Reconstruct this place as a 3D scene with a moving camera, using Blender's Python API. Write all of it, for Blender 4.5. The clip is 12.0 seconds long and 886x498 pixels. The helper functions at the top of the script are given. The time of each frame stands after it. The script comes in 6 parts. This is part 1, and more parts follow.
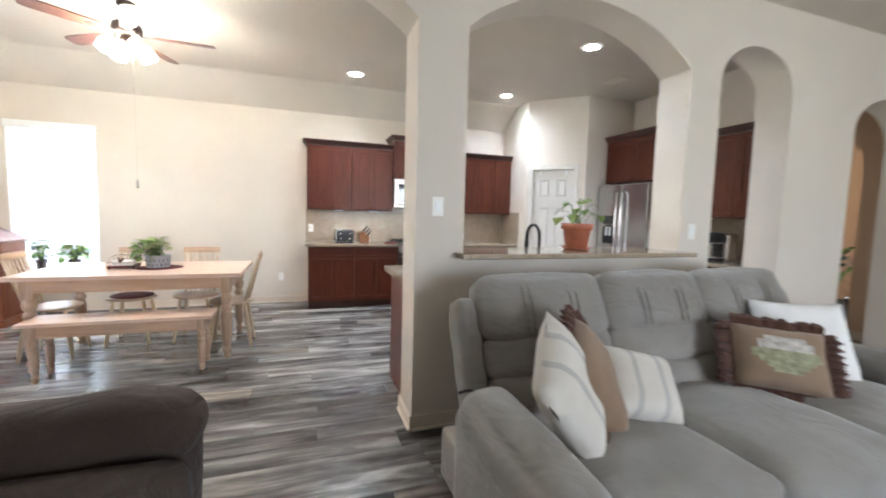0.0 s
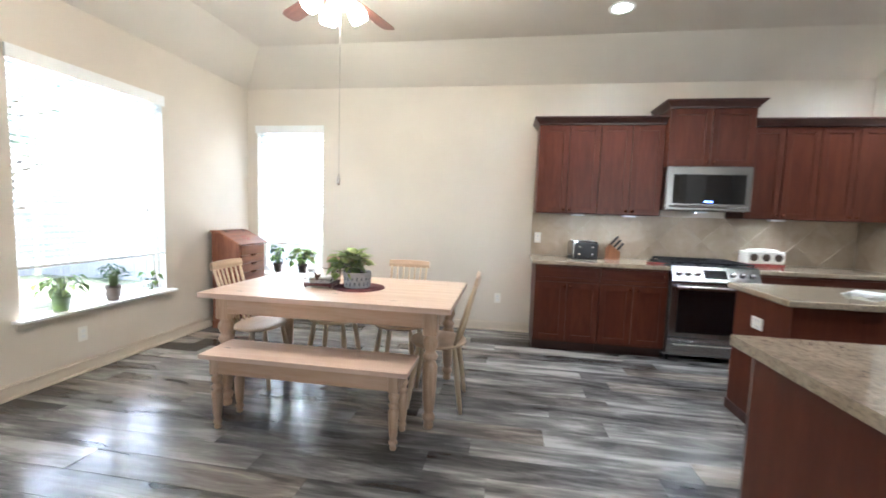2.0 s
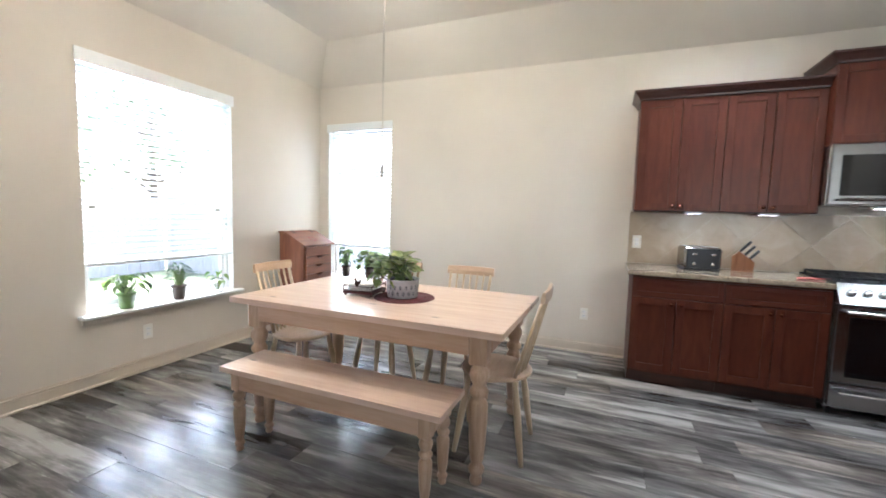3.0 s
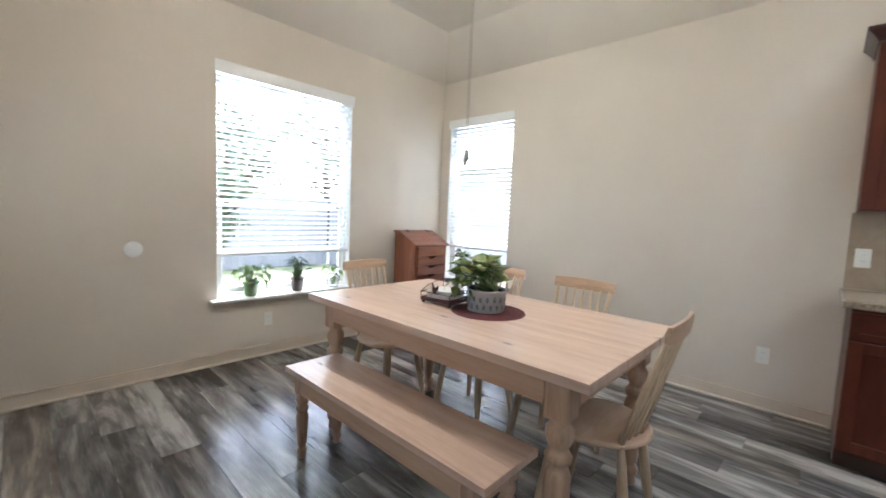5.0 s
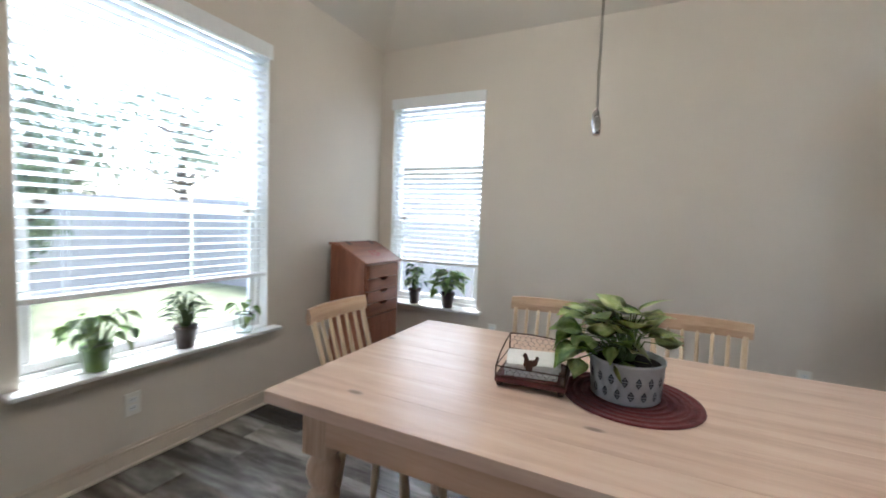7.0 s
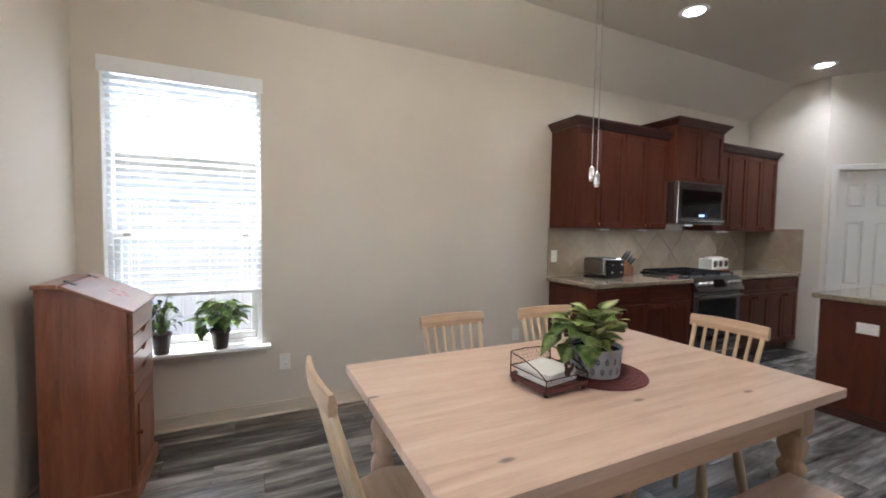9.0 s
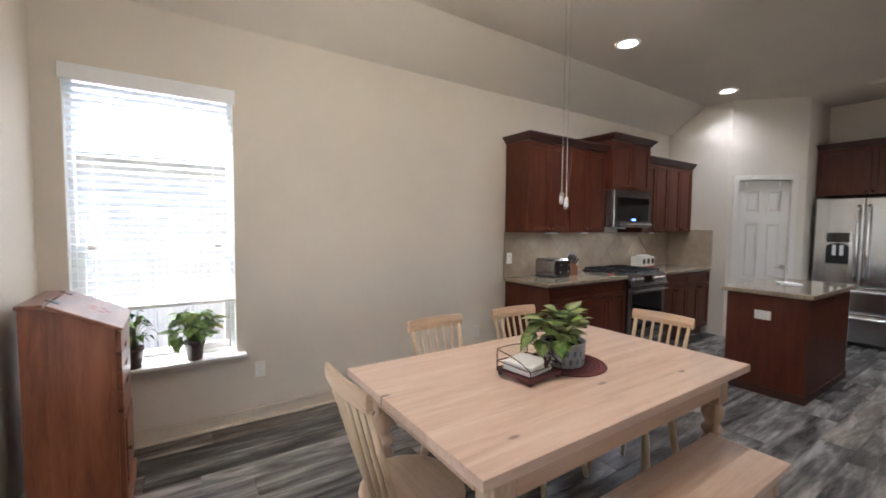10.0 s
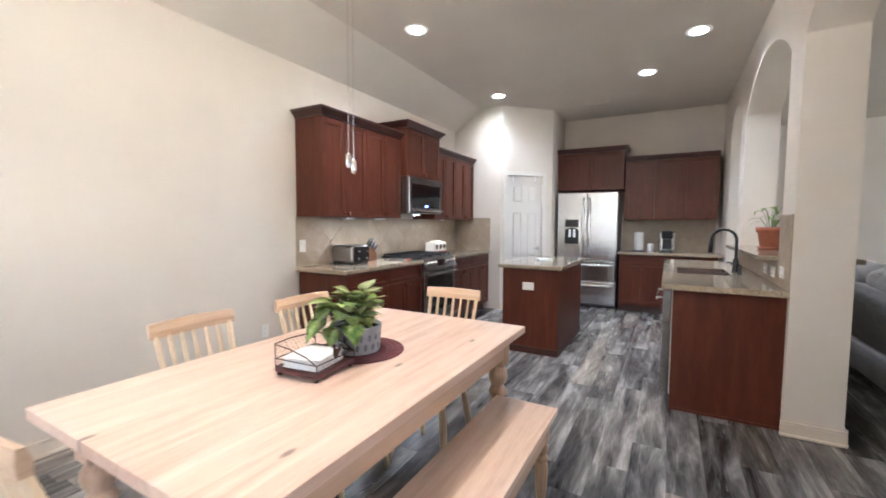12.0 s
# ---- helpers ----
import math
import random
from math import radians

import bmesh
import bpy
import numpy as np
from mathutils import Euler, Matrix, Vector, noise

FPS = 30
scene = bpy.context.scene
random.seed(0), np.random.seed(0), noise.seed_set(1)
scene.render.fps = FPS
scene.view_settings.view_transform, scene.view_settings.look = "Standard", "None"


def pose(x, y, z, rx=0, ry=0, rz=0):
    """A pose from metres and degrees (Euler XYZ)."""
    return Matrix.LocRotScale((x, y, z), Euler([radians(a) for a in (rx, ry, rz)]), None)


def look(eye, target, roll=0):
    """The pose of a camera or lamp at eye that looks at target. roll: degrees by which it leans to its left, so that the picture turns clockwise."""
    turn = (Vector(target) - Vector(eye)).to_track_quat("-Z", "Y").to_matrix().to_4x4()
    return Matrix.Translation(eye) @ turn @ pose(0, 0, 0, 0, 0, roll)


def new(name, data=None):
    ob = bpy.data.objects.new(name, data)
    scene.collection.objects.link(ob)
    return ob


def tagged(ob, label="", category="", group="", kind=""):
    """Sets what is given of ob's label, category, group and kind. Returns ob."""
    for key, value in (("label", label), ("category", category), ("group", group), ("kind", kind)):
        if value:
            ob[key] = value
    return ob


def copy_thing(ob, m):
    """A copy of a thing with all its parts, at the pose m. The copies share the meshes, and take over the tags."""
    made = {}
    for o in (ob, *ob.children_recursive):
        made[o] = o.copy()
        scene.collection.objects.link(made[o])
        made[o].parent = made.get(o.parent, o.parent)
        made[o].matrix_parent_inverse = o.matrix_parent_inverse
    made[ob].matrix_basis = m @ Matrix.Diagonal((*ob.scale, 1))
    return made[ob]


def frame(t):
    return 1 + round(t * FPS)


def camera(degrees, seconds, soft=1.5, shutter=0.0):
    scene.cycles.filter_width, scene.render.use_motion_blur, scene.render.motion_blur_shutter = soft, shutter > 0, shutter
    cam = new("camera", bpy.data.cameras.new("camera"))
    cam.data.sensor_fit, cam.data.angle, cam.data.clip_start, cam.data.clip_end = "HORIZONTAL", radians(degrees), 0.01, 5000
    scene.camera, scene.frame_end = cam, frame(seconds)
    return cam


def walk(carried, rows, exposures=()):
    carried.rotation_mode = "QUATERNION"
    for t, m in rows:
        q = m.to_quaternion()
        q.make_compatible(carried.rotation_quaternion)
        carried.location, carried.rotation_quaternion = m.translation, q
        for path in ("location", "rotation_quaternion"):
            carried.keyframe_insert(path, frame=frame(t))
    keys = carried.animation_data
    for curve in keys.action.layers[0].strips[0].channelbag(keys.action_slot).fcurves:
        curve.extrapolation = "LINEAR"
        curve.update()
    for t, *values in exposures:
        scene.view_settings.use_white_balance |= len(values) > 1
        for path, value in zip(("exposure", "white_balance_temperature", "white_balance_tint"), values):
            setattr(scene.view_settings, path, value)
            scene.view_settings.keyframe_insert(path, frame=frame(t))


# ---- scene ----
cam = camera(95.2, 12.0, 1.7, 0.35)
PATH = [
    (0, (0.114, 0.134, 1.348), (0.771, 2.016, 1.182), 1.5),
    (0.5, (0.099, 0.623, 1.366), (0.478, 2.579, 1.192), 1.8),
    (1, (-0.033, 1.071, 1.34), (0.18, 3.053, 1.179), 2.0),
    (1.5, (-0.085, 1.474, 1.342), (-0.076, 3.466, 1.171), 2.0),
    (2, (-0.099, 1.804, 1.342), (-0.412, 3.772, 1.169), 1.8),
    (2.5, (-0.102, 2.116, 1.326), (-0.64, 4.035, 1.154), 1.6),
    (3, (-0.005, 2.389, 1.3), (-0.759, 4.234, 1.135), 1.6),
    (5, (0.055, 2.954, 1.268), (-1.309, 4.406, 1.099), 2.4),
    (5.5, (-0.135, 2.987, 1.269), (-1.643, 4.29, 1.097), 2.4),
    (6, (-0.456, 3.071, 1.252), (-1.981, 4.354, 1.092), 2.3),
    (6.5, (-0.802, 3.243, 1.249), (-2.135, 4.725, 1.086), 2.4),
    (7, (-1.165, 3.330, 1.270), (-2.028, 5.128, 1.137), 2.2),
    (7.5, (-1.48, 3.416, 1.292), (-1.806, 5.385, 1.159), 1.6),
    (9.5, (-2.621, 3.401, 1.401), (-1.605, 5.12, 1.301), 0.7),
    (10, (-2.716, 3.329, 1.439), (-1.611, 4.992, 1.328), 0.5),
    (10.5, (-2.75, 3.299, 1.432), (-1.48, 4.84, 1.319), 0.6),
    (11, (-2.736, 3.313, 1.432), (-1.296, 4.695, 1.311), 0.7),
    (11.5, (-2.684, 3.395, 1.41), (-1.054, 4.548, 1.288), 0.6),
    (12, (-2.482, 3.455, 1.331), (-0.738, 4.426, 1.205), 0.3),
]
# exposure along the walk: the film's camera opens and closes a little
EXPOSE = [(0.0, 5.45, 5600, 8), (1.0, 5.4, 5600, 7), (2.0, 5.15, 5550, 6), (3.2, 4.95, 5550, 7), (5.0, 4.5, 5550, 7), (6.2, 4.38, 5520, 7), (7.0, 4.0, 5500, 7), (9.5, 4.22, 5850, 11), (10.5, 4.32, 5900, 12), (12.0, 5.25, 5600, 11)]
walk(cam, [(t, look(eye, target, roll)) for t, eye, target, roll in PATH], EXPOSE)

# ---- daylight ----
world = bpy.data.worlds.new("sky")
scene.world = world
world.use_nodes = True
wt = world.node_tree
wt.nodes.clear()
sky = wt.nodes.new("ShaderNodeTexSky")
sky.sky_type = 'NISHITA'
sky.sun_disc = False
sky.sun_elevation = radians(64)
sky.sun_rotation = radians(315)
sky.air_density, sky.dust_density, sky.ozone_density = 0.8, 5.0, 0.3
wbg = wt.nodes.new("ShaderNodeBackground")
wbg.inputs["Strength"].default_value = 0.085
wout = wt.nodes.new("ShaderNodeOutputWorld")
wt.links.new(sky.outputs[0], wbg.inputs["Color"])
wt.links.new(wbg.outputs[0], wout.inputs["Surface"])
sun_data = bpy.data.lights.new("sun", 'SUN')
sun_data.energy, sun_data.angle, sun_data.color = 0.7, radians(20), (1.0, 0.97, 0.93)
sun = new("sun", sun_data)
sun.matrix_world = look((-14, 14, 40), (0, 0, 0))

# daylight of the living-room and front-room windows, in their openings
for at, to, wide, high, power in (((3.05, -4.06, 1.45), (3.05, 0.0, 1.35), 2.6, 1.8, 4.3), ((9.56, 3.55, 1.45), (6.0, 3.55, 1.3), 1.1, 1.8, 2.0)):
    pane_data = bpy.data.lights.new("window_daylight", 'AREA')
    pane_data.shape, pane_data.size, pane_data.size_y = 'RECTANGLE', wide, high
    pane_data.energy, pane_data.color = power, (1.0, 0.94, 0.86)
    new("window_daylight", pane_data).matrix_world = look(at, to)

# lamp strengths
FAN_GLOW, CAN_GLOW, STRIP_GLOW = 4.5, 23.0, 3.2
WARM, NEUTRAL = (1.0, 0.87, 0.70, 1), (0.98, 0.985, 1.0, 1)

# ---- materials ----
def node_mat(name):
    m = bpy.data.materials.new(name)
    m.use_nodes = True
    nt = m.node_tree
    return m, nt, nt.nodes["Principled BSDF"]


def add(nt, kind, **values):
    n = nt.nodes.new(kind)
    for key, v in values.items():
        n.inputs[key].default_value = v
    return n


def ramp(nt, fac, stops):
    r = nt.nodes.new("ShaderNodeValToRGB")
    e = r.color_ramp.elements
    while len(e) < len(stops):
        e.new(0.5)
    for el, (p, c) in zip(e, stops):
        el.position, el.color = p, (*c, 1)
    nt.links.new(fac, r.inputs["Fac"])
    return r.outputs["Color"]


def mixc(nt, fac, a, b, how='MIX'):
    m = nt.nodes.new("ShaderNodeMix")
    m.data_type, m.blend_type = 'RGBA', how
    for slot, v in ((0, fac), (6, a), (7, b)):
        if hasattr(v, "is_linked"):
            nt.links.new(v, m.inputs[slot])
        else:
            m.inputs[slot].default_value = v if slot == 0 else (*v[:3], 1)
    return m.outputs[2]


def mathn(nt, how, a, b=0.0):
    m = nt.nodes.new("ShaderNodeMath")
    m.operation = how
    for i, v in enumerate((a, b)):
        if hasattr(v, "is_linked"):
            nt.links.new(v, m.inputs[i])
        else:
            m.inputs[i].default_value = v
    return m.outputs[0]


def coords(nt, scale=(1, 1, 1), spread=0.0, world_space=False, turn=(0, 0, 0)):
    """Texture coordinates in metres, moved by a random amount for each object or island."""
    if world_space:
        src = nt.nodes.new("ShaderNodeNewGeometry").outputs["Position"]
    else:
        src = nt.nodes.new("ShaderNodeTexCoord").outputs["Object"]
    mp = nt.nodes.new("ShaderNodeMapping")
    mp.inputs["Scale"].default_value = scale
    mp.inputs["Rotation"].default_value = [radians(a) for a in turn]
    nt.links.new(src, mp.inputs["Vector"])
    if spread:
        r = rand(nt)
        ml = mathn(nt, 'MULTIPLY', r, spread)
        cx = nt.nodes.new("ShaderNodeCombineXYZ")
        for i in range(3):
            nt.links.new(ml, cx.inputs[i])
        nt.links.new(cx.outputs[0], mp.inputs["Location"])
    return mp.outputs[0]


def rand(nt):
    a = nt.nodes.new("ShaderNodeObjectInfo").outputs["Random"]
    b = nt.nodes.new("ShaderNodeNewGeometry").outputs["Random Per Island"]
    return mathn(nt, 'FRACT', mathn(nt, 'ADD', a, b))


def noise_tex(nt, vec, scale, detail=4.0, rough=0.55, distort=0.0):
    n = add(nt, "ShaderNodeTexNoise", Scale=scale, Detail=detail, Roughness=rough, Distortion=distort)
    nt.links.new(vec, n.inputs["Vector"])
    return n.outputs["Fac"]


def bump(nt, bsdf, height, strength=0.2, distance=0.002):
    b = add(nt, "ShaderNodeBump", Strength=strength, Distance=distance)
    nt.links.new(height, b.inputs["Height"])
    nt.links.new(b.outputs[0], bsdf.inputs["Normal"])


def paint_mat(name, colour, rough=0.6, relief=0.25, scale=230.0, stain=0.05):
    m, nt, p = node_mat(name)
    v = coords(nt, world_space=True)
    big = noise_tex(nt, v, 0.9, 3)
    dark = tuple(c * (1 - stain) for c in colour)
    lite = tuple(min(1, c * (1 + stain)) for c in colour)
    nt.links.new(ramp(nt, big, [(0.3, dark), (0.7, lite)]), p.inputs["Base Color"])
    p.inputs["Roughness"].default_value = rough
    p.inputs["Specular IOR Level"].default_value = 0.35
    bump(nt, p, noise_tex(nt, v, scale, 2), relief, 0.0015)
    return m


def wood_mat(name, dark, mid, lite, grain=(1, 14, 14), rough=0.45, spread=9.0, knots=False, relief=0.15, scale=3.0, coat=0.0, gloss=0.5):
    """Grain that runs along the object's x, or as the scale in grain says."""
    m, nt, p = node_mat(name)
    v = coords(nt, grain, spread)
    n = noise_tex(nt, v, scale, 6, 0.6, 0.6)
    fine = noise_tex(nt, v, scale * 7, 3, 0.6)
    f = mathn(nt, 'ADD', mathn(nt, 'MULTIPLY', n, 0.75), mathn(nt, 'MULTIPLY', fine, 0.25))
    c = ramp(nt, f, [(0.32, dark), (0.5, mid), (0.68, lite)])
    c = mixc(nt, mathn(nt, 'MULTIPLY', rand(nt), 0.18), c, dark)
    if knots:
        kv = coords(nt, (grain[0] * 2.2, grain[1] * 0.45, grain[2] * 0.45), spread * 2)
        vo = add(nt, "ShaderNodeTexVoronoi", Scale=1.0)
        vo.voronoi_dimensions = '2D'
        nt.links.new(kv, vo.inputs["Vector"])
        kf = ramp(nt, vo.outputs["Distance"], [(0.014, (1, 1, 1)), (0.034, (0, 0, 0))])
        c = mixc(nt, kf, c, tuple(x * 0.45 for x in dark))
    nt.links.new(c, p.inputs["Base Color"])
    p.inputs["Roughness"].default_value = rough
    p.inputs["Specular IOR Level"].default_value = gloss
    p.inputs["Coat Weight"].default_value = coat
    p.inputs["Coat Roughness"].default_value = 0.25
    bump(nt, p, f, relief, 0.001)
    return m


def plain_mat(name, colour, rough=0.4, metal=0.0, vary=0.08, scale=30.0, relief=0.0, coat=0.0):
    m, nt, p = node_mat(name)
    v = coords(nt)
    n = noise_tex(nt, v, scale, 3)
    nt.links.new(ramp(nt, n, [(0.3, tuple(c * (1 - vary) for c in colour)), (0.7, tuple(min(1, c * (1 + vary)) for c in colour))]), p.inputs["Base Color"])
    p.inputs["Roughness"].default_value, p.inputs["Metallic"].default_value = rough, metal
    p.inputs["Coat Weight"].default_value = coat
    if relief:
        bump(nt, p, n, relief, 0.002)
    return m


def brushed_mat(name, colour, rough=0.28, stretch=(60, 60, 0.8)):
    m, nt, p = node_mat(name)
    v = coords(nt, stretch)
    n = noise_tex(nt, v, 1.0, 3)
    nt.links.new(ramp(nt, n, [(0.3, tuple(c * 0.985 for c in colour)), (0.7, colour)]), p.inputs["Base Color"])
    p.inputs["Metallic"].default_value = 1.0
    p.inputs["Roughness"].default_value = rough
    # sheet metal is never quite flat
    bump(nt, p, noise_tex(nt, coords(nt, tuple(c * 0.09 for c in stretch)), 1.0, 2), 0.35, 0.012)
    return m


def fabric_mat(name, a, b, scale=420.0, relief=0.5, sheen=0.3, cloud=3.0, crease=0.0):
    m, nt, p = node_mat(name)
    v = coords(nt)
    weave = noise_tex(nt, v, scale, 2)
    big = noise_tex(nt, v, cloud, 4)
    f = mathn(nt, 'ADD', mathn(nt, 'MULTIPLY', weave, 0.45), mathn(nt, 'MULTIPLY', big, 0.55))
    nt.links.new(ramp(nt, f, [(0.35, a), (0.65, b)]), p.inputs["Base Color"])
    p.inputs["Roughness"].default_value = 0.92
    p.inputs["Sheen Weight"].default_value = sheen
    bump(nt, p, mathn(nt, 'ADD', weave, mathn(nt, 'MULTIPLY', big, 2.0)), relief, 0.002)
    if crease:
        folds = noise_tex(nt, coords(nt, (5, 5, 11)), 1.0, 3, 0.5, 1.6)
        b2 = add(nt, "ShaderNodeBump", Strength=crease, Distance=0.03)
        nt.links.new(folds, b2.inputs["Height"])
        first = p.inputs["Normal"].links[0].from_node
        nt.links.new(b2.outputs[0], first.inputs["Normal"])
    return m


def glow_mat(name, colour, strength):
    m, nt, p = node_mat(name)
    p.inputs["Base Color"].default_value = (0.9, 0.9, 0.88, 1)
    p.inputs["Emission Color"].default_value = colour
    p.inputs["Emission Strength"].default_value = strength
    return m


def glass_mat(name, tint=(1, 1, 1, 1), rough=0.0):
    m = bpy.data.materials.new(name)
    m.use_nodes = True
    nt = m.node_tree
    nt.nodes.clear()
    g = add(nt, "ShaderNodeBsdfGlass", Color=tint, Roughness=rough, IOR=1.45)
    o = nt.nodes.new("ShaderNodeOutputMaterial")
    nt.links.new(g.outputs[0], o.inputs["Surface"])
    return m


def leaf_mat(name, deep, mid, pale):
    m, nt, p = node_mat(name)
    v = coords(nt, spread=11.0)
    n = noise_tex(nt, v, 22.0, 3, 0.6, 1.2)
    base = ramp(nt, n, [(0.36, deep), (0.5, mid), (0.66, pale)])
    nt.links.new(mixc(nt, mathn(nt, 'MULTIPLY', rand(nt), 0.65), base, pale), p.inputs["Base Color"])
    p.inputs["Roughness"].default_value = 0.38
    p.inputs["Subsurface Weight"].default_value = 0.15
    p.inputs["Subsurface Radius"].default_value = (0.01, 0.015, 0.004)
    bump(nt, p, noise_tex(nt, v, 60.0, 2), 0.25, 0.002)
    return m


M_WALL = paint_mat("beige_wall_paint", (0.66, 0.60, 0.52))
# the orange light beyond the arch is put into this wall colour
M_HALL_LIT = paint_mat("orange_lit_hall_wall", (0.62, 0.45, 0.31))
M_CEIL = paint_mat("ceiling_paint", (0.65, 0.60, 0.525), 0.8, 0.6, 120.0)
M_WHITE = plain_mat("white_vinyl", (0.82, 0.83, 0.83), 0.35, 0, 0.02)


def slat_mat(name):
    """White vinyl that lets a little daylight through."""
    m, nt, p = node_mat(name)
    p.inputs["Base Color"].default_value = (0.90, 0.91, 0.91, 1)
    p.inputs["Roughness"].default_value = 0.45
    t = add(nt, "ShaderNodeBsdfTranslucent", Color=(0.94, 0.96, 0.96, 1))
    mx = add(nt, "ShaderNodeMixShader", Fac=0.84)
    out = nt.nodes["Material Output"]
    nt.links.new(p.outputs[0], mx.inputs[1])
    nt.links.new(t.outputs[0], mx.inputs[2])
    nt.links.new(mx.outputs[0], out.inputs["Surface"])
    return m


M_BLIND = slat_mat("white_blind_slat")
M_SASH = plain_mat("window_sash", (0.84, 0.84, 0.83), 0.45, 0, 0.04)
M_BASE = paint_mat("tan_skirting_paint", (0.66, 0.575, 0.475), 0.32, 0.05, 60.0, 0.03)
M_SILL = paint_mat("white_sill_paint", (0.86, 0.86, 0.84), 0.35, 0.05, 60.0, 0.02)
M_DOOR = paint_mat("cream_door_paint", (0.68, 0.645, 0.595), 0.38, 0.05, 60.0, 0.02)
M_PLATE = plain_mat("ivory_plastic", (0.82, 0.80, 0.74), 0.35, 0, 0.02)
# one pine: tops coloured lighter for window glare, rails and legs darker for shade
M_PINE_TOP_LIT = wood_mat("lit_pine_top", (0.585, 0.395, 0.29), (0.735, 0.54, 0.42), (0.815, 0.65, 0.53), (0.5, 6, 6), 0.30, 5.0, True, coat=0.25)
M_PINE_RAIL_SHADED = wood_mat("shaded_pine_rail", (0.44, 0.27, 0.165), (0.57, 0.375, 0.25), (0.66, 0.47, 0.34), (0.5, 6, 6), 0.36, 5.0, coat=0.15)
M_PINE_UP_SHADED = wood_mat("shaded_pine_upright", (0.38, 0.24, 0.15), (0.52, 0.355, 0.235), (0.62, 0.45, 0.32), (11, 11, 0.7), 0.42, 5.0)
M_BEECH = wood_mat("varnished_beech", (0.46, 0.33, 0.20), (0.56, 0.425, 0.275), (0.63, 0.49, 0.335), (12, 12, 1.0), 0.35, 5.0)
M_BEECH_Y = wood_mat("varnished_beech_rail", (0.46, 0.31, 0.195), (0.57, 0.405, 0.27), (0.64, 0.48, 0.335), (9, 1.0, 9), 0.35, 5.0)
M_CHERRY = wood_mat("dark_cherry_upright", (0.066, 0.0165, 0.0085), (0.092, 0.0235, 0.0115), (0.12, 0.034, 0.017), (5, 5, 0.7), 0.38, 7.0, gloss=0.3, relief=0.05)
M_CHERRY_X = wood_mat("dark_cherry_level", (0.064, 0.016, 0.0085), (0.089, 0.0228, 0.0115), (0.115, 0.033, 0.017), (0.7, 5, 5), 0.38, 7.0, gloss=0.3, relief=0.05)
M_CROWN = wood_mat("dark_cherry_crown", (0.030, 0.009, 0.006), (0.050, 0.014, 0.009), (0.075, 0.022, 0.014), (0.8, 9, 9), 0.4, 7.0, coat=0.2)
M_REDPINE = wood_mat("red_stained_pine", (0.14, 0.042, 0.020), (0.235, 0.080, 0.038), (0.31, 0.115, 0.058), (6, 6, 0.6), 0.4, 4.0, True)
M_REDPINE_X = wood_mat("red_stained_pine_level", (0.16, 0.05, 0.024), (0.25, 0.088, 0.042), (0.33, 0.125, 0.064), (6, 0.6, 6), 0.36, 4.0, coat=0.3)
M_STEEL = brushed_mat("brushed_steel", (0.56, 0.555, 0.545), 0.22)
# level brushing; colour darkened to stand in for dark reflections in the steel
M_STEEL_X_DIM = brushed_mat("brushed_steel_level_dim", (0.37, 0.366, 0.362), 0.24, (0.8, 60, 60))
M_CHROME = plain_mat("polished_chrome", (0.78, 0.78, 0.78), 0.12, 1.0, 0.03)
M_NICKEL = plain_mat("satin_nickel", (0.52, 0.48, 0.43), 0.3, 1.0, 0.04)
M_KNOB = plain_mat("copper_knob", (0.33, 0.14, 0.10), 0.25, 1.0, 0.04)
M_BLACK = plain_mat("black_plastic", (0.012, 0.012, 0.013), 0.3, 0, 0.1)
M_BLACKGLASS = plain_mat("black_oven_glass", (0.008, 0.008, 0.009), 0.06, 0, 0.05, coat=0.6)
M_IRON = plain_mat("cast_iron", (0.018, 0.018, 0.020), 0.55, 0.3, 0.2, 90, 0.3)
M_WIRE = plain_mat("rusty_wire", (0.07, 0.035, 0.024), 0.6, 0.4, 0.3, 120)
M_MAROON = fabric_mat("maroon_braid", (0.10, 0.018, 0.020), (0.19, 0.040, 0.040), 260, 0.8, 0.1, 30)
M_PAPER = plain_mat("white_napkin", (0.78, 0.78, 0.76), 0.9, 0, 0.05, 60, 0.2)
M_SOIL = plain_mat("potting_soil", (0.025, 0.018, 0.012), 0.95, 0, 0.5, 140, 0.8)
M_POTGREY = plain_mat("grey_zinc_pot", (0.44, 0.46, 0.47), 0.55, 0.1, 0.12, 25)
M_POTMARK = plain_mat("dark_blue_glaze", (0.045, 0.06, 0.08), 0.5, 0, 0.2)
M_TERRA = plain_mat("terracotta", (0.36, 0.115, 0.060), 0.75, 0, 0.15, 14, 0.15)
M_POTBROWN = plain_mat("brown_plastic_pot", (0.065, 0.042, 0.030), 0.5, 0, 0.2)
M_POTGREEN = plain_mat("green_glazed_pot", (0.10, 0.17, 0.035), 0.3, 0, 0.3, 12)
M_LEAF = leaf_mat("pothos_leaf", (0.09, 0.20, 0.033), (0.23, 0.37, 0.072), (0.48, 0.56, 0.21))
M_LEAF_PALE = leaf_mat("pale_pothos_leaf", (0.28, 0.42, 0.09), (0.52, 0.60, 0.22), (0.70, 0.74, 0.40))
M_LEAF_DARK = leaf_mat("dark_leaf", (0.016, 0.045, 0.016), (0.03, 0.075, 0.025), (0.07, 0.13, 0.05))
M_LEAF_LIGHT = leaf_mat("light_leaf", (0.09, 0.20, 0.03), (0.20, 0.34, 0.075), (0.38, 0.49, 0.18))
M_TREELEAF = leaf_mat("tree_leaf", (0.09, 0.12, 0.07), (0.14, 0.18, 0.105), (0.21, 0.24, 0.16))
M_STEM = plain_mat("green_stem", (0.10, 0.15, 0.045), 0.6)
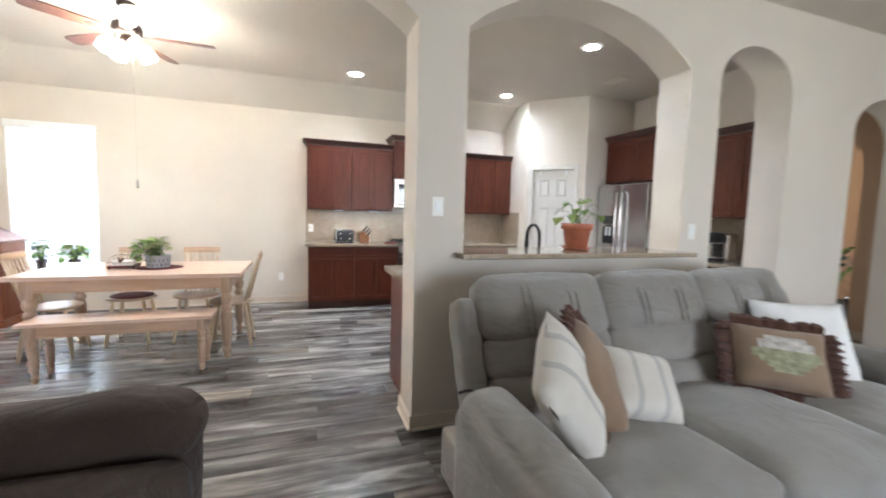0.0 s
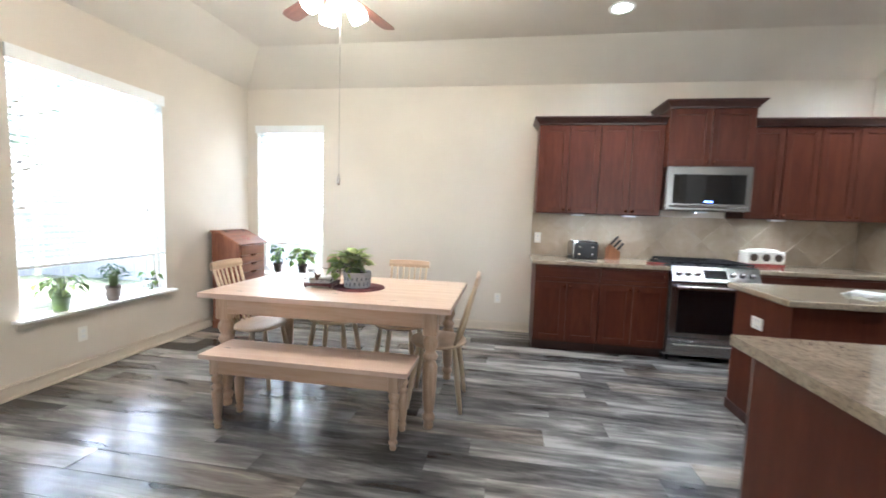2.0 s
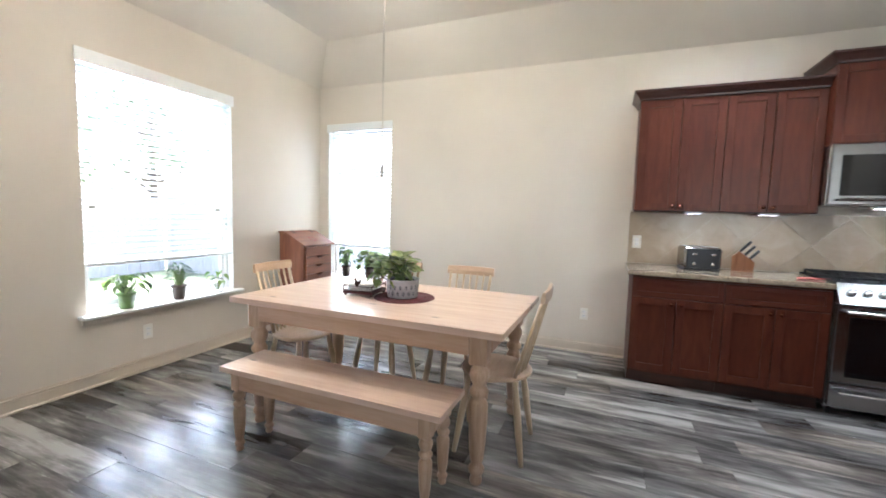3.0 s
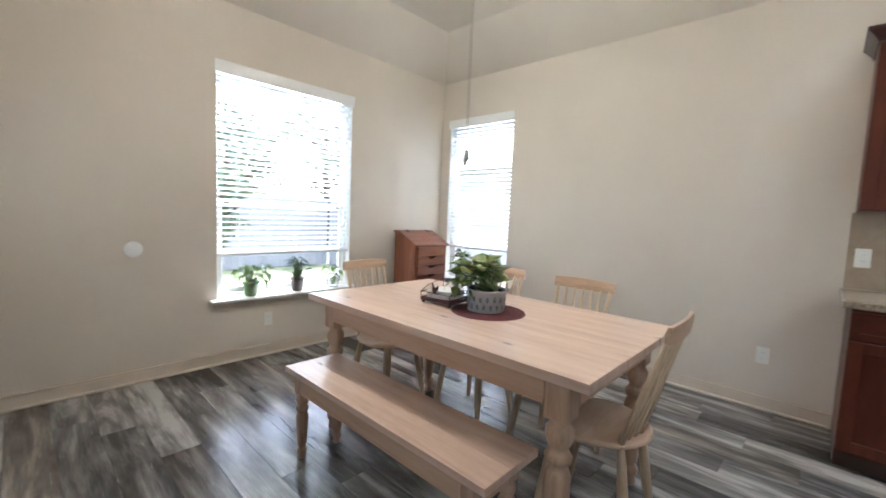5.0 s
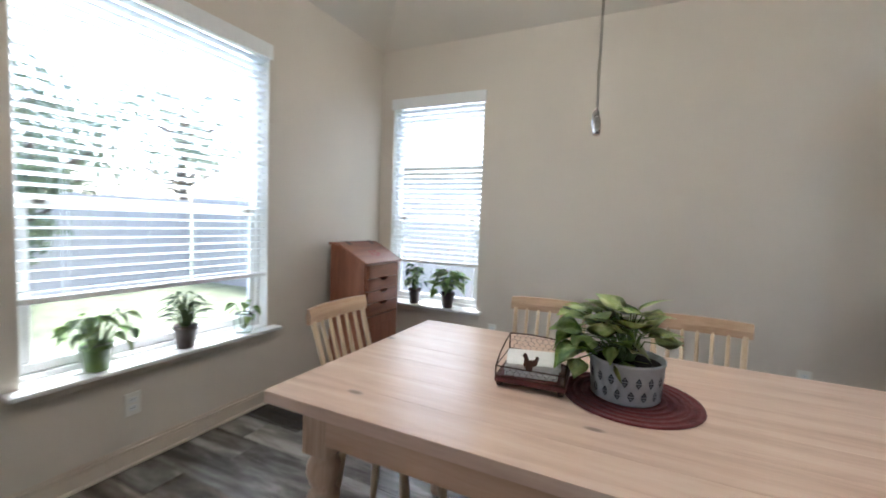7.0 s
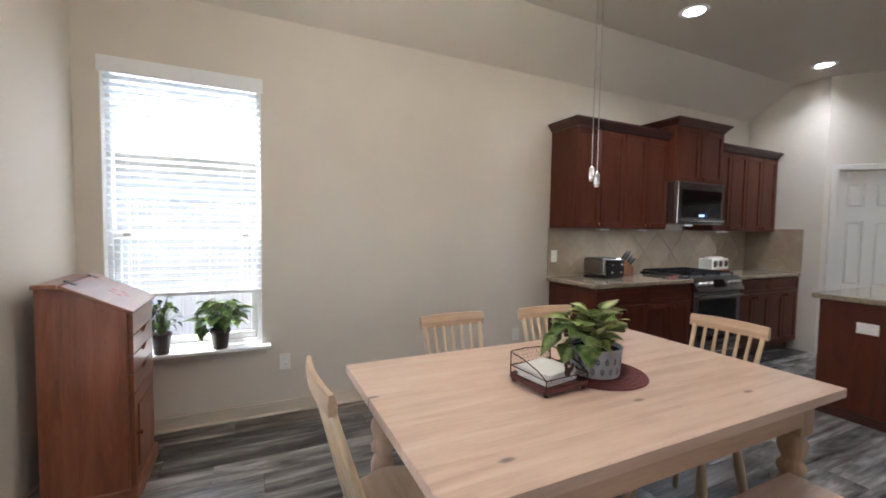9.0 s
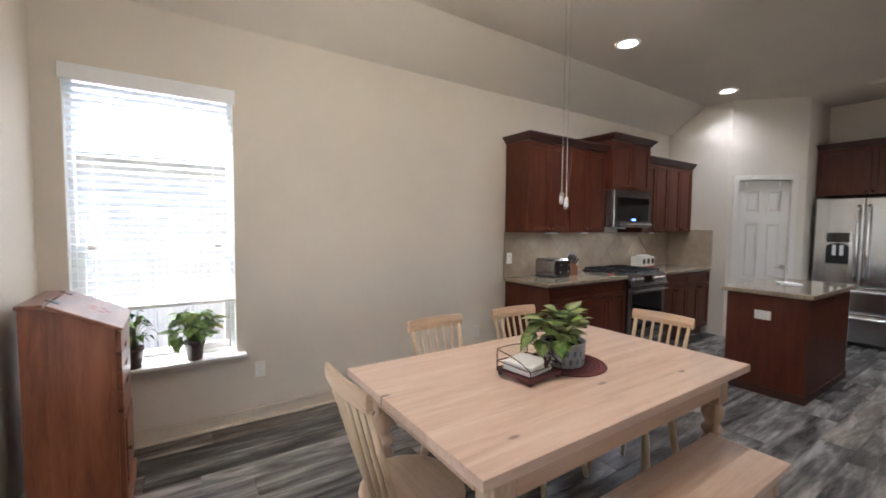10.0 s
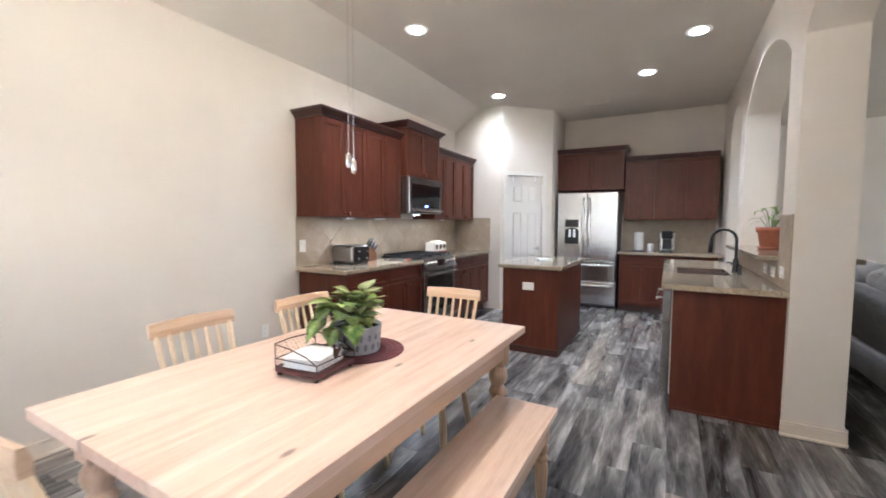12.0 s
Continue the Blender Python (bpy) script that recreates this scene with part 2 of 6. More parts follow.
M_SOFA = fabric_mat("grey_suede", (0.205, 0.192, 0.176), (0.285, 0.268, 0.247), 300, 0.5, 0.2, 4.0, 0.4)
M_BROWN = fabric_mat("brown_suede", (0.032, 0.021, 0.016), (0.056, 0.038, 0.030), 300, 0.4, 0.04, 3.0, 0.9)
M_PILLOW = fabric_mat("ivory_linen", (0.54, 0.505, 0.445), (0.66, 0.63, 0.57), 500, 0.4, 0.1, 6)
M_PILLOW_W = fabric_mat("white_linen", (0.72, 0.71, 0.69), (0.82, 0.81, 0.79), 500, 0.4, 0.1, 6)
M_STRIPE = fabric_mat("grey_stripe", (0.38, 0.365, 0.345), (0.47, 0.455, 0.43), 500, 0.4, 0.1, 6)
M_TAN = fabric_mat("tan_tapestry", (0.20, 0.135, 0.085), (0.28, 0.20, 0.135), 420, 0.6, 0.1, 6)
M_FRINGE = fabric_mat("brown_fringe", (0.045, 0.018, 0.012), (0.11, 0.045, 0.026), 160, 1.0, 0.2, 20)
M_FAN = wood_mat("walnut_fan_blade", (0.085, 0.032, 0.020), (0.14, 0.055, 0.034), (0.20, 0.085, 0.055), (1, 9, 9), 0.4, 4.0)
M_BRONZE = plain_mat("bronze_metal", (0.055, 0.040, 0.032), 0.38, 0.8, 0.1)
M_FANGLOW = glow_mat("lit_glass_shade", WARM, FAN_GLOW)
M_CANGLOW = glow_mat("lit_lens", NEUTRAL, CAN_GLOW)
M_STRIPGLOW = glow_mat("lit_puck", NEUTRAL, STRIP_GLOW)
M_CLOCK = glow_mat("blue_display", (0.1, 0.2, 1.0, 1), 0.7)
M_GLASS = glass_mat("clear_glass")
M_VASE = glass_mat("clear_vase_glass", (0.97, 0.99, 0.98, 1))
M_PRINT_RED = plain_mat("red_print", (0.30, 0.05, 0.04), 0.6)
M_PRINT_GREEN = plain_mat("faded_green_print", (0.27, 0.27, 0.17), 0.85, 0, 0.45, 40)
M_PRINT_SKY = plain_mat("faded_sky_print", (0.45, 0.42, 0.38), 0.85, 0, 0.35, 40)
M_BLOCK = wood_mat("knife_block_wood", (0.16, 0.06, 0.025), (0.24, 0.10, 0.045), (0.30, 0.14, 0.065), (9, 9, 1), 0.4)
M_FENCE = wood_mat("weathered_cedar", (0.34, 0.32, 0.30), (0.43, 0.41, 0.39), (0.51, 0.49, 0.47), (12, 12, 0.7), 0.85, 6.0)
M_SIDING = paint_mat("cream_siding", (0.60, 0.59, 0.57), 0.8, 0.2, 40)
M_SHINGLE = plain_mat("grey_shingle", (0.16, 0.15, 0.145), 0.9, 0, 0.3, 20, 0.4)
M_GRASS = plain_mat("lawn", (0.12, 0.135, 0.075), 0.95, 0, 0.4, 3.0, 0.6)
M_BARK = plain_mat("tree_bark", (0.10, 0.075, 0.055), 0.95, 0, 0.35, 18, 0.7)


def granite_mat(name):
    m, nt, p = node_mat(name)
    v = coords(nt, world_space=True)
    a = noise_tex(nt, v, 75.0, 4, 0.7)
    b = noise_tex(nt, v, 9.0, 4)
    base = ramp(nt, b, [(0.3, (0.30, 0.24, 0.17)), (0.7, (0.40, 0.335, 0.25))])
    spots = ramp(nt, a, [(0.33, (0.45, 0.45, 0.45)), (0.5, (1, 1, 1)), (0.72, (1.35, 1.3, 1.25))])
    nt.links.new(mixc(nt, 0.8, base, spots, 'MULTIPLY'), p.inputs["Base Color"])
    p.inputs["Roughness"].default_value = 0.10
    p.inputs["Coat Weight"].default_value = 0.3
    return m


def tile_mat(name):
    m, nt, p = node_mat(name)
    v = coords(nt, world_space=True, spread=5.0)
    n = noise_tex(nt, v, 7.0, 5, 0.6, 0.8)
    c = ramp(nt, n, [(0.3, (0.31, 0.24, 0.165)), (0.55, (0.36, 0.285, 0.205)), (0.75, (0.41, 0.335, 0.25))])
    nt.links.new(mixc(nt, mathn(nt, 'MULTIPLY', rand(nt), 0.12), c, (0.25, 0.19, 0.13)), p.inputs["Base Color"])
    p.inputs["Roughness"].default_value = 0.3
    bump(nt, p, noise_tex(nt, v, 25.0, 3), 0.15, 0.002)
    return m


def plank_mat(name):
    """Grey-brown vinyl planks: cloudy boards with streaks along x."""
    m, nt, p = node_mat(name)
    v = coords(nt, (0.75, 5.0, 1), 60.0, True)
    streak = noise_tex(nt, v, 2.0, 7, 0.62, 0.5)
    v2 = coords(nt, (0.6, 2.2, 1), 31.0, True)
    cloud = noise_tex(nt, v2, 1.6, 4, 0.55, 0.8)
    v3 = coords(nt, (3.0, 60.0, 1), 17.0, True)
    fine = noise_tex(nt, v3, 2.0, 4, 0.6)
    f = mathn(nt, 'ADD', mathn(nt, 'MULTIPLY', streak, 0.56), mathn(nt, 'ADD', mathn(nt, 'MULTIPLY', cloud, 0.38), mathn(nt, 'MULTIPLY', fine, 0.10)))
    f = mathn(nt, 'ADD', f, mathn(nt, 'MULTIPLY', mathn(nt, 'SUBTRACT', rand(nt), 0.5), 0.10))
    c = ramp(nt, f, [(0.385, (0.024, 0.023, 0.024)), (0.47, (0.080, 0.076, 0.073)), (0.55, (0.185, 0.176, 0.168)), (0.65, (0.43, 0.412, 0.39))])
    warm = mixc(nt, 1.0, c, (1.06, 0.97, 0.88), 'MULTIPLY')
    c = mixc(nt, ramp(nt, mathn(nt, 'FRACT', mathn(nt, 'MULTIPLY', rand(nt), 7.3)), [(0.55, (0, 0, 0)), (0.95, (1, 1, 1))]), c, warm)
    nt.links.new(c, p.inputs["Base Color"])
    nt.links.new(mathn(nt, 'ADD', 0.15, mathn(nt, 'MULTIPLY', fine, 0.18)), p.inputs["Roughness"])
    p.inputs["Specular IOR Level"].default_value = 0.55
    bump(nt, p, mathn(nt, 'ADD', fine, streak), 0.12, 0.0012)
    return m


M_GRANITE = granite_mat("speckled_granite")
M_TILE = tile_mat("travertine_tile")
M_GROUT = plain_mat("tan_grout", (0.36, 0.30, 0.22), 0.9, 0, 0.08, 60)
M_PLANK = plank_mat("vinyl_plank")

# ---- mesh helpers ----
def mesh_of(name, bm, material):
    me = bpy.data.meshes.new(name)
    bm.normal_update()
    bm.to_mesh(me)
    bm.free()
    mats = material if isinstance(material, (list, tuple)) else [material]
    for mt in mats:
        me.materials.append(mt)
    return me


def part(name, bm, material, parent, label="", smooth=False, at=None):
    """Links a bmesh as one mesh object under a thing or a part."""
    me = bm if isinstance(bm, bpy.types.Mesh) else mesh_of(name, bm, material)
    if smooth:
        for poly in me.polygons:
            poly.use_smooth = True
    ob = new(name, me)
    ob.parent = parent
    if at is not None:
        ob.matrix_basis = at
    if label:
        tagged(ob, label)
    return ob


def thing(name, m, label, category, group="", kind=""):
    ob = new(name)
    ob.empty_display_size = 0.1
    ob.matrix_basis = m
    return tagged(ob, label, category, group, kind)


def solo(name, bm, material, label, category="", group="", kind="", m=None, smooth=False):
    ob = new(name, mesh_of(name, bm, material))
    if smooth:
        for poly in ob.data.polygons:
            poly.use_smooth = True
    if m is not None:
        ob.matrix_basis = m
    return tagged(ob, label, category, group, kind)


def bx(bm, x0, x1, y0, y1, z0, z1, r=0.0, seg=1, m=None, mi=0):
    """A box, with rounded edges of radius r."""
    got = bmesh.ops.create_cube(bm, size=1.0)
    vs = got["verts"]
    bmesh.ops.scale(bm, verts=vs, vec=(x1 - x0, y1 - y0, z1 - z0))
    bmesh.ops.translate(bm, verts=vs, vec=((x0 + x1) / 2, (y0 + y1) / 2, (z0 + z1) / 2))
    if r > 0:
        edges = list({e for v in vs for e in v.link_edges})
        out = bmesh.ops.bevel(bm, geom=edges, offset=r, segments=seg, profile=0.5, affect='EDGES', clamp_overlap=True)
        vs = list({v for f in out["faces"] for v in f.verts} | {v for v in vs if v.is_valid})
    if mi:
        for f in {f for v in vs for f in v.link_faces}:
            f.material_index = mi
    if m is not None:
        bmesh.ops.transform(bm, matrix=m, verts=vs)
    return vs


def prism(bm, poly, axis, a, b):
    """A flat outline drawn out along an axis. For 'y' the outline is (x, z), for 'x' (y, z), for 'z' (x, y)."""
    def at(p, d):
        return {'y': (p[0], d, p[1]), 'x': (d, p[0], p[1]), 'z': (p[0], p[1], d)}[axis]
    lo = [bm.verts.new(at(p, a)) for p in poly]
    hi = [bm.verts.new(at(p, b)) for p in poly]
    faces = [bm.faces.new(lo), bm.faces.new(hi[::-1])]
    for i in range(len(poly)):
        j = (i + 1) % len(poly)
        faces.append(bm.faces.new((lo[i], hi[i], hi[j], lo[j])))
    bmesh.ops.recalc_face_normals(bm, faces=faces)
    return lo + hi


def lathe(bm, prof, n=16, m=None, caps=True):
    rings = []
    for r, z in prof:
        rings.append([bm.verts.new((r * math.cos(2 * math.pi * i / n), r * math.sin(2 * math.pi * i / n), z)) for i in range(n)])
    for a, b in zip(rings, rings[1:]):
        for i in range(n):
            j = (i + 1) % n
            bm.faces.new((a[i], a[j], b[j], b[i]))
    if caps and prof[0][0] > 1e-4:
        bm.faces.new(rings[0][::-1])
    if caps and prof[-1][0] > 1e-4:
        bm.faces.new(rings[-1])
    vs = [v for r in rings for v in r]
    if m is not None:
        bmesh.ops.transform(bm, matrix=m, verts=vs)
    return vs


def tube(bm, pts, r, n=8, closed=False):
    """A round bar along a line of points; r is one radius or one for each point."""
    pts = [Vector(p) for p in pts]
    rr = r if isinstance(r, (list, tuple)) else [r] * len(pts)
    rings, side = [], None
    for i, p in enumerate(pts):
        a = pts[i - 1] if i else (pts[-1] if closed else p)
        b = pts[i + 1] if i < len(pts) - 1 else (pts[0] if closed else p)
        d = (b - a).normalized()
        if side is None:
            side = d.orthogonal().normalized()
        side = (side - d * side.dot(d)).normalized()
        up = d.cross(side)
        rings.append([bm.verts.new(p + (side * math.cos(2 * math.pi * k / n) + up * math.sin(2 * math.pi * k / n)) * rr[i]) for k in range(n)])
    pairs = list(zip(rings, rings[1:])) + ([(rings[-1], rings[0])] if closed else [])
    for a, b in pairs:
        for k in range(n):
            j = (k + 1) % n
            bm.faces.new((a[k], a[j], b[j], b[k]))
    if not closed:
        bm.faces.new(rings[0][::-1])
        bm.faces.new(rings[-1])


def cushion(bm, x0, x1, y0, y1, z0, z1, r=0.06, puff=0.03, cuts=5, wob=0.0, seed=0, m=None):
    """A soft padded block: rounded edges, faces that swell and wrinkle."""
    tmp = bmesh.new()
    bmesh.ops.create_cube(tmp, size=2.0)
    bmesh.ops.subdivide_edges(tmp, edges=tmp.edges[:], cuts=cuts, use_grid_fill=True)
    h = Vector(((x1 - x0) / 2, (y1 - y0) / 2, (z1 - z0) / 2))
    c = Vector(((x0 + x1) / 2, (y0 + y1) / 2, (z0 + z1) / 2))
    for v in tmp.verts:
        u = v.co.copy()
        p = Vector((u.x * h.x, u.y * h.y, u.z * h.z))
        core = Vector([max(-(h[i] - r), min(h[i] - r, p[i])) for i in range(3)])
        d = p - core
        if d.length > 1e-6:
            p = core + d.normalized() * min(r, d.length * 1.0) if d.length > r else core + d
        for i in range(3):
            j, k = (i + 1) % 3, (i + 2) % 3
            if abs(u[i]) > 0.99:
                p[i] += math.copysign(puff * (1 - u[j] ** 2) * (1 - u[k] ** 2), u[i])
        if wob:
            p += Vector(noise.noise_vector((p + Vector((seed, seed * 2, 0))) * 5.0)) * wob
        v.co = p + c
    if m is not None:
        bmesh.ops.transform(tmp, matrix=m, verts=tmp.verts[:])
    start = {}
    for v in tmp.verts:
        start[v] = bm.verts.new(v.co)
    for f in tmp.faces:
        bm.faces.new([start[v] for v in f.verts])
    tmp.free()


def leaf_mesh(name, length, width, droop, fold, material):
    """One leaf along +x: pointed, folded on its midrib and bent down."""
    bm = bmesh.new()
    rows = []
    for i in range(7):
        t = i / 6
        w = width * 0.5 * (math.sin(math.pi * min(1, t * 1.02 + 0.02) ** 0.62)) if 0 < i < 6 else 0.003
        x = length * t * (1 - 0.15 * droop * t)
        z = -droop * length * t * t * 0.6
        rows.append([bm.verts.new((x, -w, z + fold * w)), bm.verts.new((x, 0, z)), bm.verts.new((x, w, z + fold * w))])
    for a, b in zip(rows, rows[1:]):
        bm.faces.new((a[0], b[0], b[1], a[1]))
        bm.faces.new((a[1], b[1], b[2], a[2]))
    bmesh.ops.solidify(bm, geom=bm.faces[:], thickness=0.0012)
    me = mesh_of(name, bm, material)
    for p in me.polygons:
        p.use_smooth = True
    return me

# ---- plan: inner faces of the walls ----
XW, YN, YS, YL = -3.37, 6.515, 2.778, 2.49
XE, TOP, EAVE = 4.85, 3.115, 2.787
RUN = 0.465


def wall_rect(bm, along, a, b, u0, u1, z0, z1, holes):
    """A wall between a and b in thickness, with square holes (u0, u1, z0, z1) through it."""
    cuts = sorted({u0, u1, *[h[0] for h in holes], *[h[1] for h in holes]})
    for p, q in zip(cuts, cuts[1:]):
        spans = [(z0, z1)]
        for h in holes:
            if h[0] <= p + 1e-6 and q <= h[1] + 1e-6:
                spans = [s for lo, hi in spans for s in ((lo, min(hi, h[2])), (max(lo, h[3]), hi)) if s[1] - s[0] > 1e-4]
        for lo, hi in spans:
            if along == 'x':
                bx(bm, p, q, a, b, lo, hi)
            else:
                bx(bm, a, b, p, q, lo, hi)


def arch_head(bm, axis, a, b, u0, u1, spring, rise, top, n=28, flat=False):
    """The wall over an arched opening."""
    mid, half = (u0 + u1) / 2, (u1 - u0) / 2
    curve = [(mid - half * math.cos(math.pi * i / n), spring + rise * math.sin(math.pi * i / n) ** (1.75 if flat else 1.0)) for i in range(n + 1)]
    prism(bm, [(u0, top)] + curve + [(u1, top)], axis, a, b)


WALL_LABEL = "matte beige painted drywall"
bm = bmesh.new()
wall_rect(bm, 'y', XW - 0.15, XW, YL, YN + 0.15, 0, 3.2, [(4.03, 5.24, 0.53, 2.352)])
solo("wall_west", bm, M_WALL, WALL_LABEL + " with a wide window", kind="structure")
bm = bmesh.new()
wall_rect(bm, 'x', YN, YN + 0.15, XW, XE + 0.15, 0, 3.2, [(-3.24, -2.36, 0.53, 2.352)])
solo("wall_north", bm, M_WALL, WALL_LABEL + " with a narrow window", kind="structure")

# the wall between kitchen and living room, with its arches
bm = bmesh.new()
wall_rect(bm, 'x', YL, YS, XW, -1.72, 0, TOP + 0.05, [(-3.27, -2.40, 0.0, 2.06)])
arch_head(bm, 'y', YL, YS, -1.72, 0.755, 2.48, 0.42, TOP + 0.05, flat=True)
bx(bm, 0.755, 1.07, YL, YS, 0, TOP + 0.05)
bx(bm, 1.07, 2.87, YL, YS, 0, 1.083)
arch_head(bm, 'y', YL, YS, 1.07, 2.87, 2.485, 0.33, TOP + 0.05, flat=True)
bx(bm, 2.87, 3.19, YL, YS, 0, TOP + 0.05)
arch_head(bm, 'y', YL, YS, 3.19, 4.02, 2.45, 0.31, TOP + 0.05)
bx(bm, 4.02, 4.92, YL, YS, 0, TOP + 0.05)
arch_head(bm, 'y', YL, YS, 4.92, 6.05, 2.22, 0.34, TOP + 0.05)
bx(bm, 6.05, 9.6, YL, YS, 0, TOP + 0.05)
bmesh.ops.remove_doubles(bm, verts=bm.verts[:], dist=0.0005)
solo("wall_south", bm, M_WALL, WALL_LABEL + " with arched openings", kind="structure")

bm = bmesh.new()
wall_rect(bm, 'y', XE, XE + 0.15, YS, YN, 0, TOP + 0.05, [])
solo("wall_east", bm, M_WALL, WALL_LABEL, kind="structure")
bm = bmesh.new()
bx(bm, 3.40, 3.50, 5.72, YN, 0, TOP + 0.05)
bx(bm, 4.02, XE, 5.10, 5.20, 0, TOP + 0.05)
solo("wall_pantry", bm, M_WALL, WALL_LABEL + " round the pantry", kind="structure")
DIAG = pose(3.40, 5.72, 0, 0, 0, -45)
bm = bmesh.new()
wall_rect(bm, 'x', 0, 0.10, 0, 0.877, 0, TOP + 0.05, [(0.115, 0.715, 0.0, 2.075)])
solo("wall_pantry_front", bm, M_WALL, WALL_LABEL + " set across the corner", kind="structure", m=DIAG)

bm = bmesh.new()
wall_rect(bm, 'y', -1.87, -1.72, -4.0, YL, 0, TOP + 0.05, [])
solo("wall_living_west", bm, M_WALL, WALL_LABEL, kind="structure")
bm = bmesh.new()
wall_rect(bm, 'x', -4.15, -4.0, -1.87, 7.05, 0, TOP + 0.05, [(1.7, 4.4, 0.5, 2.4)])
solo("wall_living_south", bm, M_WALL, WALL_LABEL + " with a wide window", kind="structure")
bm = bmesh.new()
wall_rect(bm, 'y', 6.9, 7.05, -4.0, YL, 0, TOP + 0.05, [])
solo("wall_living_east", bm, M_WALL, WALL_LABEL, kind="structure")
bm = bmesh.new()
wall_rect(bm, 'y', 6.3, 6.45, YS, 3.05, 0, TOP + 0.05, [])
arch_head(bm, 'x', 6.3, 6.45, 3.05, 4.0, 2.1, 0.34, TOP + 0.05)
wall_rect(bm, 'y', 6.3, 6.45, 4.0, 6.0, 0, TOP + 0.05, [])
solo("wall_hall", bm, M_HALL_LIT, "matte drywall coloured tan for warm light, with an arched opening", kind="structure")
bm = bmesh.new()
wall_rect(bm, 'x', 6.0, 6.15, 5.0, 9.6, 0, TOP + 0.05, [])
wall_rect(bm, 'y', 9.5, 9.65, YS, 6.0, 0, TOP + 0.05, [(2.95, 4.15, 0.5, 2.4)])
solo("wall_front_room", bm, M_HALL_LIT, "matte drywall coloured tan for warm light, with a window", kind="structure")

# ceiling: flat, with sloped edges along the north and west walls
bm = bmesh.new()
CANS = ((0.765, 5.555), (2.945, 5.605), (2.935, 3.735), (2.015, 3.275))
xs = sorted({XW - 0.15, 9.65, *[c[0] + s for c in CANS for s in (-0.074, 0.074)]})
ys = sorted({-4.15, YN + 0.15, *[c[1] + s for c in CANS for s in (-0.074, 0.074)]})
for xa, xb in zip(xs, xs[1:]):
    for ya, yb in zip(ys, ys[1:]):
        if not any(abs((xa + xb) / 2 - c[0]) < 0.07 and abs((ya + yb) / 2 - c[1]) < 0.07 for c in CANS):
            bx(bm, xa, xb, ya, yb, TOP, TOP + 0.14)
bmesh.ops.remove_doubles(bm, verts=bm.verts[:], dist=0.0005)
inner = [f for f in bm.faces if abs(f.normal.z) < 0.5 and len({tuple(round(q, 4) for q in g.calc_center_median()) for e in f.edges for g in e.link_faces if g is not f and (g.calc_center_median() - f.calc_center_median()).length < 1e-4}) > 0]
bmesh.ops.delete(bm, geom=inner, context='FACES_ONLY')
prism(bm, [(YN - RUN, TOP + 0.01), (YN - RUN, TOP), (YN + 0.01, EAVE), (YN + 0.01, TOP + 0.01)], 'x', XW, 3.405)
prism(bm, [(XW + RUN, TOP + 0.01), (XW + RUN, TOP), (XW - 0.01, EAVE), (XW - 0.01, TOP + 0.01)], 'y', YS, YN)
solo("ceiling", bm, M_CEIL, "beige textured ceiling with sloped edges", kind="structure")

# skirting boards
bm = bmesh.new()


def skirt(x0, x1, y0, y1):
    """A board with a sunk line, a rounded cap and a shoe moulding, along x or y."""
    ax, ay = (1, 0) if x1 - x0 < 0.05 else (0, 1)
    for grow, z0, z1, r in ((0.0, 0.0, 0.078, 0), (-0.005, 0.078, 0.084, 0), (0.003, 0.084, 0.097, 0.003), (-0.006, 0.097, 0.112, 0.003), (0.012, 0.0, 0.018, 0.006)):
        bx(bm, x0 - grow * ax, x1 + grow * ax, y0 - grow * ay, y1 + grow * ay, z0, z1, r, 2)


skirt(XW, XW + 0.015, YS, YN)
skirt(XW + 0.015, 0.185, YN - 0.015, YN)
skirt(0.74, 0.755, YL - 0.015, YS + 0.015)
skirt(0.755, 4.92, YL - 0.015, YL)
skirt(-2.33, -1.72, YS, YS + 0.015)
skirt(-1.72, -1.705, YL, YS + 0.015)
skirt(6.05, 6.9, YL - 0.015, YL)
skirt(6.285, 6.3, YS, 3.05)
solo("baseboard", bm, M_BASE, "tan painted wooden skirting board", kind="structure")
bm = bmesh.new()
bx(bm, 0.0, 0.05, -0.014, 0, 0, 0.10)
bx(bm, 0.78, 0.877, -0.014, 0, 0, 0.10)
solo("baseboard_pantry", bm, M_BASE, "tan painted wooden skirting board", kind="structure", m=DIAG)


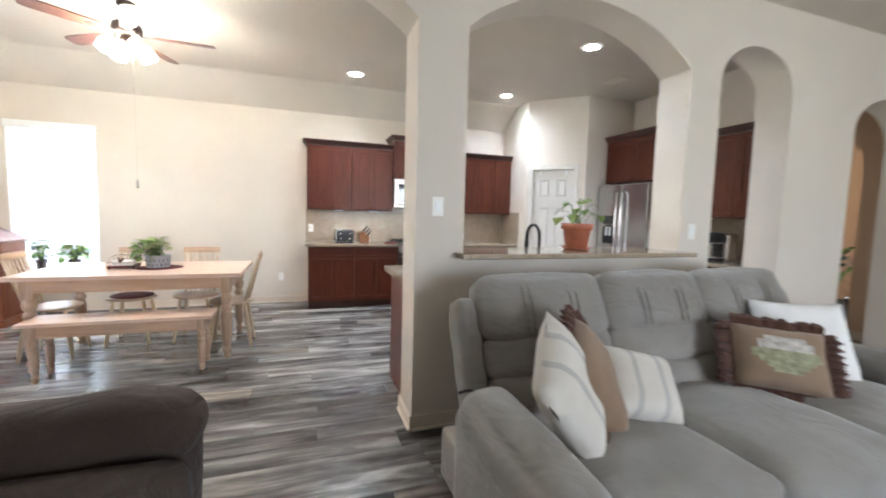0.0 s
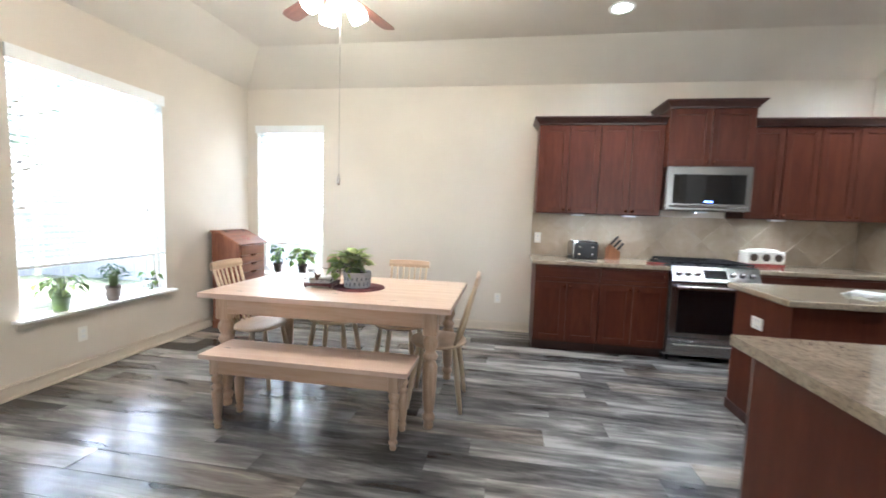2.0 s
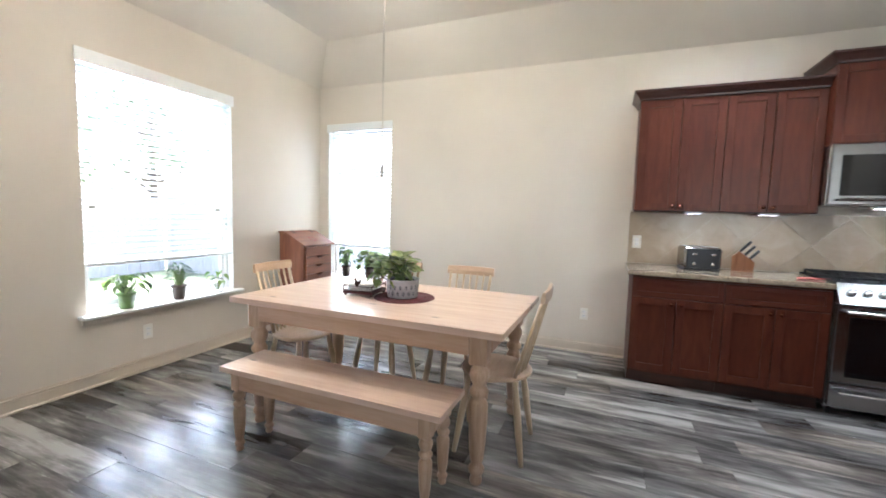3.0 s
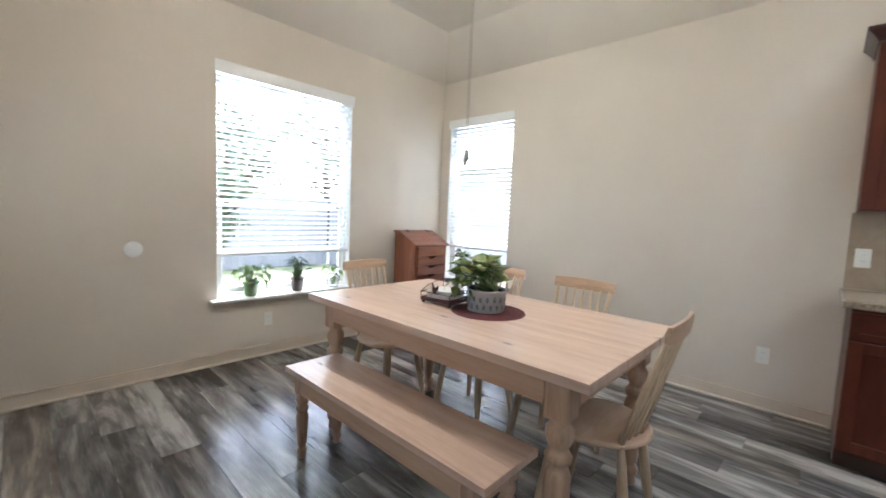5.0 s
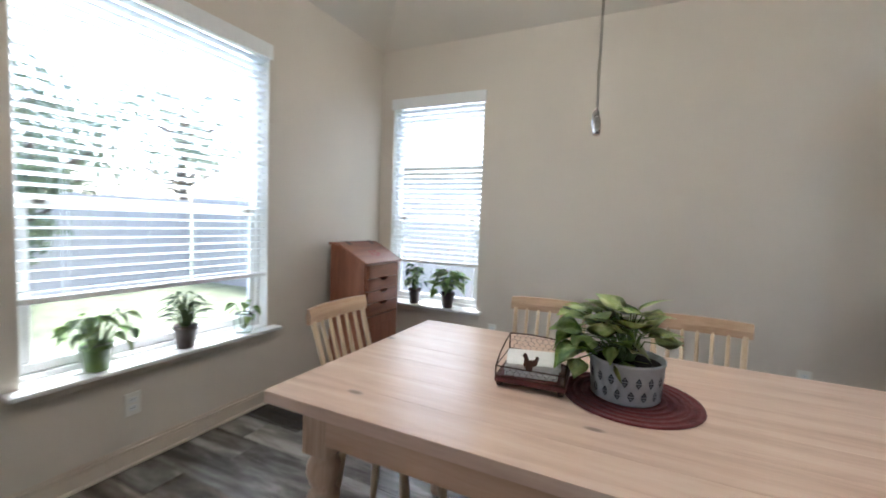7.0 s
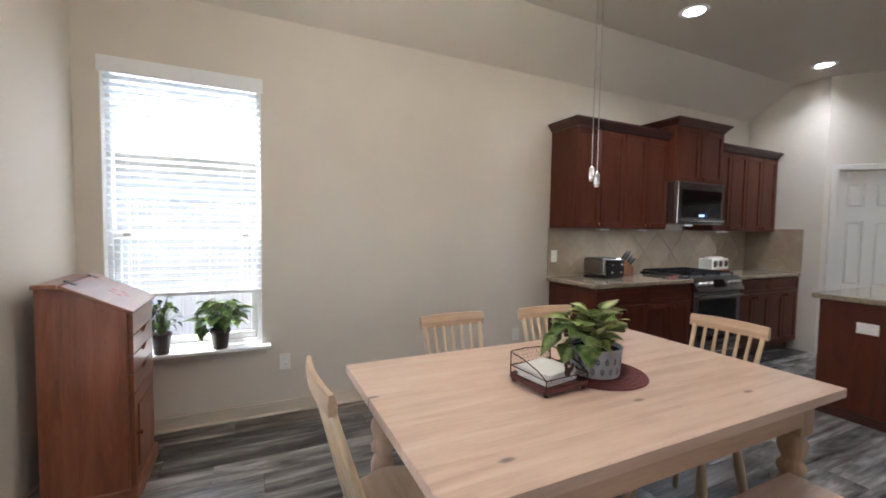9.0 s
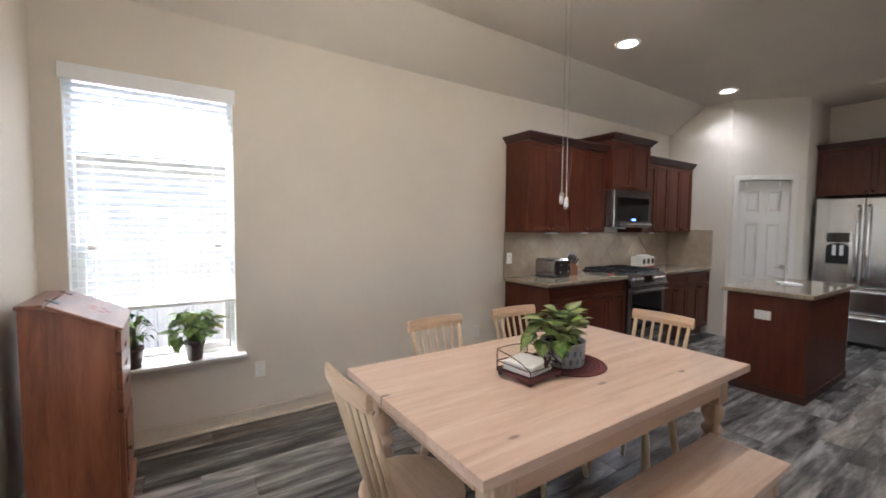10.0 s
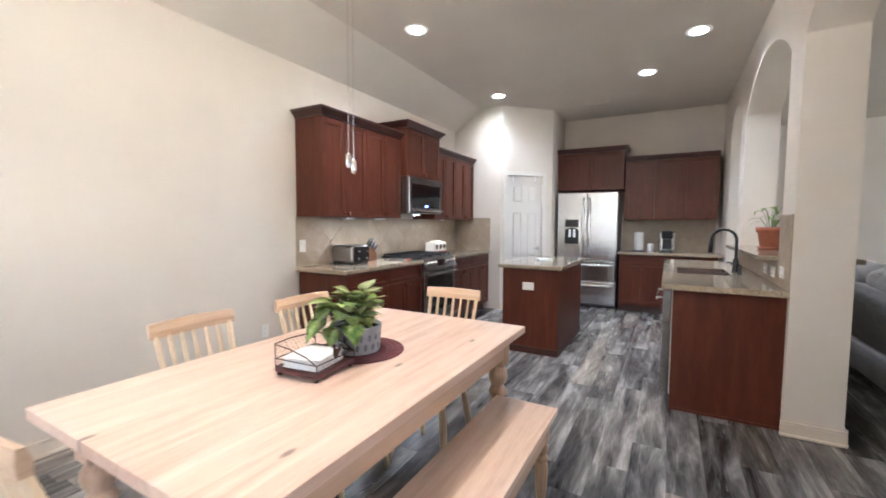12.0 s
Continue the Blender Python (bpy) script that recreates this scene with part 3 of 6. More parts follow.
# ---- windows ----
def window(name, m, w, z0, z1, meeting, label):
    win = thing(name, m, label, "window", kind="structure")
    f = 0.032
    bm = bmesh.new()
    for a, b, c, d in ((0, f, z0, z1), (w - f, w, z0, z1), (f, w - f, z1 - f, z1), (f, w - f, z0, z0 + 0.03)):
        bx(bm, a, b, 0.07, 0.149, c, d, 0.004)
    part("window_frame", bm, M_SASH, win)
    bm = bmesh.new()
    bx(bm, f, w - f, 0.085, 0.125, meeting - 0.022, meeting + 0.022, 0.004)
    bx(bm, f, w - f, 0.085, 0.118, z0 + 0.03, z0 + 0.075, 0.004)
    bx(bm, f, f + 0.035, 0.085, 0.118, z0 + 0.075, meeting - 0.022, 0.003)
    bx(bm, w - f - 0.035, w - f, 0.085, 0.118, z0 + 0.075, meeting - 0.022, 0.003)
    sash = part("lower_sash", bm, M_SASH, win)
    for u in (f + 0.05, w - f - 0.09):
        bm = bmesh.new()
        bx(bm, u, u + 0.04, 0.070, 0.086, meeting - 0.006, meeting + 0.020, 0.003)
        part("sash_latch", bm, M_NICKEL, sash)
    for a, b in ((meeting + 0.022, z1 - f), (z0 + 0.075, meeting - 0.022)):
        bm = bmesh.new()
        bx(bm, f, w - f, 0.100, 0.104, a, b)
        pane = part("pane", bm, M_GLASS, win)
        pane.visible_shadow = False
    bm = bmesh.new()
    bx(bm, -0.055, w + 0.055, -0.085, 0.0, z0 - 0.022, z0, 0.006, 2)
    bx(bm, 0.001, w - 0.001, 0.0, 0.085, z0 - 0.022, z0 + 0.003)
    part("window_sill", bm, M_SILL, win, "white painted sill board")
    bm = bmesh.new()
    bx(bm, -0.03, w + 0.03, -0.012, 0.0, z0 - 0.075, z0 - 0.022, 0.003)
    part("apron", bm, M_WALL, win)
    bm = bmesh.new()
    t = 0.004
    bx(bm, 0.0, t, 0.0, 0.07, z0, z1)
    bx(bm, w - t, w, 0.0, 0.07, z0, z1)
    bx(bm, t, w - t, 0.0, 0.07, z1 - t, z1)
    part("reveal", bm, M_SILL, win)
    return win


def blind(m, w, z1, bottom, label):
    bl = thing("window_blind", m, label, "blind", "white slatted blinds")
    bm = bmesh.new()
    bx(bm, -0.012, w + 0.012, -0.022, -0.004, z1 - 0.085, z1 + 0.008, 0.004, 2)
    bx(bm, 0.008, w - 0.008, -0.004, 0.055, z1 - 0.06, z1 - 0.01)
    part("valance", bm, M_WHITE, bl)
    bm = bmesh.new()
    n = 6
    for i in range(n):
        y0, y1 = -0.025 + 0.05 * i / n, -0.025 + 0.05 * (i + 1) / n
        za, zb = 0.0035 * (1 - (y0 / 0.025) ** 2), 0.0035 * (1 - (y1 / 0.025) ** 2)
        vs = [bm.verts.new(c) for c in ((0.008, y0, za), (w - 0.008, y0, za), (w - 0.008, y1, zb), (0.008, y1, zb))]
        bm.faces.new(vs)
    bmesh.ops.remove_doubles(bm, verts=bm.verts[:], dist=1e-5)
    bmesh.ops.solidify(bm, geom=bm.faces[:], thickness=0.0028)
    slat = mesh_of("slat", bm, M_BLIND)
    rng = random.Random(int(w * 100))
    z = z1 - 0.10
    while z > bottom + 0.03:
        part("slat", slat, None, bl, at=pose(0, 0.034, z, -12 + rng.uniform(-2, 2), rng.uniform(-0.12, 0.12), 0))
        z -= 0.0445
    bm = bmesh.new()
    bx(bm, 0.006, w - 0.006, 0.008, 0.06, bottom - 0.012, bottom + 0.012, 0.004, 2)
    part("bottom_rail", bm, M_SASH, bl)
    for u in (0.14 * w, 0.86 * w):
        for yy in (0.006, 0.062):
            bm = bmesh.new()
            tube(bm, [(u, yy, z1 - 0.06), (u, yy, bottom)], 0.0012, 5)
            part("ladder_cord", bm, M_BLIND, bl)
    return bl


WIN1 = pose(XW, 4.03, 0, 0, 0, 90)
WIN2 = pose(-3.24, YN, 0)
window("window_1", WIN1, 1.21, 0.53, 2.352, 1.285, "wide sash window with a white sill")
window("window_2", WIN2, 0.88, 0.53, 2.352, 1.285, "narrow sash window with a white sill")
blind(WIN1, 1.21, 2.352, 0.88, "white slatted blind lowered over most of a wide window")
blind(WIN2, 0.88, 2.352, 0.905, "white slatted blind lowered over most of a narrow window")


# ---- doors ----
def panel_door(parent, w, h, rows, y=0.0, thick=0.035, cols=2):
    """A leaf with raised panels; rows are (z0, z1) of the panels."""
    bm = bmesh.new()
    st = 0.095
    xs = [0] + [st + (w - st) * i / cols for i in range(cols)] + [w]
    for i in range(cols + 1):
        a = (w - st) * i / cols
        bx(bm, a, a + st, y, y + thick, 0, h)
    zs = [0] + [v for r in rows for v in r] + [h]
    for lo, hi in zip(zs[::2], zs[1::2]):
        for i in range(cols):
            a = (w - st) * i / cols + st
            b = (w - st) * (i + 1) / cols
            bx(bm, a, b, y, y + thick, lo, hi)
    leaf = part("door_leaf", bm, M_DOOR, parent)
    for lo, hi in rows:
        for i in range(cols):
            a = (w - st) * i / cols + st
            b = (w - st) * (i + 1) / cols
            bm = bmesh.new()
            bx(bm, a, b, y + 0.016, y + thick - 0.016, lo, hi)
            bx(bm, a + 0.020, b - 0.020, y + 0.004, y + thick - 0.004, lo + 0.020, hi - 0.020, 0.011)
            part("panel", bm, M_DOOR, leaf)
    return leaf


def lever(parent, x, z, y, turn=1):
    bm = bmesh.new()
    lathe(bm, [(0.0, 0), (0.030, 0.001), (0.030, 0.008), (0.012, 0.012), (0.010, 0.045), (0.0, 0.047)], 16, pose(x, y, z, 90))
    tube(bm, [(x, y - 0.042, z), (x - 0.03 * turn, y - 0.046, z), (x - 0.10 * turn, y - 0.044, z - 0.004)], [0.009, 0.0085, 0.006], 8)
    return part("door_handle", bm, M_NICKEL, parent, "satin nickel lever handle", smooth=True)


pd = thing("door_1", DIAG @ pose(0.115, 0.03, 0), "closed cream six-panel pantry door", "door", kind="structure")
leaf = panel_door(pd, 0.60, 2.07, [(0.16, 0.66), (0.80, 1.52), (1.66, 1.94)])
lever(leaf, 0.545, 0.95, 0.0)
bm = bmesh.new()
for a, b, c, d in ((-0.065, 0.0, 0, 2.14), (0.60, 0.665, 0, 2.14), (0.0, 0.60, 2.075, 2.14)):
    bx(bm, a, b, -0.046, -0.030, c, d, 0.004)
part("door_casing", bm, M_DOOR, pd)
for z in (0.22, 1.05, 1.85):
    bm = bmesh.new()
    tube(bm, [(0.004, -0.006, z - 0.045), (0.004, -0.006, z + 0.045)], 0.006, 8)
    part("hinge", bm, M_NICKEL, pd)
for u in (0.09, 0.47):
    bm = bmesh.new()
    bx(bm, u, u + 0.022, -0.004, 0.0, 2.0, 2.068)
    part("over_door_hook", bm, M_WHITE, pd)

# garden door in the nook, with a glazed upper half and a pet flap
gd = thing("door_2", pose(-2.40, 2.754, 0, 0, 0, 180), "cream garden door with a glazed upper half and pet flap", "door", kind="structure")
bm = bmesh.new()
w, h, th = 0.87, 2.05, 0.045
for a, b, c, d in ((0, 0.13, 0, h), (w - 0.13, w, 0, h), (0.13, w - 0.13, 0, 1.02), (0.13, w - 0.13, 1.90, h)):
    bx(bm, a, b, 0, th, c, d)
gleaf = part("door_leaf", bm, M_DOOR, gd)
bm = bmesh.new()
for a, b, c, d in ((0.115, 0.145, 1.0, 1.92), (w - 0.145, w - 0.115, 1.0, 1.92), (0.145, w - 0.145, 1.0, 1.03), (0.145, w - 0.145, 1.89, 1.92)):
    bx(bm, a, b, -0.012, 0.0, c, d, 0.004)
part("glazing_bead", bm, M_DOOR, gleaf)
bm = bmesh.new()
bx(bm, 0.13, w - 0.13, 0.018, 0.024, 1.02, 1.90)
pane = part("pane", bm, M_GLASS, gleaf)
pane.visible_shadow = False
bm = bmesh.new()
lathe(bm, [(0.0, 0.0), (0.032, 0.001), (0.031, 0.008), (0.012, 0.013), (0.011, 0.028), (0.026, 0.040), (0.029, 0.052), (0.022, 0.064), (0.0, 0.068)], 18, pose(0.075, 0, 0.97, 90))
part("door_knob", bm, M_NICKEL, gleaf, "satin nickel door knob", smooth=True)
bm = bmesh.new()
tube(bm, [(0.06, -0.055, 1.945), (w - 0.06, -0.055, 1.945)], 0.007, 8)
for u in (0.06, w - 0.06):
    lathe(bm, [(0.0, -0.02), (0.014, -0.012), (0.014, 0.012), (0.0, 0.02)], 10, pose(u, -0.055, 1.945, 0, 90))
    tube(bm, [(u + (0.03 if u < 0.4 else -0.03), -0.055, 1.945), (u + (0.03 if u < 0.4 else -0.03), 0.0, 1.945)], 0.005, 6)
part("curtain_rod", bm, M_BRONZE, gleaf, "dark bronze curtain rod")
bm = bmesh.new()
bx(bm, 0.115, 0.64, -0.062, 0.0, 0.05, 0.645, 0.010, 2)
flap = part("pet_door", bm, M_WHITE, gleaf, "white plastic pet flap box")
bm = bmesh.new()
bx(bm, 0.18, 0.58, -0.066, -0.062, 0.11, 0.57, 0.002)
part("flap", bm, M_PLATE, flap)
for z in (0.22, 1.08, 1.80):
    bm = bmesh.new()
    tube(bm, [(w + 0.004, -0.004, z - 0.05), (w + 0.004, -0.004, z + 0.05)], 0.007, 8)
    part("hinge", bm, M_BRONZE, gd)
bm = bmesh.new()
for a, b, c, d in ((-0.065, -0.001, 0, 2.13), (w + 0.012, w + 0.07, 0, 2.13), (-0.001, w + 0.012, 2.062, 2.13)):
    bx(bm, a, b, -0.037, -0.0245, c, d, 0.004)
part("door_casing", bm, M_DOOR, gd)

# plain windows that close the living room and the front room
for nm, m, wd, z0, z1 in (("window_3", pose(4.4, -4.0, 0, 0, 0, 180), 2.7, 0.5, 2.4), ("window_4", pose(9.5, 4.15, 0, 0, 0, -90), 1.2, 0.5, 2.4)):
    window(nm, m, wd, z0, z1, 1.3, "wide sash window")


# ---- lamps set in the ceiling ----
def can_light(x, y):
    c = thing("recessed_light", pose(x, y, TOP), "lit round white recessed ceiling light", "ceiling light", "kitchen ceiling lights")
    bm = bmesh.new()
    lathe(bm, [(0.071, 0.08), (0.071, -0.003), (0.082, -0.009), (0.106, -0.006), (0.108, -0.0005)], 28, None, False)
    part("trim_ring", bm, M_WHITE, c, smooth=True)
    bm = bmesh.new()
    lathe(bm, [(0.0, 0.060), (0.0705, 0.060)], 28, None, False)
    bmesh.ops.reverse_faces(bm, faces=bm.faces[:])
    part("lens", bm, M_CANGLOW, c)


for x, y in CANS:
    can_light(x, y)

vent = thing("ceiling_vent", pose(3.90, 4.44, TOP, 0, 0, 90), "small white slatted ceiling vent", "vent")
bm = bmesh.new()
for a, b, c, d in ((-0.16, 0.16, -0.08, -0.06), (-0.16, 0.16, 0.06, 0.08), (-0.16, -0.14, -0.06, 0.06), (0.14, 0.16, -0.06, 0.06)):
    bx(bm, a, b, c, d, -0.012, 0.0)
part("frame", bm, M_CEIL, vent)
bm = bmesh.new()
bx(bm, -0.14, 0.14, -0.06, 0.06, -0.0025, -0.0005)
part("duct", bm, M_BLACK, vent)
for i in range(6):
    bm = bmesh.new()
    bx(bm, -0.14, 0.14, -0.008, 0.008, -0.001, 0.001)
    part("slat", bm, M_CEIL, vent, at=pose(0, -0.05 + 0.02 * i, -0.006, 40))


def plate(m, kind_name, label, w=0.072, h=0.116, gang="outlet"):
    p = thing(kind_name, m, label, "switch" if gang == "switch" else "outlet", "wall plates")
    bm = bmesh.new()
    bx(bm, -w / 2, w / 2, -0.007, -0.0005, -h / 2, h / 2, 0.003, 2)
    cover = part("cover_plate", bm, M_PLATE, p)
    n = max(1, round(w / 0.072))
    for i in range(n):
        u = (i - (n - 1) / 2) * 0.046
        if gang == "switch":
            bm = bmesh.new()
            bx(bm, u - 0.017, u + 0.017, -0.011, -0.007, -0.034, 0.034, 0.002)
            part("rocker", bm, M_WHITE, p)
        else:
            for s in (-0.020, 0.020):
                bm = bmesh.new()
                bx(bm, u - 0.017, u + 0.017, -0.0095, -0.007, s - 0.014, s + 0.014, 0.003)
                sock = part("socket", bm, M_WHITE, p)
                bm = bmesh.new()
                bx(bm, u - 0.008, u - 0.006, -0.0100, -0.0095, s - 0.003, s + 0.006)
                bx(bm, u + 0.006, u + 0.008, -0.0100, -0.0095, s - 0.003, s + 0.006)
                part("slots", bm, M_BLACK, sock)
    return p


plate(pose(XW, 4.432, 0.314, 0, 0, 90), "wall_outlet", "ivory wall outlet under the wide window")
plate(pose(-2.211, YN, 0.38), "wall_outlet", "ivory wall outlet beside the narrow window")
plate(pose(-0.187, YN, 0.383), "wall_outlet", "ivory wall outlet low on the beige wall")
plate(pose(0.894, YL, 1.40), "light_switch", "ivory light switch on the arch pillar", gang="switch")
plate(pose(2.99, YL, 1.27), "light_switch", "ivory light switch between two arches", gang="switch")
disc = thing("wall_sensor", pose(XW, 3.508, 0.944, 0, 0, 90), "round white plastic wall cover", "wall cover")
bm = bmesh.new()
lathe(bm, [(0.0, 0.012), (0.045, 0.011), (0.054, 0.006), (0.055, 0.0)][::-1], 28, pose(0, 0, 0, 90))
part("cover", bm, M_WHITE, disc, smooth=True)

# ---- ceiling fan over the table ----
def ceiling_fan(m):
    fan = thing("ceiling_fan", m, "bronze ceiling fan with five walnut blades and lit shades", "ceiling fan")
    bm = bmesh.new()
    lathe(bm, [(0.0, 0.0), (0.075, 0.0), (0.07, -0.03), (0.03, -0.055), (0.0, -0.055)], 20)
    part("canopy", bm, M_BRONZE, fan, smooth=True)
    bm = bmesh.new()
    tube(bm, [(0, 0, -0.05), (0, 0, -0.16)], 0.014, 12)
    part("downrod", bm, M_BRONZE, fan)
    bm = bmesh.new()
    lathe(bm, [(0.0, -0.15), (0.06, -0.155), (0.105, -0.18), (0.115, -0.22), (0.105, -0.265), (0.07, -0.285), (0.0, -0.285)], 24)
    part("motor_housing", bm, M_BRONZE, fan, smooth=True)
    bm = bmesh.new()
    outline = [(0.20, -0.050), (0.35, -0.060), (0.62, -0.068), (0.665, -0.058), (0.682, -0.030), (0.682, 0.030), (0.665, 0.058), (0.62, 0.068), (0.35, 0.060), (0.20, 0.050)]
    prism(bm, outline, 'z', -0.004, 0.004)
    blade_me = mesh_of("blade", bm, M_FAN)
    bm = bmesh.new()
    prism(bm, [(0.09, -0.018), (0.20, -0.03), (0.27, -0.025), (0.29, 0.0), (0.27, 0.025), (0.20, 0.03), (0.09, 0.018)], 'z', -0.009, -0.004)
    arm_me = mesh_of("blade_arm", bm, M_BRONZE)
    for i in range(5):
        b = part("blade", blade_me, None, fan, at=pose(0, 0, -0.262, 0, 0, 2 + 72 * i) @ pose(0, 0, 0, 11))
        part("blade_arm", arm_me, None, b)
    bm = bmesh.new()
    lathe(bm, [(0.0, -0.285), (0.05, -0.285), (0.06, -0.32), (0.05, -0.36), (0.018, -0.38), (0.0, -0.385)], 18)
    kit = part("light_kit", bm, M_BRONZE, fan, smooth=True)
    for i in range(4):
        a = pose(0, 0, -0.33, 0, 0, 40 + 90 * i)
        bm = bmesh.new()
        tube(bm, [(0.04, 0, 0), (0.085, 0, 0.01), (0.11, 0, -0.01)], 0.009, 8)
        part("lamp_arm", bm, M_BRONZE, kit, at=a)
        bm = bmesh.new()
        lathe(bm, [(0.024, 0.0), (0.035, -0.012), (0.056, -0.045), (0.064, -0.085), (0.055, -0.125), (0.0, -0.128)], 18)
        part("shade", bm, M_FANGLOW, kit, "lit frosted glass shade", smooth=True, at=a @ pose(0.115, 0, -0.005, 0, -32, 0))
    for x, y, end in ((0.045, -0.022, 1.522), (0.039, -0.002, 1.545)):
        bm = bmesh.new()
        zb = end - TOP
        tube(bm, [(x, y, -0.37), (x, y, zb + 0.05)], 0.0016, 6)
        chain = part("pull_chain", bm, M_NICKEL, fan)
        bm = bmesh.new()
        lathe(bm, [(0.0, zb + 0.055), (0.004, zb + 0.05), (0.010, zb + 0.042), (0.011, zb + 0.01), (0.009, zb - 0.002), (0.0, zb - 0.004)], 10, pose(x, y, 0))
        part("pull_knob", bm, M_CHROME, chain, "small glass and nickel pull", smooth=True)
    return fan


ceiling_fan(pose(-1.33, 4.535, TOP))


# ---- dining furniture ----
LEG = [(0.026, 0.0), (0.032, 0.012), (0.030, 0.030), (0.025, 0.045), (0.038, 0.062), (0.040, 0.080), (0.030, 0.096), (0.026, 0.108),
       (0.033, 0.125), (0.040, 0.20), (0.046, 0.34), (0.047, 0.40), (0.038, 0.425), (0.030, 0.437), (0.045, 0.452), (0.048, 0.470), (0.036, 0.488),
       (0.030, 0.50), (0.040, 0.515), (0.049, 0.545), (0.047, 0.57), (0.034, 0.59), (0.040, 0.605)]


def turned_leg(h, block, thick):
    """A turned leg with a square block on top, h high."""
    bm = bmesh.new()
    k = (h - block) / 0.605
    lathe(bm, [(r * thick, z * k) for r, z in LEG], 18)
    s = 0.044 * thick
    bx(bm, -s, s, -s, s, h - block, h, 0.004)
    me = mesh_of("leg", bm, M_PINE_UP_SHADED)
    for p in me.polygons:
        p.use_smooth = len(p.vertices) == 4 and abs(p.normal.z) < 0.95 and p.center.z < h - block
    return me


def plank_top(parent, name, x0, x1, y0, y1, z0, z1, n, rng):
    """A top glued up from boards, each a piece of its own."""
    ys = [y0 + (y1 - y0) * i / n + (rng.uniform(-0.012, 0.012) if 0 < i < n else 0) for i in range(n + 1)]
    top = None
    for i, (a, b) in enumerate(zip(ys, ys[1:])):
        bm = bmesh.new()
        bx(bm, x0, x1, a + 0.0001, b - 0.0001, z0, z1, 0.0009, 2)
        if top is None:
            top = part(name, bm, M_PINE_TOP_LIT, parent)
        else:
            part("board", bm, M_PINE_TOP_LIT, top)
    return top


rng = random.Random(5)
TX0, TX1, TY0, TY1, TZ = -2.070, -0.410, 4.105, 5.080, 0.786
table = thing("dining_table", pose(0, 0, 0), "pale pine farmhouse dining table with turned legs", "table")
plank_top(table, "tabletop", TX0, TX1, TY0, TY1, TZ - 0.034, TZ, 7, rng)
leg_me = turned_leg(TZ - 0.034, 0.15, 1.0)
LX, LY = (TX0 + 0.13, TX1 - 0.13), (TY0 + 0.10, TY1 - 0.10)
for x in LX:
    for y in LY:
        part("leg", leg_me, None, table, at=pose(x, y, 0))
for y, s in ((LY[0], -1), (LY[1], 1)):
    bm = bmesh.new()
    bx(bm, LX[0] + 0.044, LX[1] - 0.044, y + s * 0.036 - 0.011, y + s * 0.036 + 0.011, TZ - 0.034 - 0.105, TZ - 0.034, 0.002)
    part("apron", bm, M_PINE_RAIL_SHADED, table)
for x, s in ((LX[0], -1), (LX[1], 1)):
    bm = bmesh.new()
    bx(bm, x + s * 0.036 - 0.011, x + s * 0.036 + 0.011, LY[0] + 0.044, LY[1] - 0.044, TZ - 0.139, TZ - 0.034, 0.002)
    part("apron", bm, M_PINE_RAIL_SHADED, table)

BX0, BX1, BY0, BY1, BZ = -1.880, -0.605, 3.880, 4.185, 0.468
bench = thing("dining_bench", pose(0, 0, 0), "pale pine bench with turned legs beside the table", "bench")
plank_top(bench, "seat", BX0, BX1, BY0, BY1, BZ - 0.028, BZ, 2, rng)
leg_me = turned_leg(BZ - 0.028, 0.10, 0.66)
BLX, BLY = (BX0 + 0.085, BX1 - 0.085), (BY0 + 0.05, BY1 - 0.05)
for x in BLX:
    for y in BLY:
        part("leg", leg_me, None, bench, at=pose(x, y, 0))
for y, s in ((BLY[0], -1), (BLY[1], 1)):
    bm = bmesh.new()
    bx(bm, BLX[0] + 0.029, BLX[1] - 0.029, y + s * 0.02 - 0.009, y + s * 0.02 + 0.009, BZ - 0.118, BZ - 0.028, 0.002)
    part("apron", bm, M_PINE_RAIL_SHADED, bench)
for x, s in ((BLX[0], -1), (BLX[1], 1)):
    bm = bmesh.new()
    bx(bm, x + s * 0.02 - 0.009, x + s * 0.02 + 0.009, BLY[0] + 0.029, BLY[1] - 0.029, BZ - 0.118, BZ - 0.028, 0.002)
    part("apron", bm, M_PINE_RAIL_SHADED, bench)


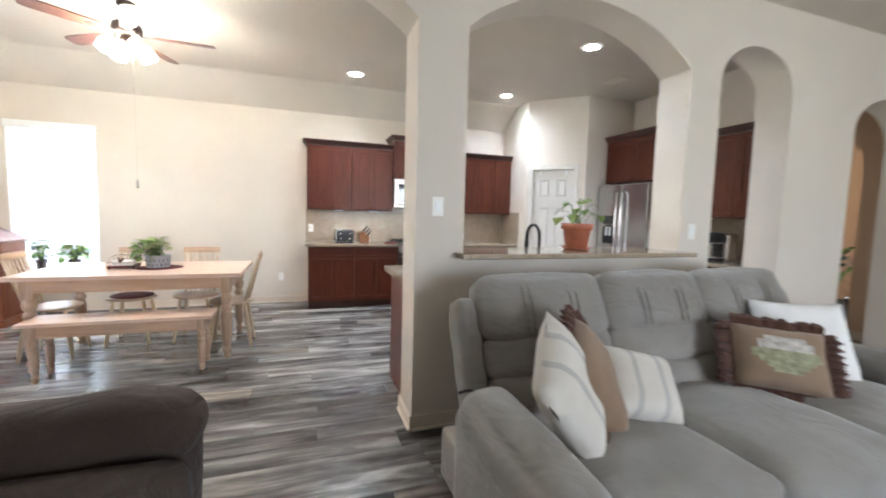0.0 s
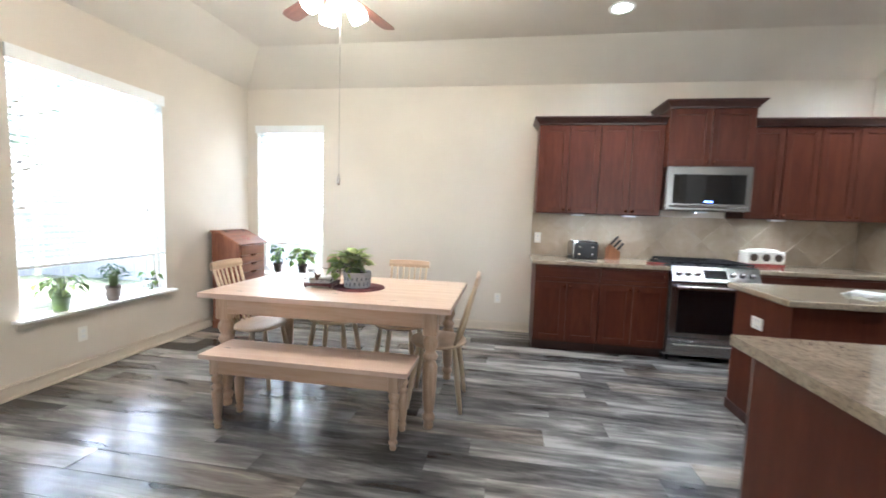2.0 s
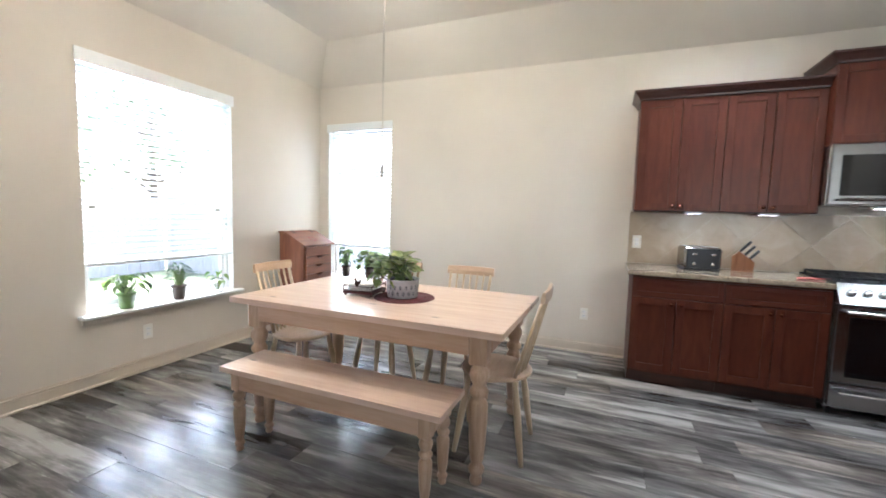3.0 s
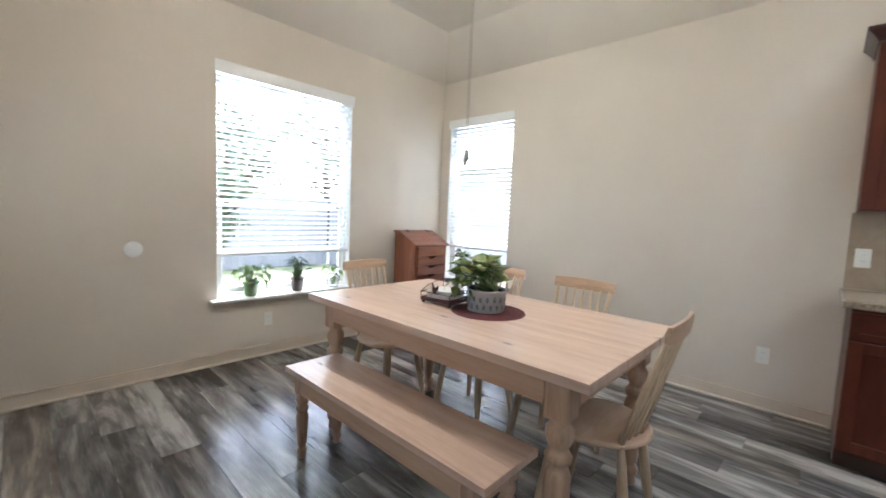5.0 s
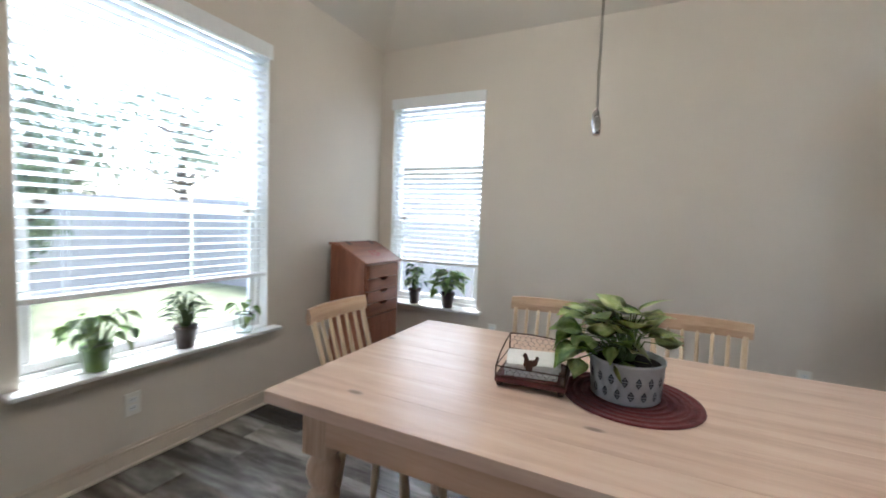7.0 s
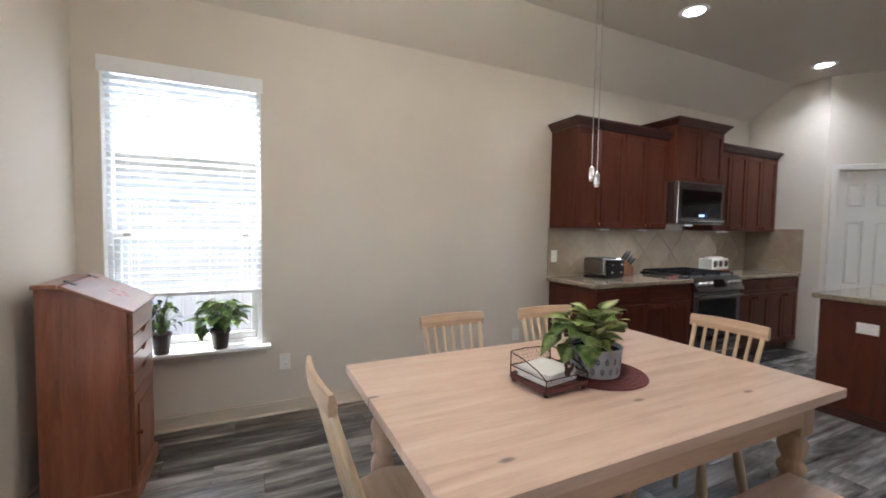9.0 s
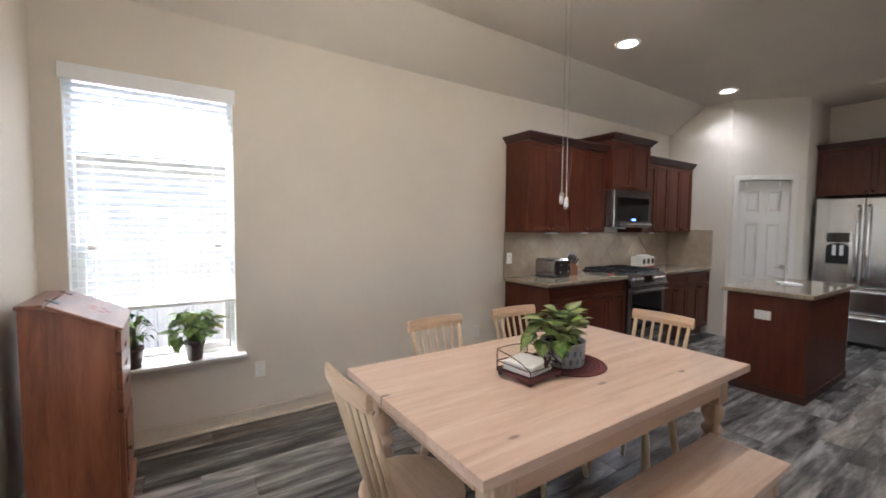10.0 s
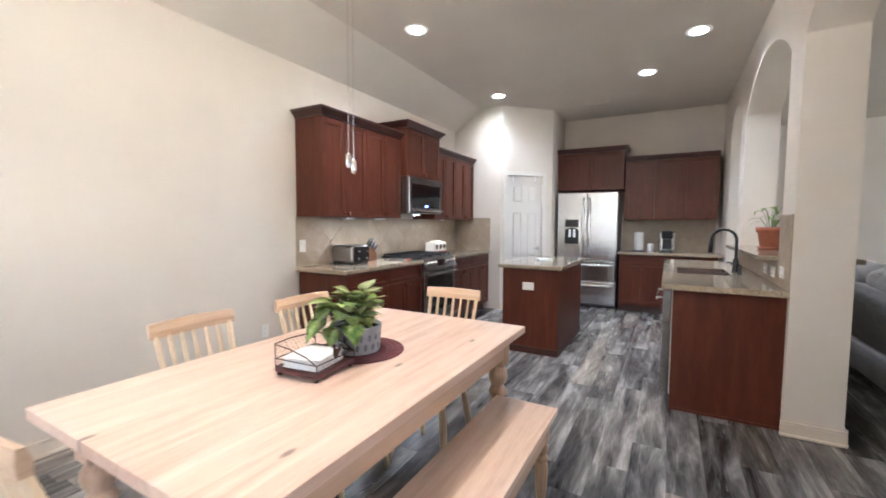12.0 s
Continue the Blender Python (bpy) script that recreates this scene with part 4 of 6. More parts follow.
def spindle_chair(m, label):
    """Faces +x; the back leans to -x."""
    ch = thing("dining_chair", m, label, "chair", "chairs round the table")
    bm = bmesh.new()
    n = 28
    prof = [(0.0, 0.432), (0.15, 0.430), (0.192, 0.436), (0.203, 0.446), (0.200, 0.456), (0.185, 0.461), (0.10, 0.455), (0.0, 0.453)]
    lathe(bm, prof, n)
    for v in bm.verts:
        v.co.y *= 1.0 + 0.06 * (v.co.x > 0)
        v.co.x *= 0.98
    part("seat", bm, M_BEECH_Y, ch, smooth=True)
    for x in (-1, 1):
        for y in (-1, 1):
            bm = bmesh.new()
            a, b = Vector((0.125 * x, 0.12 * y, 0.435)), Vector((0.185 * x, 0.175 * y, 0.0))
            pts = [a.lerp(b, t) for t in (0, 0.12, 0.35, 0.6, 0.85, 1)]
            tube(bm, pts, [0.013, 0.016, 0.020, 0.019, 0.015, 0.0125], 10)
            part("leg", bm, M_BEECH, ch, smooth=True)
    for k in range(7):
        u = (k - 3) / 3
        bm = bmesh.new()
        a = Vector((-0.155 + 0.03 * abs(u), 0.135 * u, 0.450))
        b = Vector((-0.268 + 0.012 * u * u, 0.155 * u, 0.880))
        outer = abs(k - 3) == 3
        r = (0.0115, 0.0125, 0.0105) if outer else (0.0080, 0.0098, 0.0072)
        tube(bm, [a, a.lerp(b, 0.4), b], list(r), 8)
        part("back_post" if outer else "spindle", bm, M_BEECH, ch, smooth=True)
    bm = bmesh.new()
    prev = None
    for i in range(13):
        u = -1 + 2 * i / 12
        c = Vector((-0.272 + 0.014 * u * u, 0.178 * u, 0.90))
        top = 0.934 - 0.004 * u * u
        ring = [bm.verts.new(p) for p in ((c.x + 0.011, c.y, 0.872), (c.x + 0.013, c.y, 0.90), (c.x + 0.003, c.y, top), (c.x - 0.010, c.y, top), (c.x - 0.013, c.y, 0.90), (c.x - 0.010, c.y, 0.872))]
        if prev:
            for k in range(6):
                bm.faces.new((prev[k], prev[(k + 1) % 6], ring[(k + 1) % 6], ring[k]))
        else:
            bm.faces.new(ring[::-1])
        prev = ring
    bm.faces.new(prev)
    bmesh.ops.recalc_face_normals(bm, faces=bm.faces[:])
    part("top_rail", bm, M_BEECH_Y, ch)
    return ch


CH = "varnished beech spindle-back chair "
chair = spindle_chair(pose(-1.985, 4.63, 0, 0, 0, 2), CH + "at the end of the table")
for m, where in ((pose(-0.553, 4.59, 0, 0, 0, 182), "at the end of the table"), (pose(-0.933, 4.94, 0, 0, 0, -91), "at the long side of the table"), (pose(-1.501, 4.95, 0, 0, 0, -88), "with a maroon seat pad")):
    c = copy_thing(chair, m)
    tagged(c, CH + where)
pad_at = pose(-1.501, 4.95, 0.458)
pad = thing("seat_pad", pad_at, "round maroon woven pad on a chair seat", "seat pad")
bm = bmesh.new()
lathe(bm, [(0.0, 0.0), (0.175, 0.002), (0.182, 0.008), (0.175, 0.014), (0.0, 0.013)], 24)
part("cover", bm, M_MAROON, pad, smooth=True)

# ---- on the table ----
mat_at = pose(-1.157, 4.598, TZ)
placemat = thing("placemat", mat_at, "round maroon braided placemat under the plant", "placemat")
bm = bmesh.new()
turns, pts = 8, []
for i in range(turns):
    r = 0.012 + 0.180 * (i + 0.5) / turns
    ring = [(r * math.cos(a * math.pi / 20), r * math.sin(a * math.pi / 20), 0.0035 + 0.0006 * math.sin(a * 6)) for a in range(40)]
    tube(bm, ring, 0.0075, 5, True)
for v in bm.verts:
    v.co.z = max(0.0004, v.co.z * 0.55)
part("braid", bm, M_MAROON, placemat, smooth=True)
bm = bmesh.new()
lathe(bm, [(0.0, 0.0003), (0.182, 0.0003), (0.182, 0.003), (0.0, 0.003)], 36)
part("base", bm, M_MAROON, placemat)


def leafy(parent, mes, n, rng, z0, spread, rise, height, stem_mat, shift=(0.0, 0.0), droop=(10, 60), size=(0.8, 1.2), lift=0.0):
    """Leaves on thin stems that arch out of a pot."""
    for i in range(n):
        a = 2 * math.pi * (i * 0.381966 + rng.uniform(-0.05, 0.05))
        k = (i + 0.5) / n
        reach = spread * (0.25 + 0.75 * math.sqrt(k)) * rng.uniform(0.75, 1.15)
        up = height * (1.0 - 0.75 * k ** 1.6) * rng.uniform(0.8, 1.15) + rise
        tip = Vector((reach * math.cos(a) + shift[0], reach * math.sin(a) + shift[1], z0 + up))
        base = Vector((0.18 * reach * math.cos(a), 0.18 * reach * math.sin(a), z0))
        bm = bmesh.new()
        mid = base.lerp(tip, 0.5) + Vector((0, 0, 0.22 * (up + reach)))
        mid.z = min(mid.z, tip.z + 0.02)
        tube(bm, [base, mid, tip], [0.0026, 0.0022, 0.0016], 5)
        st = part("stem", bm, stem_mat, parent)
        sc = rng.uniform(*size)
        m = Matrix.Translation(tip) @ pose(0, 0, 0, rng.uniform(-25, 25), rng.uniform(*droop) * (0.3 + 0.7 * k) - lift * (1 - 0.7 * k), math.degrees(a) + rng.uniform(-40, 40)) @ Matrix.Scale(sc, 4)
        part("leaf", rng.choice(mes), None, st, at=m)


def pot(parent, prof, material, soil_z, soil_r, name="pot"):
    bm = bmesh.new()
    lathe(bm, prof, 28)
    p = part(name, bm, material, parent, smooth=True)
    bm = bmesh.new()
    lathe(bm, [(0.0, soil_z + 0.004), (soil_r * 0.6, soil_z + 0.006), (soil_r, soil_z)][::-1], 20)
    part("soil", bm, M_SOIL, parent)
    return p


BIG = [leaf_mesh("leaf", 0.100, 0.098, 0.55, 0.12, M_LEAF), leaf_mesh("leaf", 0.090, 0.090, 0.75, 0.05, M_LEAF), leaf_mesh("leaf", 0.11, 0.092, 0.45, 0.18, M_LEAF)]
PALE = [leaf_mesh("leaf", 0.105, 0.105, 0.5, 0.12, M_LEAF_PALE), leaf_mesh("leaf", 0.092, 0.088, 0.45, 0.2, M_LEAF_PALE)]
SMALL_DARK = [leaf_mesh("leaf", 0.075, 0.024, 0.5, 0.2, M_LEAF_DARK), leaf_mesh("leaf", 0.06, 0.022, 0.8, 0.2, M_LEAF_DARK)]
SMALL_LIGHT = [leaf_mesh("leaf", 0.075, 0.048, 0.6, 0.2, M_LEAF_LIGHT), leaf_mesh("leaf", 0.062, 0.042, 0.9, 0.2, M_LEAF_LIGHT)]

tp = thing("potted_plant", pose(-1.172, 4.600, TZ + 0.006), "bushy variegated pothos in a grey patterned pot", "plant")
body = pot(tp, [(0.0, 0.0), (0.090, 0.0), (0.094, 0.005), (0.100, 0.104), (0.103, 0.107), (0.103, 0.113), (0.097, 0.113), (0.095, 0.096), (0.0, 0.094)], M_POTGREY, 0.096, 0.095)
for row, z in ((0, 0.030), (1, 0.068)):
    for k in range(18):
        a = 2 * math.pi * (k + 0.5 * row) / 18
        rr = 0.0945 + 0.0606 * (z - 0.005)
        for s in (-1, 1):
            bm = bmesh.new()
            w, hgt = 0.0085, 0.013
            poly = [(-w, s * 0.002), (w, s * 0.002), (0, s * (0.002 + hgt))]
            inner = [(-w * 0.45, s * 0.005), (w * 0.45, s * 0.005), (0, s * (hgt - 0.003))]
            oo = [bm.verts.new((0, p[0], p[1])) for p in poly]
            ii = [bm.verts.new((0, p[0], p[1])) for p in inner]
            for q in range(3):
                bm.faces.new((oo[q], oo[(q + 1) % 3], ii[(q + 1) % 3], ii[q]))
            bmesh.ops.solidify(bm, geom=bm.faces[:], thickness=0.0008)
            part("motif", bm, M_POTMARK, body, at=pose((rr + 0.0012) * math.cos(a), (rr + 0.0012) * math.sin(a), z, 0, 0, math.degrees(a)) @ pose(0, 0, 0, 0, 4, 0))
leafy(tp, BIG, 26, random.Random(11), 0.10, 0.092, 0.0, 0.125, M_STEM, size=(0.7, 1.15), droop=(-35, 65), shift=(-0.075, -0.01), lift=24)
leafy(tp, PALE, 24, random.Random(14), 0.10, 0.070, 0.01, 0.135, M_STEM, size=(0.7, 1.1), droop=(-50, 40), shift=(-0.005, -0.012), lift=34)
leafy(tp, BIG, 9, random.Random(17), 0.10, 0.105, -0.02, 0.07, M_STEM, size=(0.5, 0.8), droop=(20, 80), shift=(-0.06, -0.015))

tray = thing("napkin_holder", pose(-1.430, 4.575, TZ, 0, 0, 4), "wire napkin basket with a rooster cutout and maroon base", "napkin holder")
bm = bmesh.new()
bx(bm, -0.103, 0.103, -0.098, 0.098, 0.014, 0.030, 0.004, 2)
part("base", bm, plain_mat("maroon_painted_wood", (0.10, 0.022, 0.020), 0.4, 0, 0.2), tray)
for x in (-0.09, 0.09):
    for y in (-0.085, 0.085):
        bm = bmesh.new()
        lathe(bm, [(0.0, 0.0), (0.008, 0.002), (0.010, 0.008), (0.007, 0.015)], 10, pose(x, y, 0))
        part("foot", bm, M_WIRE, tray)
bm = bmesh.new()
for z in (0.032, 0.062):
    tube(bm, [(-0.10, -0.095, z), (0.10, -0.095, z), (0.10, 0.095, z), (-0.10, 0.095, z)], 0.0022, 6, True)
for x in (-0.1, 0.1):
    for y in (-0.095, 0.095):
        tube(bm, [(x, y, 0.03), (x, y, 0.115 if y > 0 else 0.062)], 0.0024, 6)
tube(bm, [(-0.10, 0.095, 0.115), (-0.03, 0.095, 0.118), (0.06, 0.095, 0.112), (0.10, 0.095, 0.085), (0.10, 0.095, 0.06)], 0.0024, 6)
for x in (-0.1, 0.1):
    tube(bm, [(x, 0.095, 0.112), (x, 0.03, 0.105), (x, -0.05, 0.085), (x, -0.095, 0.062)], 0.0022, 6)
frame_part = part("wire_frame", bm, M_WIRE, tray)
for side_y, zz in ((-0.095, 0.062), (0.095, 0.112)):
    bm = bmesh.new()
    z = 0.034
    row = 0
    while z < zz - 0.006:
        for i in range(11):
            x = -0.095 + 0.019 * i + (0.0095 if row % 2 else 0)
            if x > 0.09:
                continue
            tube(bm, [(x, side_y, z), (x + 0.0095, side_y, z + 0.006), (x + 0.019, side_y, z)], 0.0006, 3)
            tube(bm, [(x + 0.0095, side_y, z + 0.006), (x + 0.0095, side_y, z + 0.014)], 0.0006, 3)
        z += 0.014
        row += 1
    part("mesh_netting", bm, M_WIRE, tray)
bm = bmesh.new()
rooster = [(-0.012, 0.0), (0.012, 0.0), (0.010, 0.012), (0.028, 0.022), (0.036, 0.045), (0.026, 0.050), (0.016, 0.036), (-0.004, 0.034), (-0.014, 0.052), (-0.022, 0.056), (-0.030, 0.046), (-0.022, 0.036), (-0.026, 0.018)]
prism(bm, [(x * 0.72, z * 0.95 + 0.062) for x, z in rooster], 'y', -0.099, -0.096)
part("rooster_cutout", bm, M_WIRE, tray)
napkins = thing("napkins", pose(-1.435, 4.578, TZ + 0.030, 0, 0, 10), "folded white napkins lying in the basket", "napkins")
rg = random.Random(3)
for i in range(6):
    bm = bmesh.new()
    cushion(bm, -0.078, 0.078, -0.075, 0.075, 0.0005 + 0.007 * i, 0.007 * (i + 1), 0.0035, 0.001, 4, 0.0012, i)
    part("napkin", bm, M_PAPER, napkins, smooth=True, at=pose(rg.uniform(-0.004, 0.004), rg.uniform(-0.004, 0.004), 0, 0, 0, rg.uniform(-5, 5)))


# ---- slant-top cabinet in the corner ----
def slant_cabinet(m):
    """Front faces +x; width along y."""
    cb = thing("slant_top_cabinet", m, "red-stained pine slant-top cabinet with small drawers", "cabinet")
    d, w = 0.345, 0.455
    xb, xf = 0.0, d
    side = [(xb, 0.0), (xf - 0.02, 0.0), (xf - 0.02, 0.945), (0.085, 1.062), (xb, 1.066)]
    for y in (0.0, w - 0.02):
        bm = bmesh.new()
        prism(bm, side, 'y', y, y + 0.02)
        part("side_panel", bm, M_REDPINE, cb)
    bm = bmesh.new()
    bx(bm, xb, xb + 0.012, 0.02, w - 0.02, 0.0, 1.06)
    part("back_panel", bm, M_REDPINE, cb)
    bm = bmesh.new()
    bx(bm, -0.005, 0.085, -0.022, w + 0.022, 1.067, 1.085, 0.003)
    part("top_board", bm, M_REDPINE_X, cb)
    bm = bmesh.new()
    bx(bm, 0, 0.297, -0.022, w + 0.022, 0, 0.016, 0.003)
    ang = math.degrees(math.atan2(1.068 - 0.945, xf - 0.02 - 0.085))
    lid = part("slant_lid", bm, M_REDPINE_X, cb, at=pose(0.087, 0, 1.067, 0, ang, 0))
    for u in (0.07, 0.36):
        bm = bmesh.new()
        bx(bm, -0.02, 0.03, u, u + 0.035, 0.0165, 0.019)
        part("hinge", bm, M_BRONZE, lid)
    bm = bmesh.new()
    for k in range(5):
        a = k * 1.256
        lathe(bm, [(0.0, 0.0165), (0.016, 0.0167), (0.014, 0.0172), (0.0, 0.0174)], 8, pose(0.17 + 0.035 * math.cos(a), 0.23 + 0.045 * math.sin(a), 0))
    part("stencil", bm, M_PRINT_RED, lid)
    z = 0.925
    for k, h in enumerate((0.105, 0.095, 0.095, 0.095)):
        bm = bmesh.new()
        lo, hi = z - h + 0.006, z
        n = 10
        notch = [(w / 2 + 0.05 * math.cos(math.pi * i / n), hi - (0.024 * math.sin(math.pi * i / n) if k else 0)) for i in range(n + 1)]
        prism(bm, [(0.024, lo), (w - 0.024, lo), (w - 0.024, hi)] + notch + [(0.024, hi)], 'x', xf - 0.022, xf)
        part("drawer_front", bm, M_REDPINE_X, cb)
        bm = bmesh.new()
        bx(bm, 0.03, xf - 0.024, 0.026, w - 0.026, lo, lo + 0.012)
        part("drawer_box", bm, M_BLACK, cb)
        z -= h
    bm = bmesh.new()
    bx(bm, xf - 0.022, xf, 0.024, w - 0.024, 0.09, z - 0.004, 0.002)
    door = part("door", bm, M_REDPINE, cb)
    bm = bmesh.new()
    bx(bm, xf, xf + 0.008, 0.075, w - 0.075, 0.15, z - 0.065, 0.005)
    part("panel", bm, M_REDPINE, door)
    bm = bmesh.new()
    lathe(bm, [(0.0, 0.0), (0.008, 0.0), (0.007, 0.012), (0.013, 0.020), (0.0, 0.026)], 12, pose(xf, 0.06, 0.33, 0, 90))
    part("knob", bm, M_REDPINE, door, smooth=True)
    bm = bmesh.new()
    bx(bm, -0.004, xf + 0.012, -0.010, w + 0.010, 0.0, 0.085, 0.004)
    part("plinth", bm, M_REDPINE_X, cb)
    return cb


slant_cabinet(pose(-3.285, 5.752, 0))


# ---- plants on the sills ----
def sill_plant(m, label, pot_mat, mes, n, seed, r, h, spread, height, size=(0.8, 1.2), droop=(10, 60)):
    p = thing("potted_plant", m, label, "plant", "plants on the window sills")
    pot(p, [(0.0, 0.0), (r * 0.72, 0.0), (r * 0.76, 0.004), (r * 0.95, h * 0.80), (r * 1.06, h * 0.80), (r * 1.08, h), (r * 0.98, h), (r * 0.95, h * 0.9), (0.0, h * 0.88)], pot_mat, h * 0.9, r * 0.95)
    leafy(p, mes, n, random.Random(seed), h * 0.9, spread, 0.0, height, M_STEM, droop=droop, size=size)


SILL1, SILL2 = -3.395, 6.485
sill_plant(pose(SILL1 + 0.03, 4.288, 0.531), "trailing light-green plant in a green glazed pot", M_POTGREEN, SMALL_LIGHT, 30, 21, 0.060, 0.125, 0.14, 0.15)
sill_plant(pose(SILL1 + 0.03, 4.693, 0.531), "dark spiky plant in a brown pot", M_POTBROWN, SMALL_DARK, 60, 22, 0.056, 0.125, 0.085, 0.18, droop=(-45, 30))
sill_plant(pose(-2.948, SILL2, 0.531), "upright dark-green plant in a brown pot", M_POTBROWN, [leaf_mesh("leaf", 0.055, 0.034, 0.5, 0.2, M_LEAF_DARK), SMALL_LIGHT[1]], 44, 23, 0.054, 0.135, 0.085, 0.22)
sill_plant(pose(-2.618, SILL2, 0.531), "bushy variegated pothos in a brown pot", M_POTBROWN, [leaf_mesh("leaf", 0.095, 0.068, 0.6, 0.2, M_LEAF_LIGHT), BIG[0]], 60, 24, 0.058, 0.135, 0.115, 0.19, droop=(-40, 55))
vase = thing("glass_vase", pose(SILL1 + 0.03, 5.055, 0.531), "clear glass vase with rooting cuttings", "vase")
bm = bmesh.new()
lathe(bm, [(0.0, 0.0), (0.045, 0.0), (0.056, 0.03), (0.060, 0.075), (0.050, 0.11), (0.046, 0.125), (0.044, 0.125), (0.048, 0.11), (0.057, 0.075), (0.053, 0.03), (0.042, 0.004), (0.0, 0.004)], 24)
part("vessel", bm, M_VASE, vase, smooth=True)
leafy(vase, SMALL_LIGHT, 7, random.Random(31), 0.02, 0.085, 0.03, 0.15, M_STEM)


# ---- kitchen cabinets: front faces -y, width along x, y = 0 is the face ----
def shaker(name, parent, x0, x1, z0, z1, knob=None, pull=False, label=""):
    """A door or drawer front with a raised frame and a sunk panel."""
    bm = bmesh.new()
    fr = 0.057 if z1 - z0 > 0.25 else 0.036
    y0, y1 = -0.020, -0.001
    bx(bm, x0, x0 + fr, y0, y1, z0, z1, 0.0018)
    bx(bm, x1 - fr, x1, y0, y1, z0, z1, 0.0018)
    bx(bm, x0 + fr, x1 - fr, y0, y1, z0, z0 + fr, 0.0018)
    bx(bm, x0 + fr, x1 - fr, y0, y1, z1 - fr, z1, 0.0018)
    d = part(name, bm, M_CHERRY if z1 - z0 > 0.25 else M_CHERRY_X, parent)
    bm = bmesh.new()
    bx(bm, x0 + fr, x1 - fr, y0 + 0.010, y1, z0 + fr, z1 - fr)
    part("panel", bm, M_CHERRY if z1 - z0 > 0.25 else M_CHERRY_X, d)
    if knob:
        bm = bmesh.new()
        lathe(bm, [(0.0, 0.0), (0.007, 0.0), (0.006, 0.012), (0.014, 0.018), (0.015, 0.025), (0.0, 0.030)], 12, pose(knob[0], y0, knob[1], 90))
        part("knob", bm, M_KNOB, d, "round copper knob", smooth=True)
    return d


def base_unit(m, w, label, doors=2, drawers=None, depth=0.58, group="kitchen base cabinets"):
    c = thing("base_cabinet", m, label, "cabinet", group)
    bm = bmesh.new()
    bx(bm, 0.0005, w - 0.0005, 0.0, depth, 0.10, 0.872)
    part("body", bm, M_CHERRY, c)
    bm = bmesh.new()
    bx(bm, 0.0005, w - 0.0005, 0.065, depth, 0.0, 0.10)
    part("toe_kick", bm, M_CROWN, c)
    n = doors
    g = 0.003
    nd = drawers if drawers is not None else 1
    for i in range(nd):
        a, b = w * i / nd + g, w * (i + 1) / nd - g
        shaker("drawer_front", c, a, b, 0.715, 0.858, None)
    for i in range(n):
        a, b = w * i / n + g, w * (i + 1) / n - g
        kx = b - 0.028 if i % 2 == 0 and n > 1 else a + 0.028
        shaker("door", c, a, b, 0.118, 0.705, (kx, 0.668))
    return c


def crown(parent, x0, x1, depth, z, left=True, right=True, out=0.055, h=0.072):
    """Stepped and sloping moulding round the top of a unit."""
    prof = [(0.0, 0.0), (0.010, 0.0), (0.012, 0.012), (0.030, 0.034), (out - 0.008, h - 0.020), (out, h - 0.016), (out, h), (0.0, h)]
    bm = bmesh.new()
    rings = []
    for o, hh in prof:
        a = x0 - (o if left else 0)
        b = x1 + (o if right else 0)
        rings.append([bm.verts.new(p) for p in ((a, depth, z + hh), (a, -0.02 - o, z + hh), (b, -0.02 - o, z + hh), (b, depth, z + hh))])
    for p, q in zip(rings, rings[1:]):
        for i in range(3):
            bm.faces.new((p[i], p[i + 1], q[i + 1], q[i]))
    bm.faces.new(rings[-1])
    bm.faces.new(rings[0][::-1])
    bmesh.ops.recalc_face_normals(bm, faces=bm.faces[:])
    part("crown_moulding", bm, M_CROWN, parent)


def wall_unit(m, w, z0, z1, label, doors=2, depth=0.32, ends=(True, True), group="kitchen wall cabinets", low_knobs=True):
    c = thing("wall_cabinet", m, label, "cabinet", group)
    bm = bmesh.new()
    bx(bm, 0.0005, w - 0.0005, 0.0, depth, z0, z1)
    part("body", bm, M_CHERRY, c)
    g = 0.003
    for i in range(doors):
        a, b = w * i / doors + g, w * (i + 1) / doors - g
        kx = b - 0.028 if i % 2 == 0 and doors > 1 else a + 0.028
        shaker("door", c, a, b, z0 + 0.004, z1 - 0.006, (kx, z0 + 0.04) if low_knobs else None)
    crown(c, 0, w, depth - 0.002, z1, *ends)
    return c


def puck(parent_m, x, y, z):
    p = thing("cabinet_light", parent_m, "small lit light strip under a wall cabinet", "cabinet light", "lights under the wall cabinets")
    bm = bmesh.new()
    bx(bm, x - 0.06, x + 0.06, y - 0.03, y + 0.03, z - 0.006, z - 0.001)
    for a, b, c, d in ((-0.06, 0.06, -0.03, -0.026), (-0.06, 0.06, 0.026, 0.03), (-0.06, -0.056, -0.026, 0.026), (0.056, 0.06, -0.026, 0.026)):
        bx(bm, x + a, x + b, y + c, y + d, z - 0.018, z - 0.006)
    part("housing", bm, M_WHITE, p)
    bm = bmesh.new()
    bx(bm, x - 0.052, x + 0.052, y - 0.024, y + 0.024, z - 0.0095, z - 0.0070)
    part("lens", bm, M_STRIPGLOW, p)


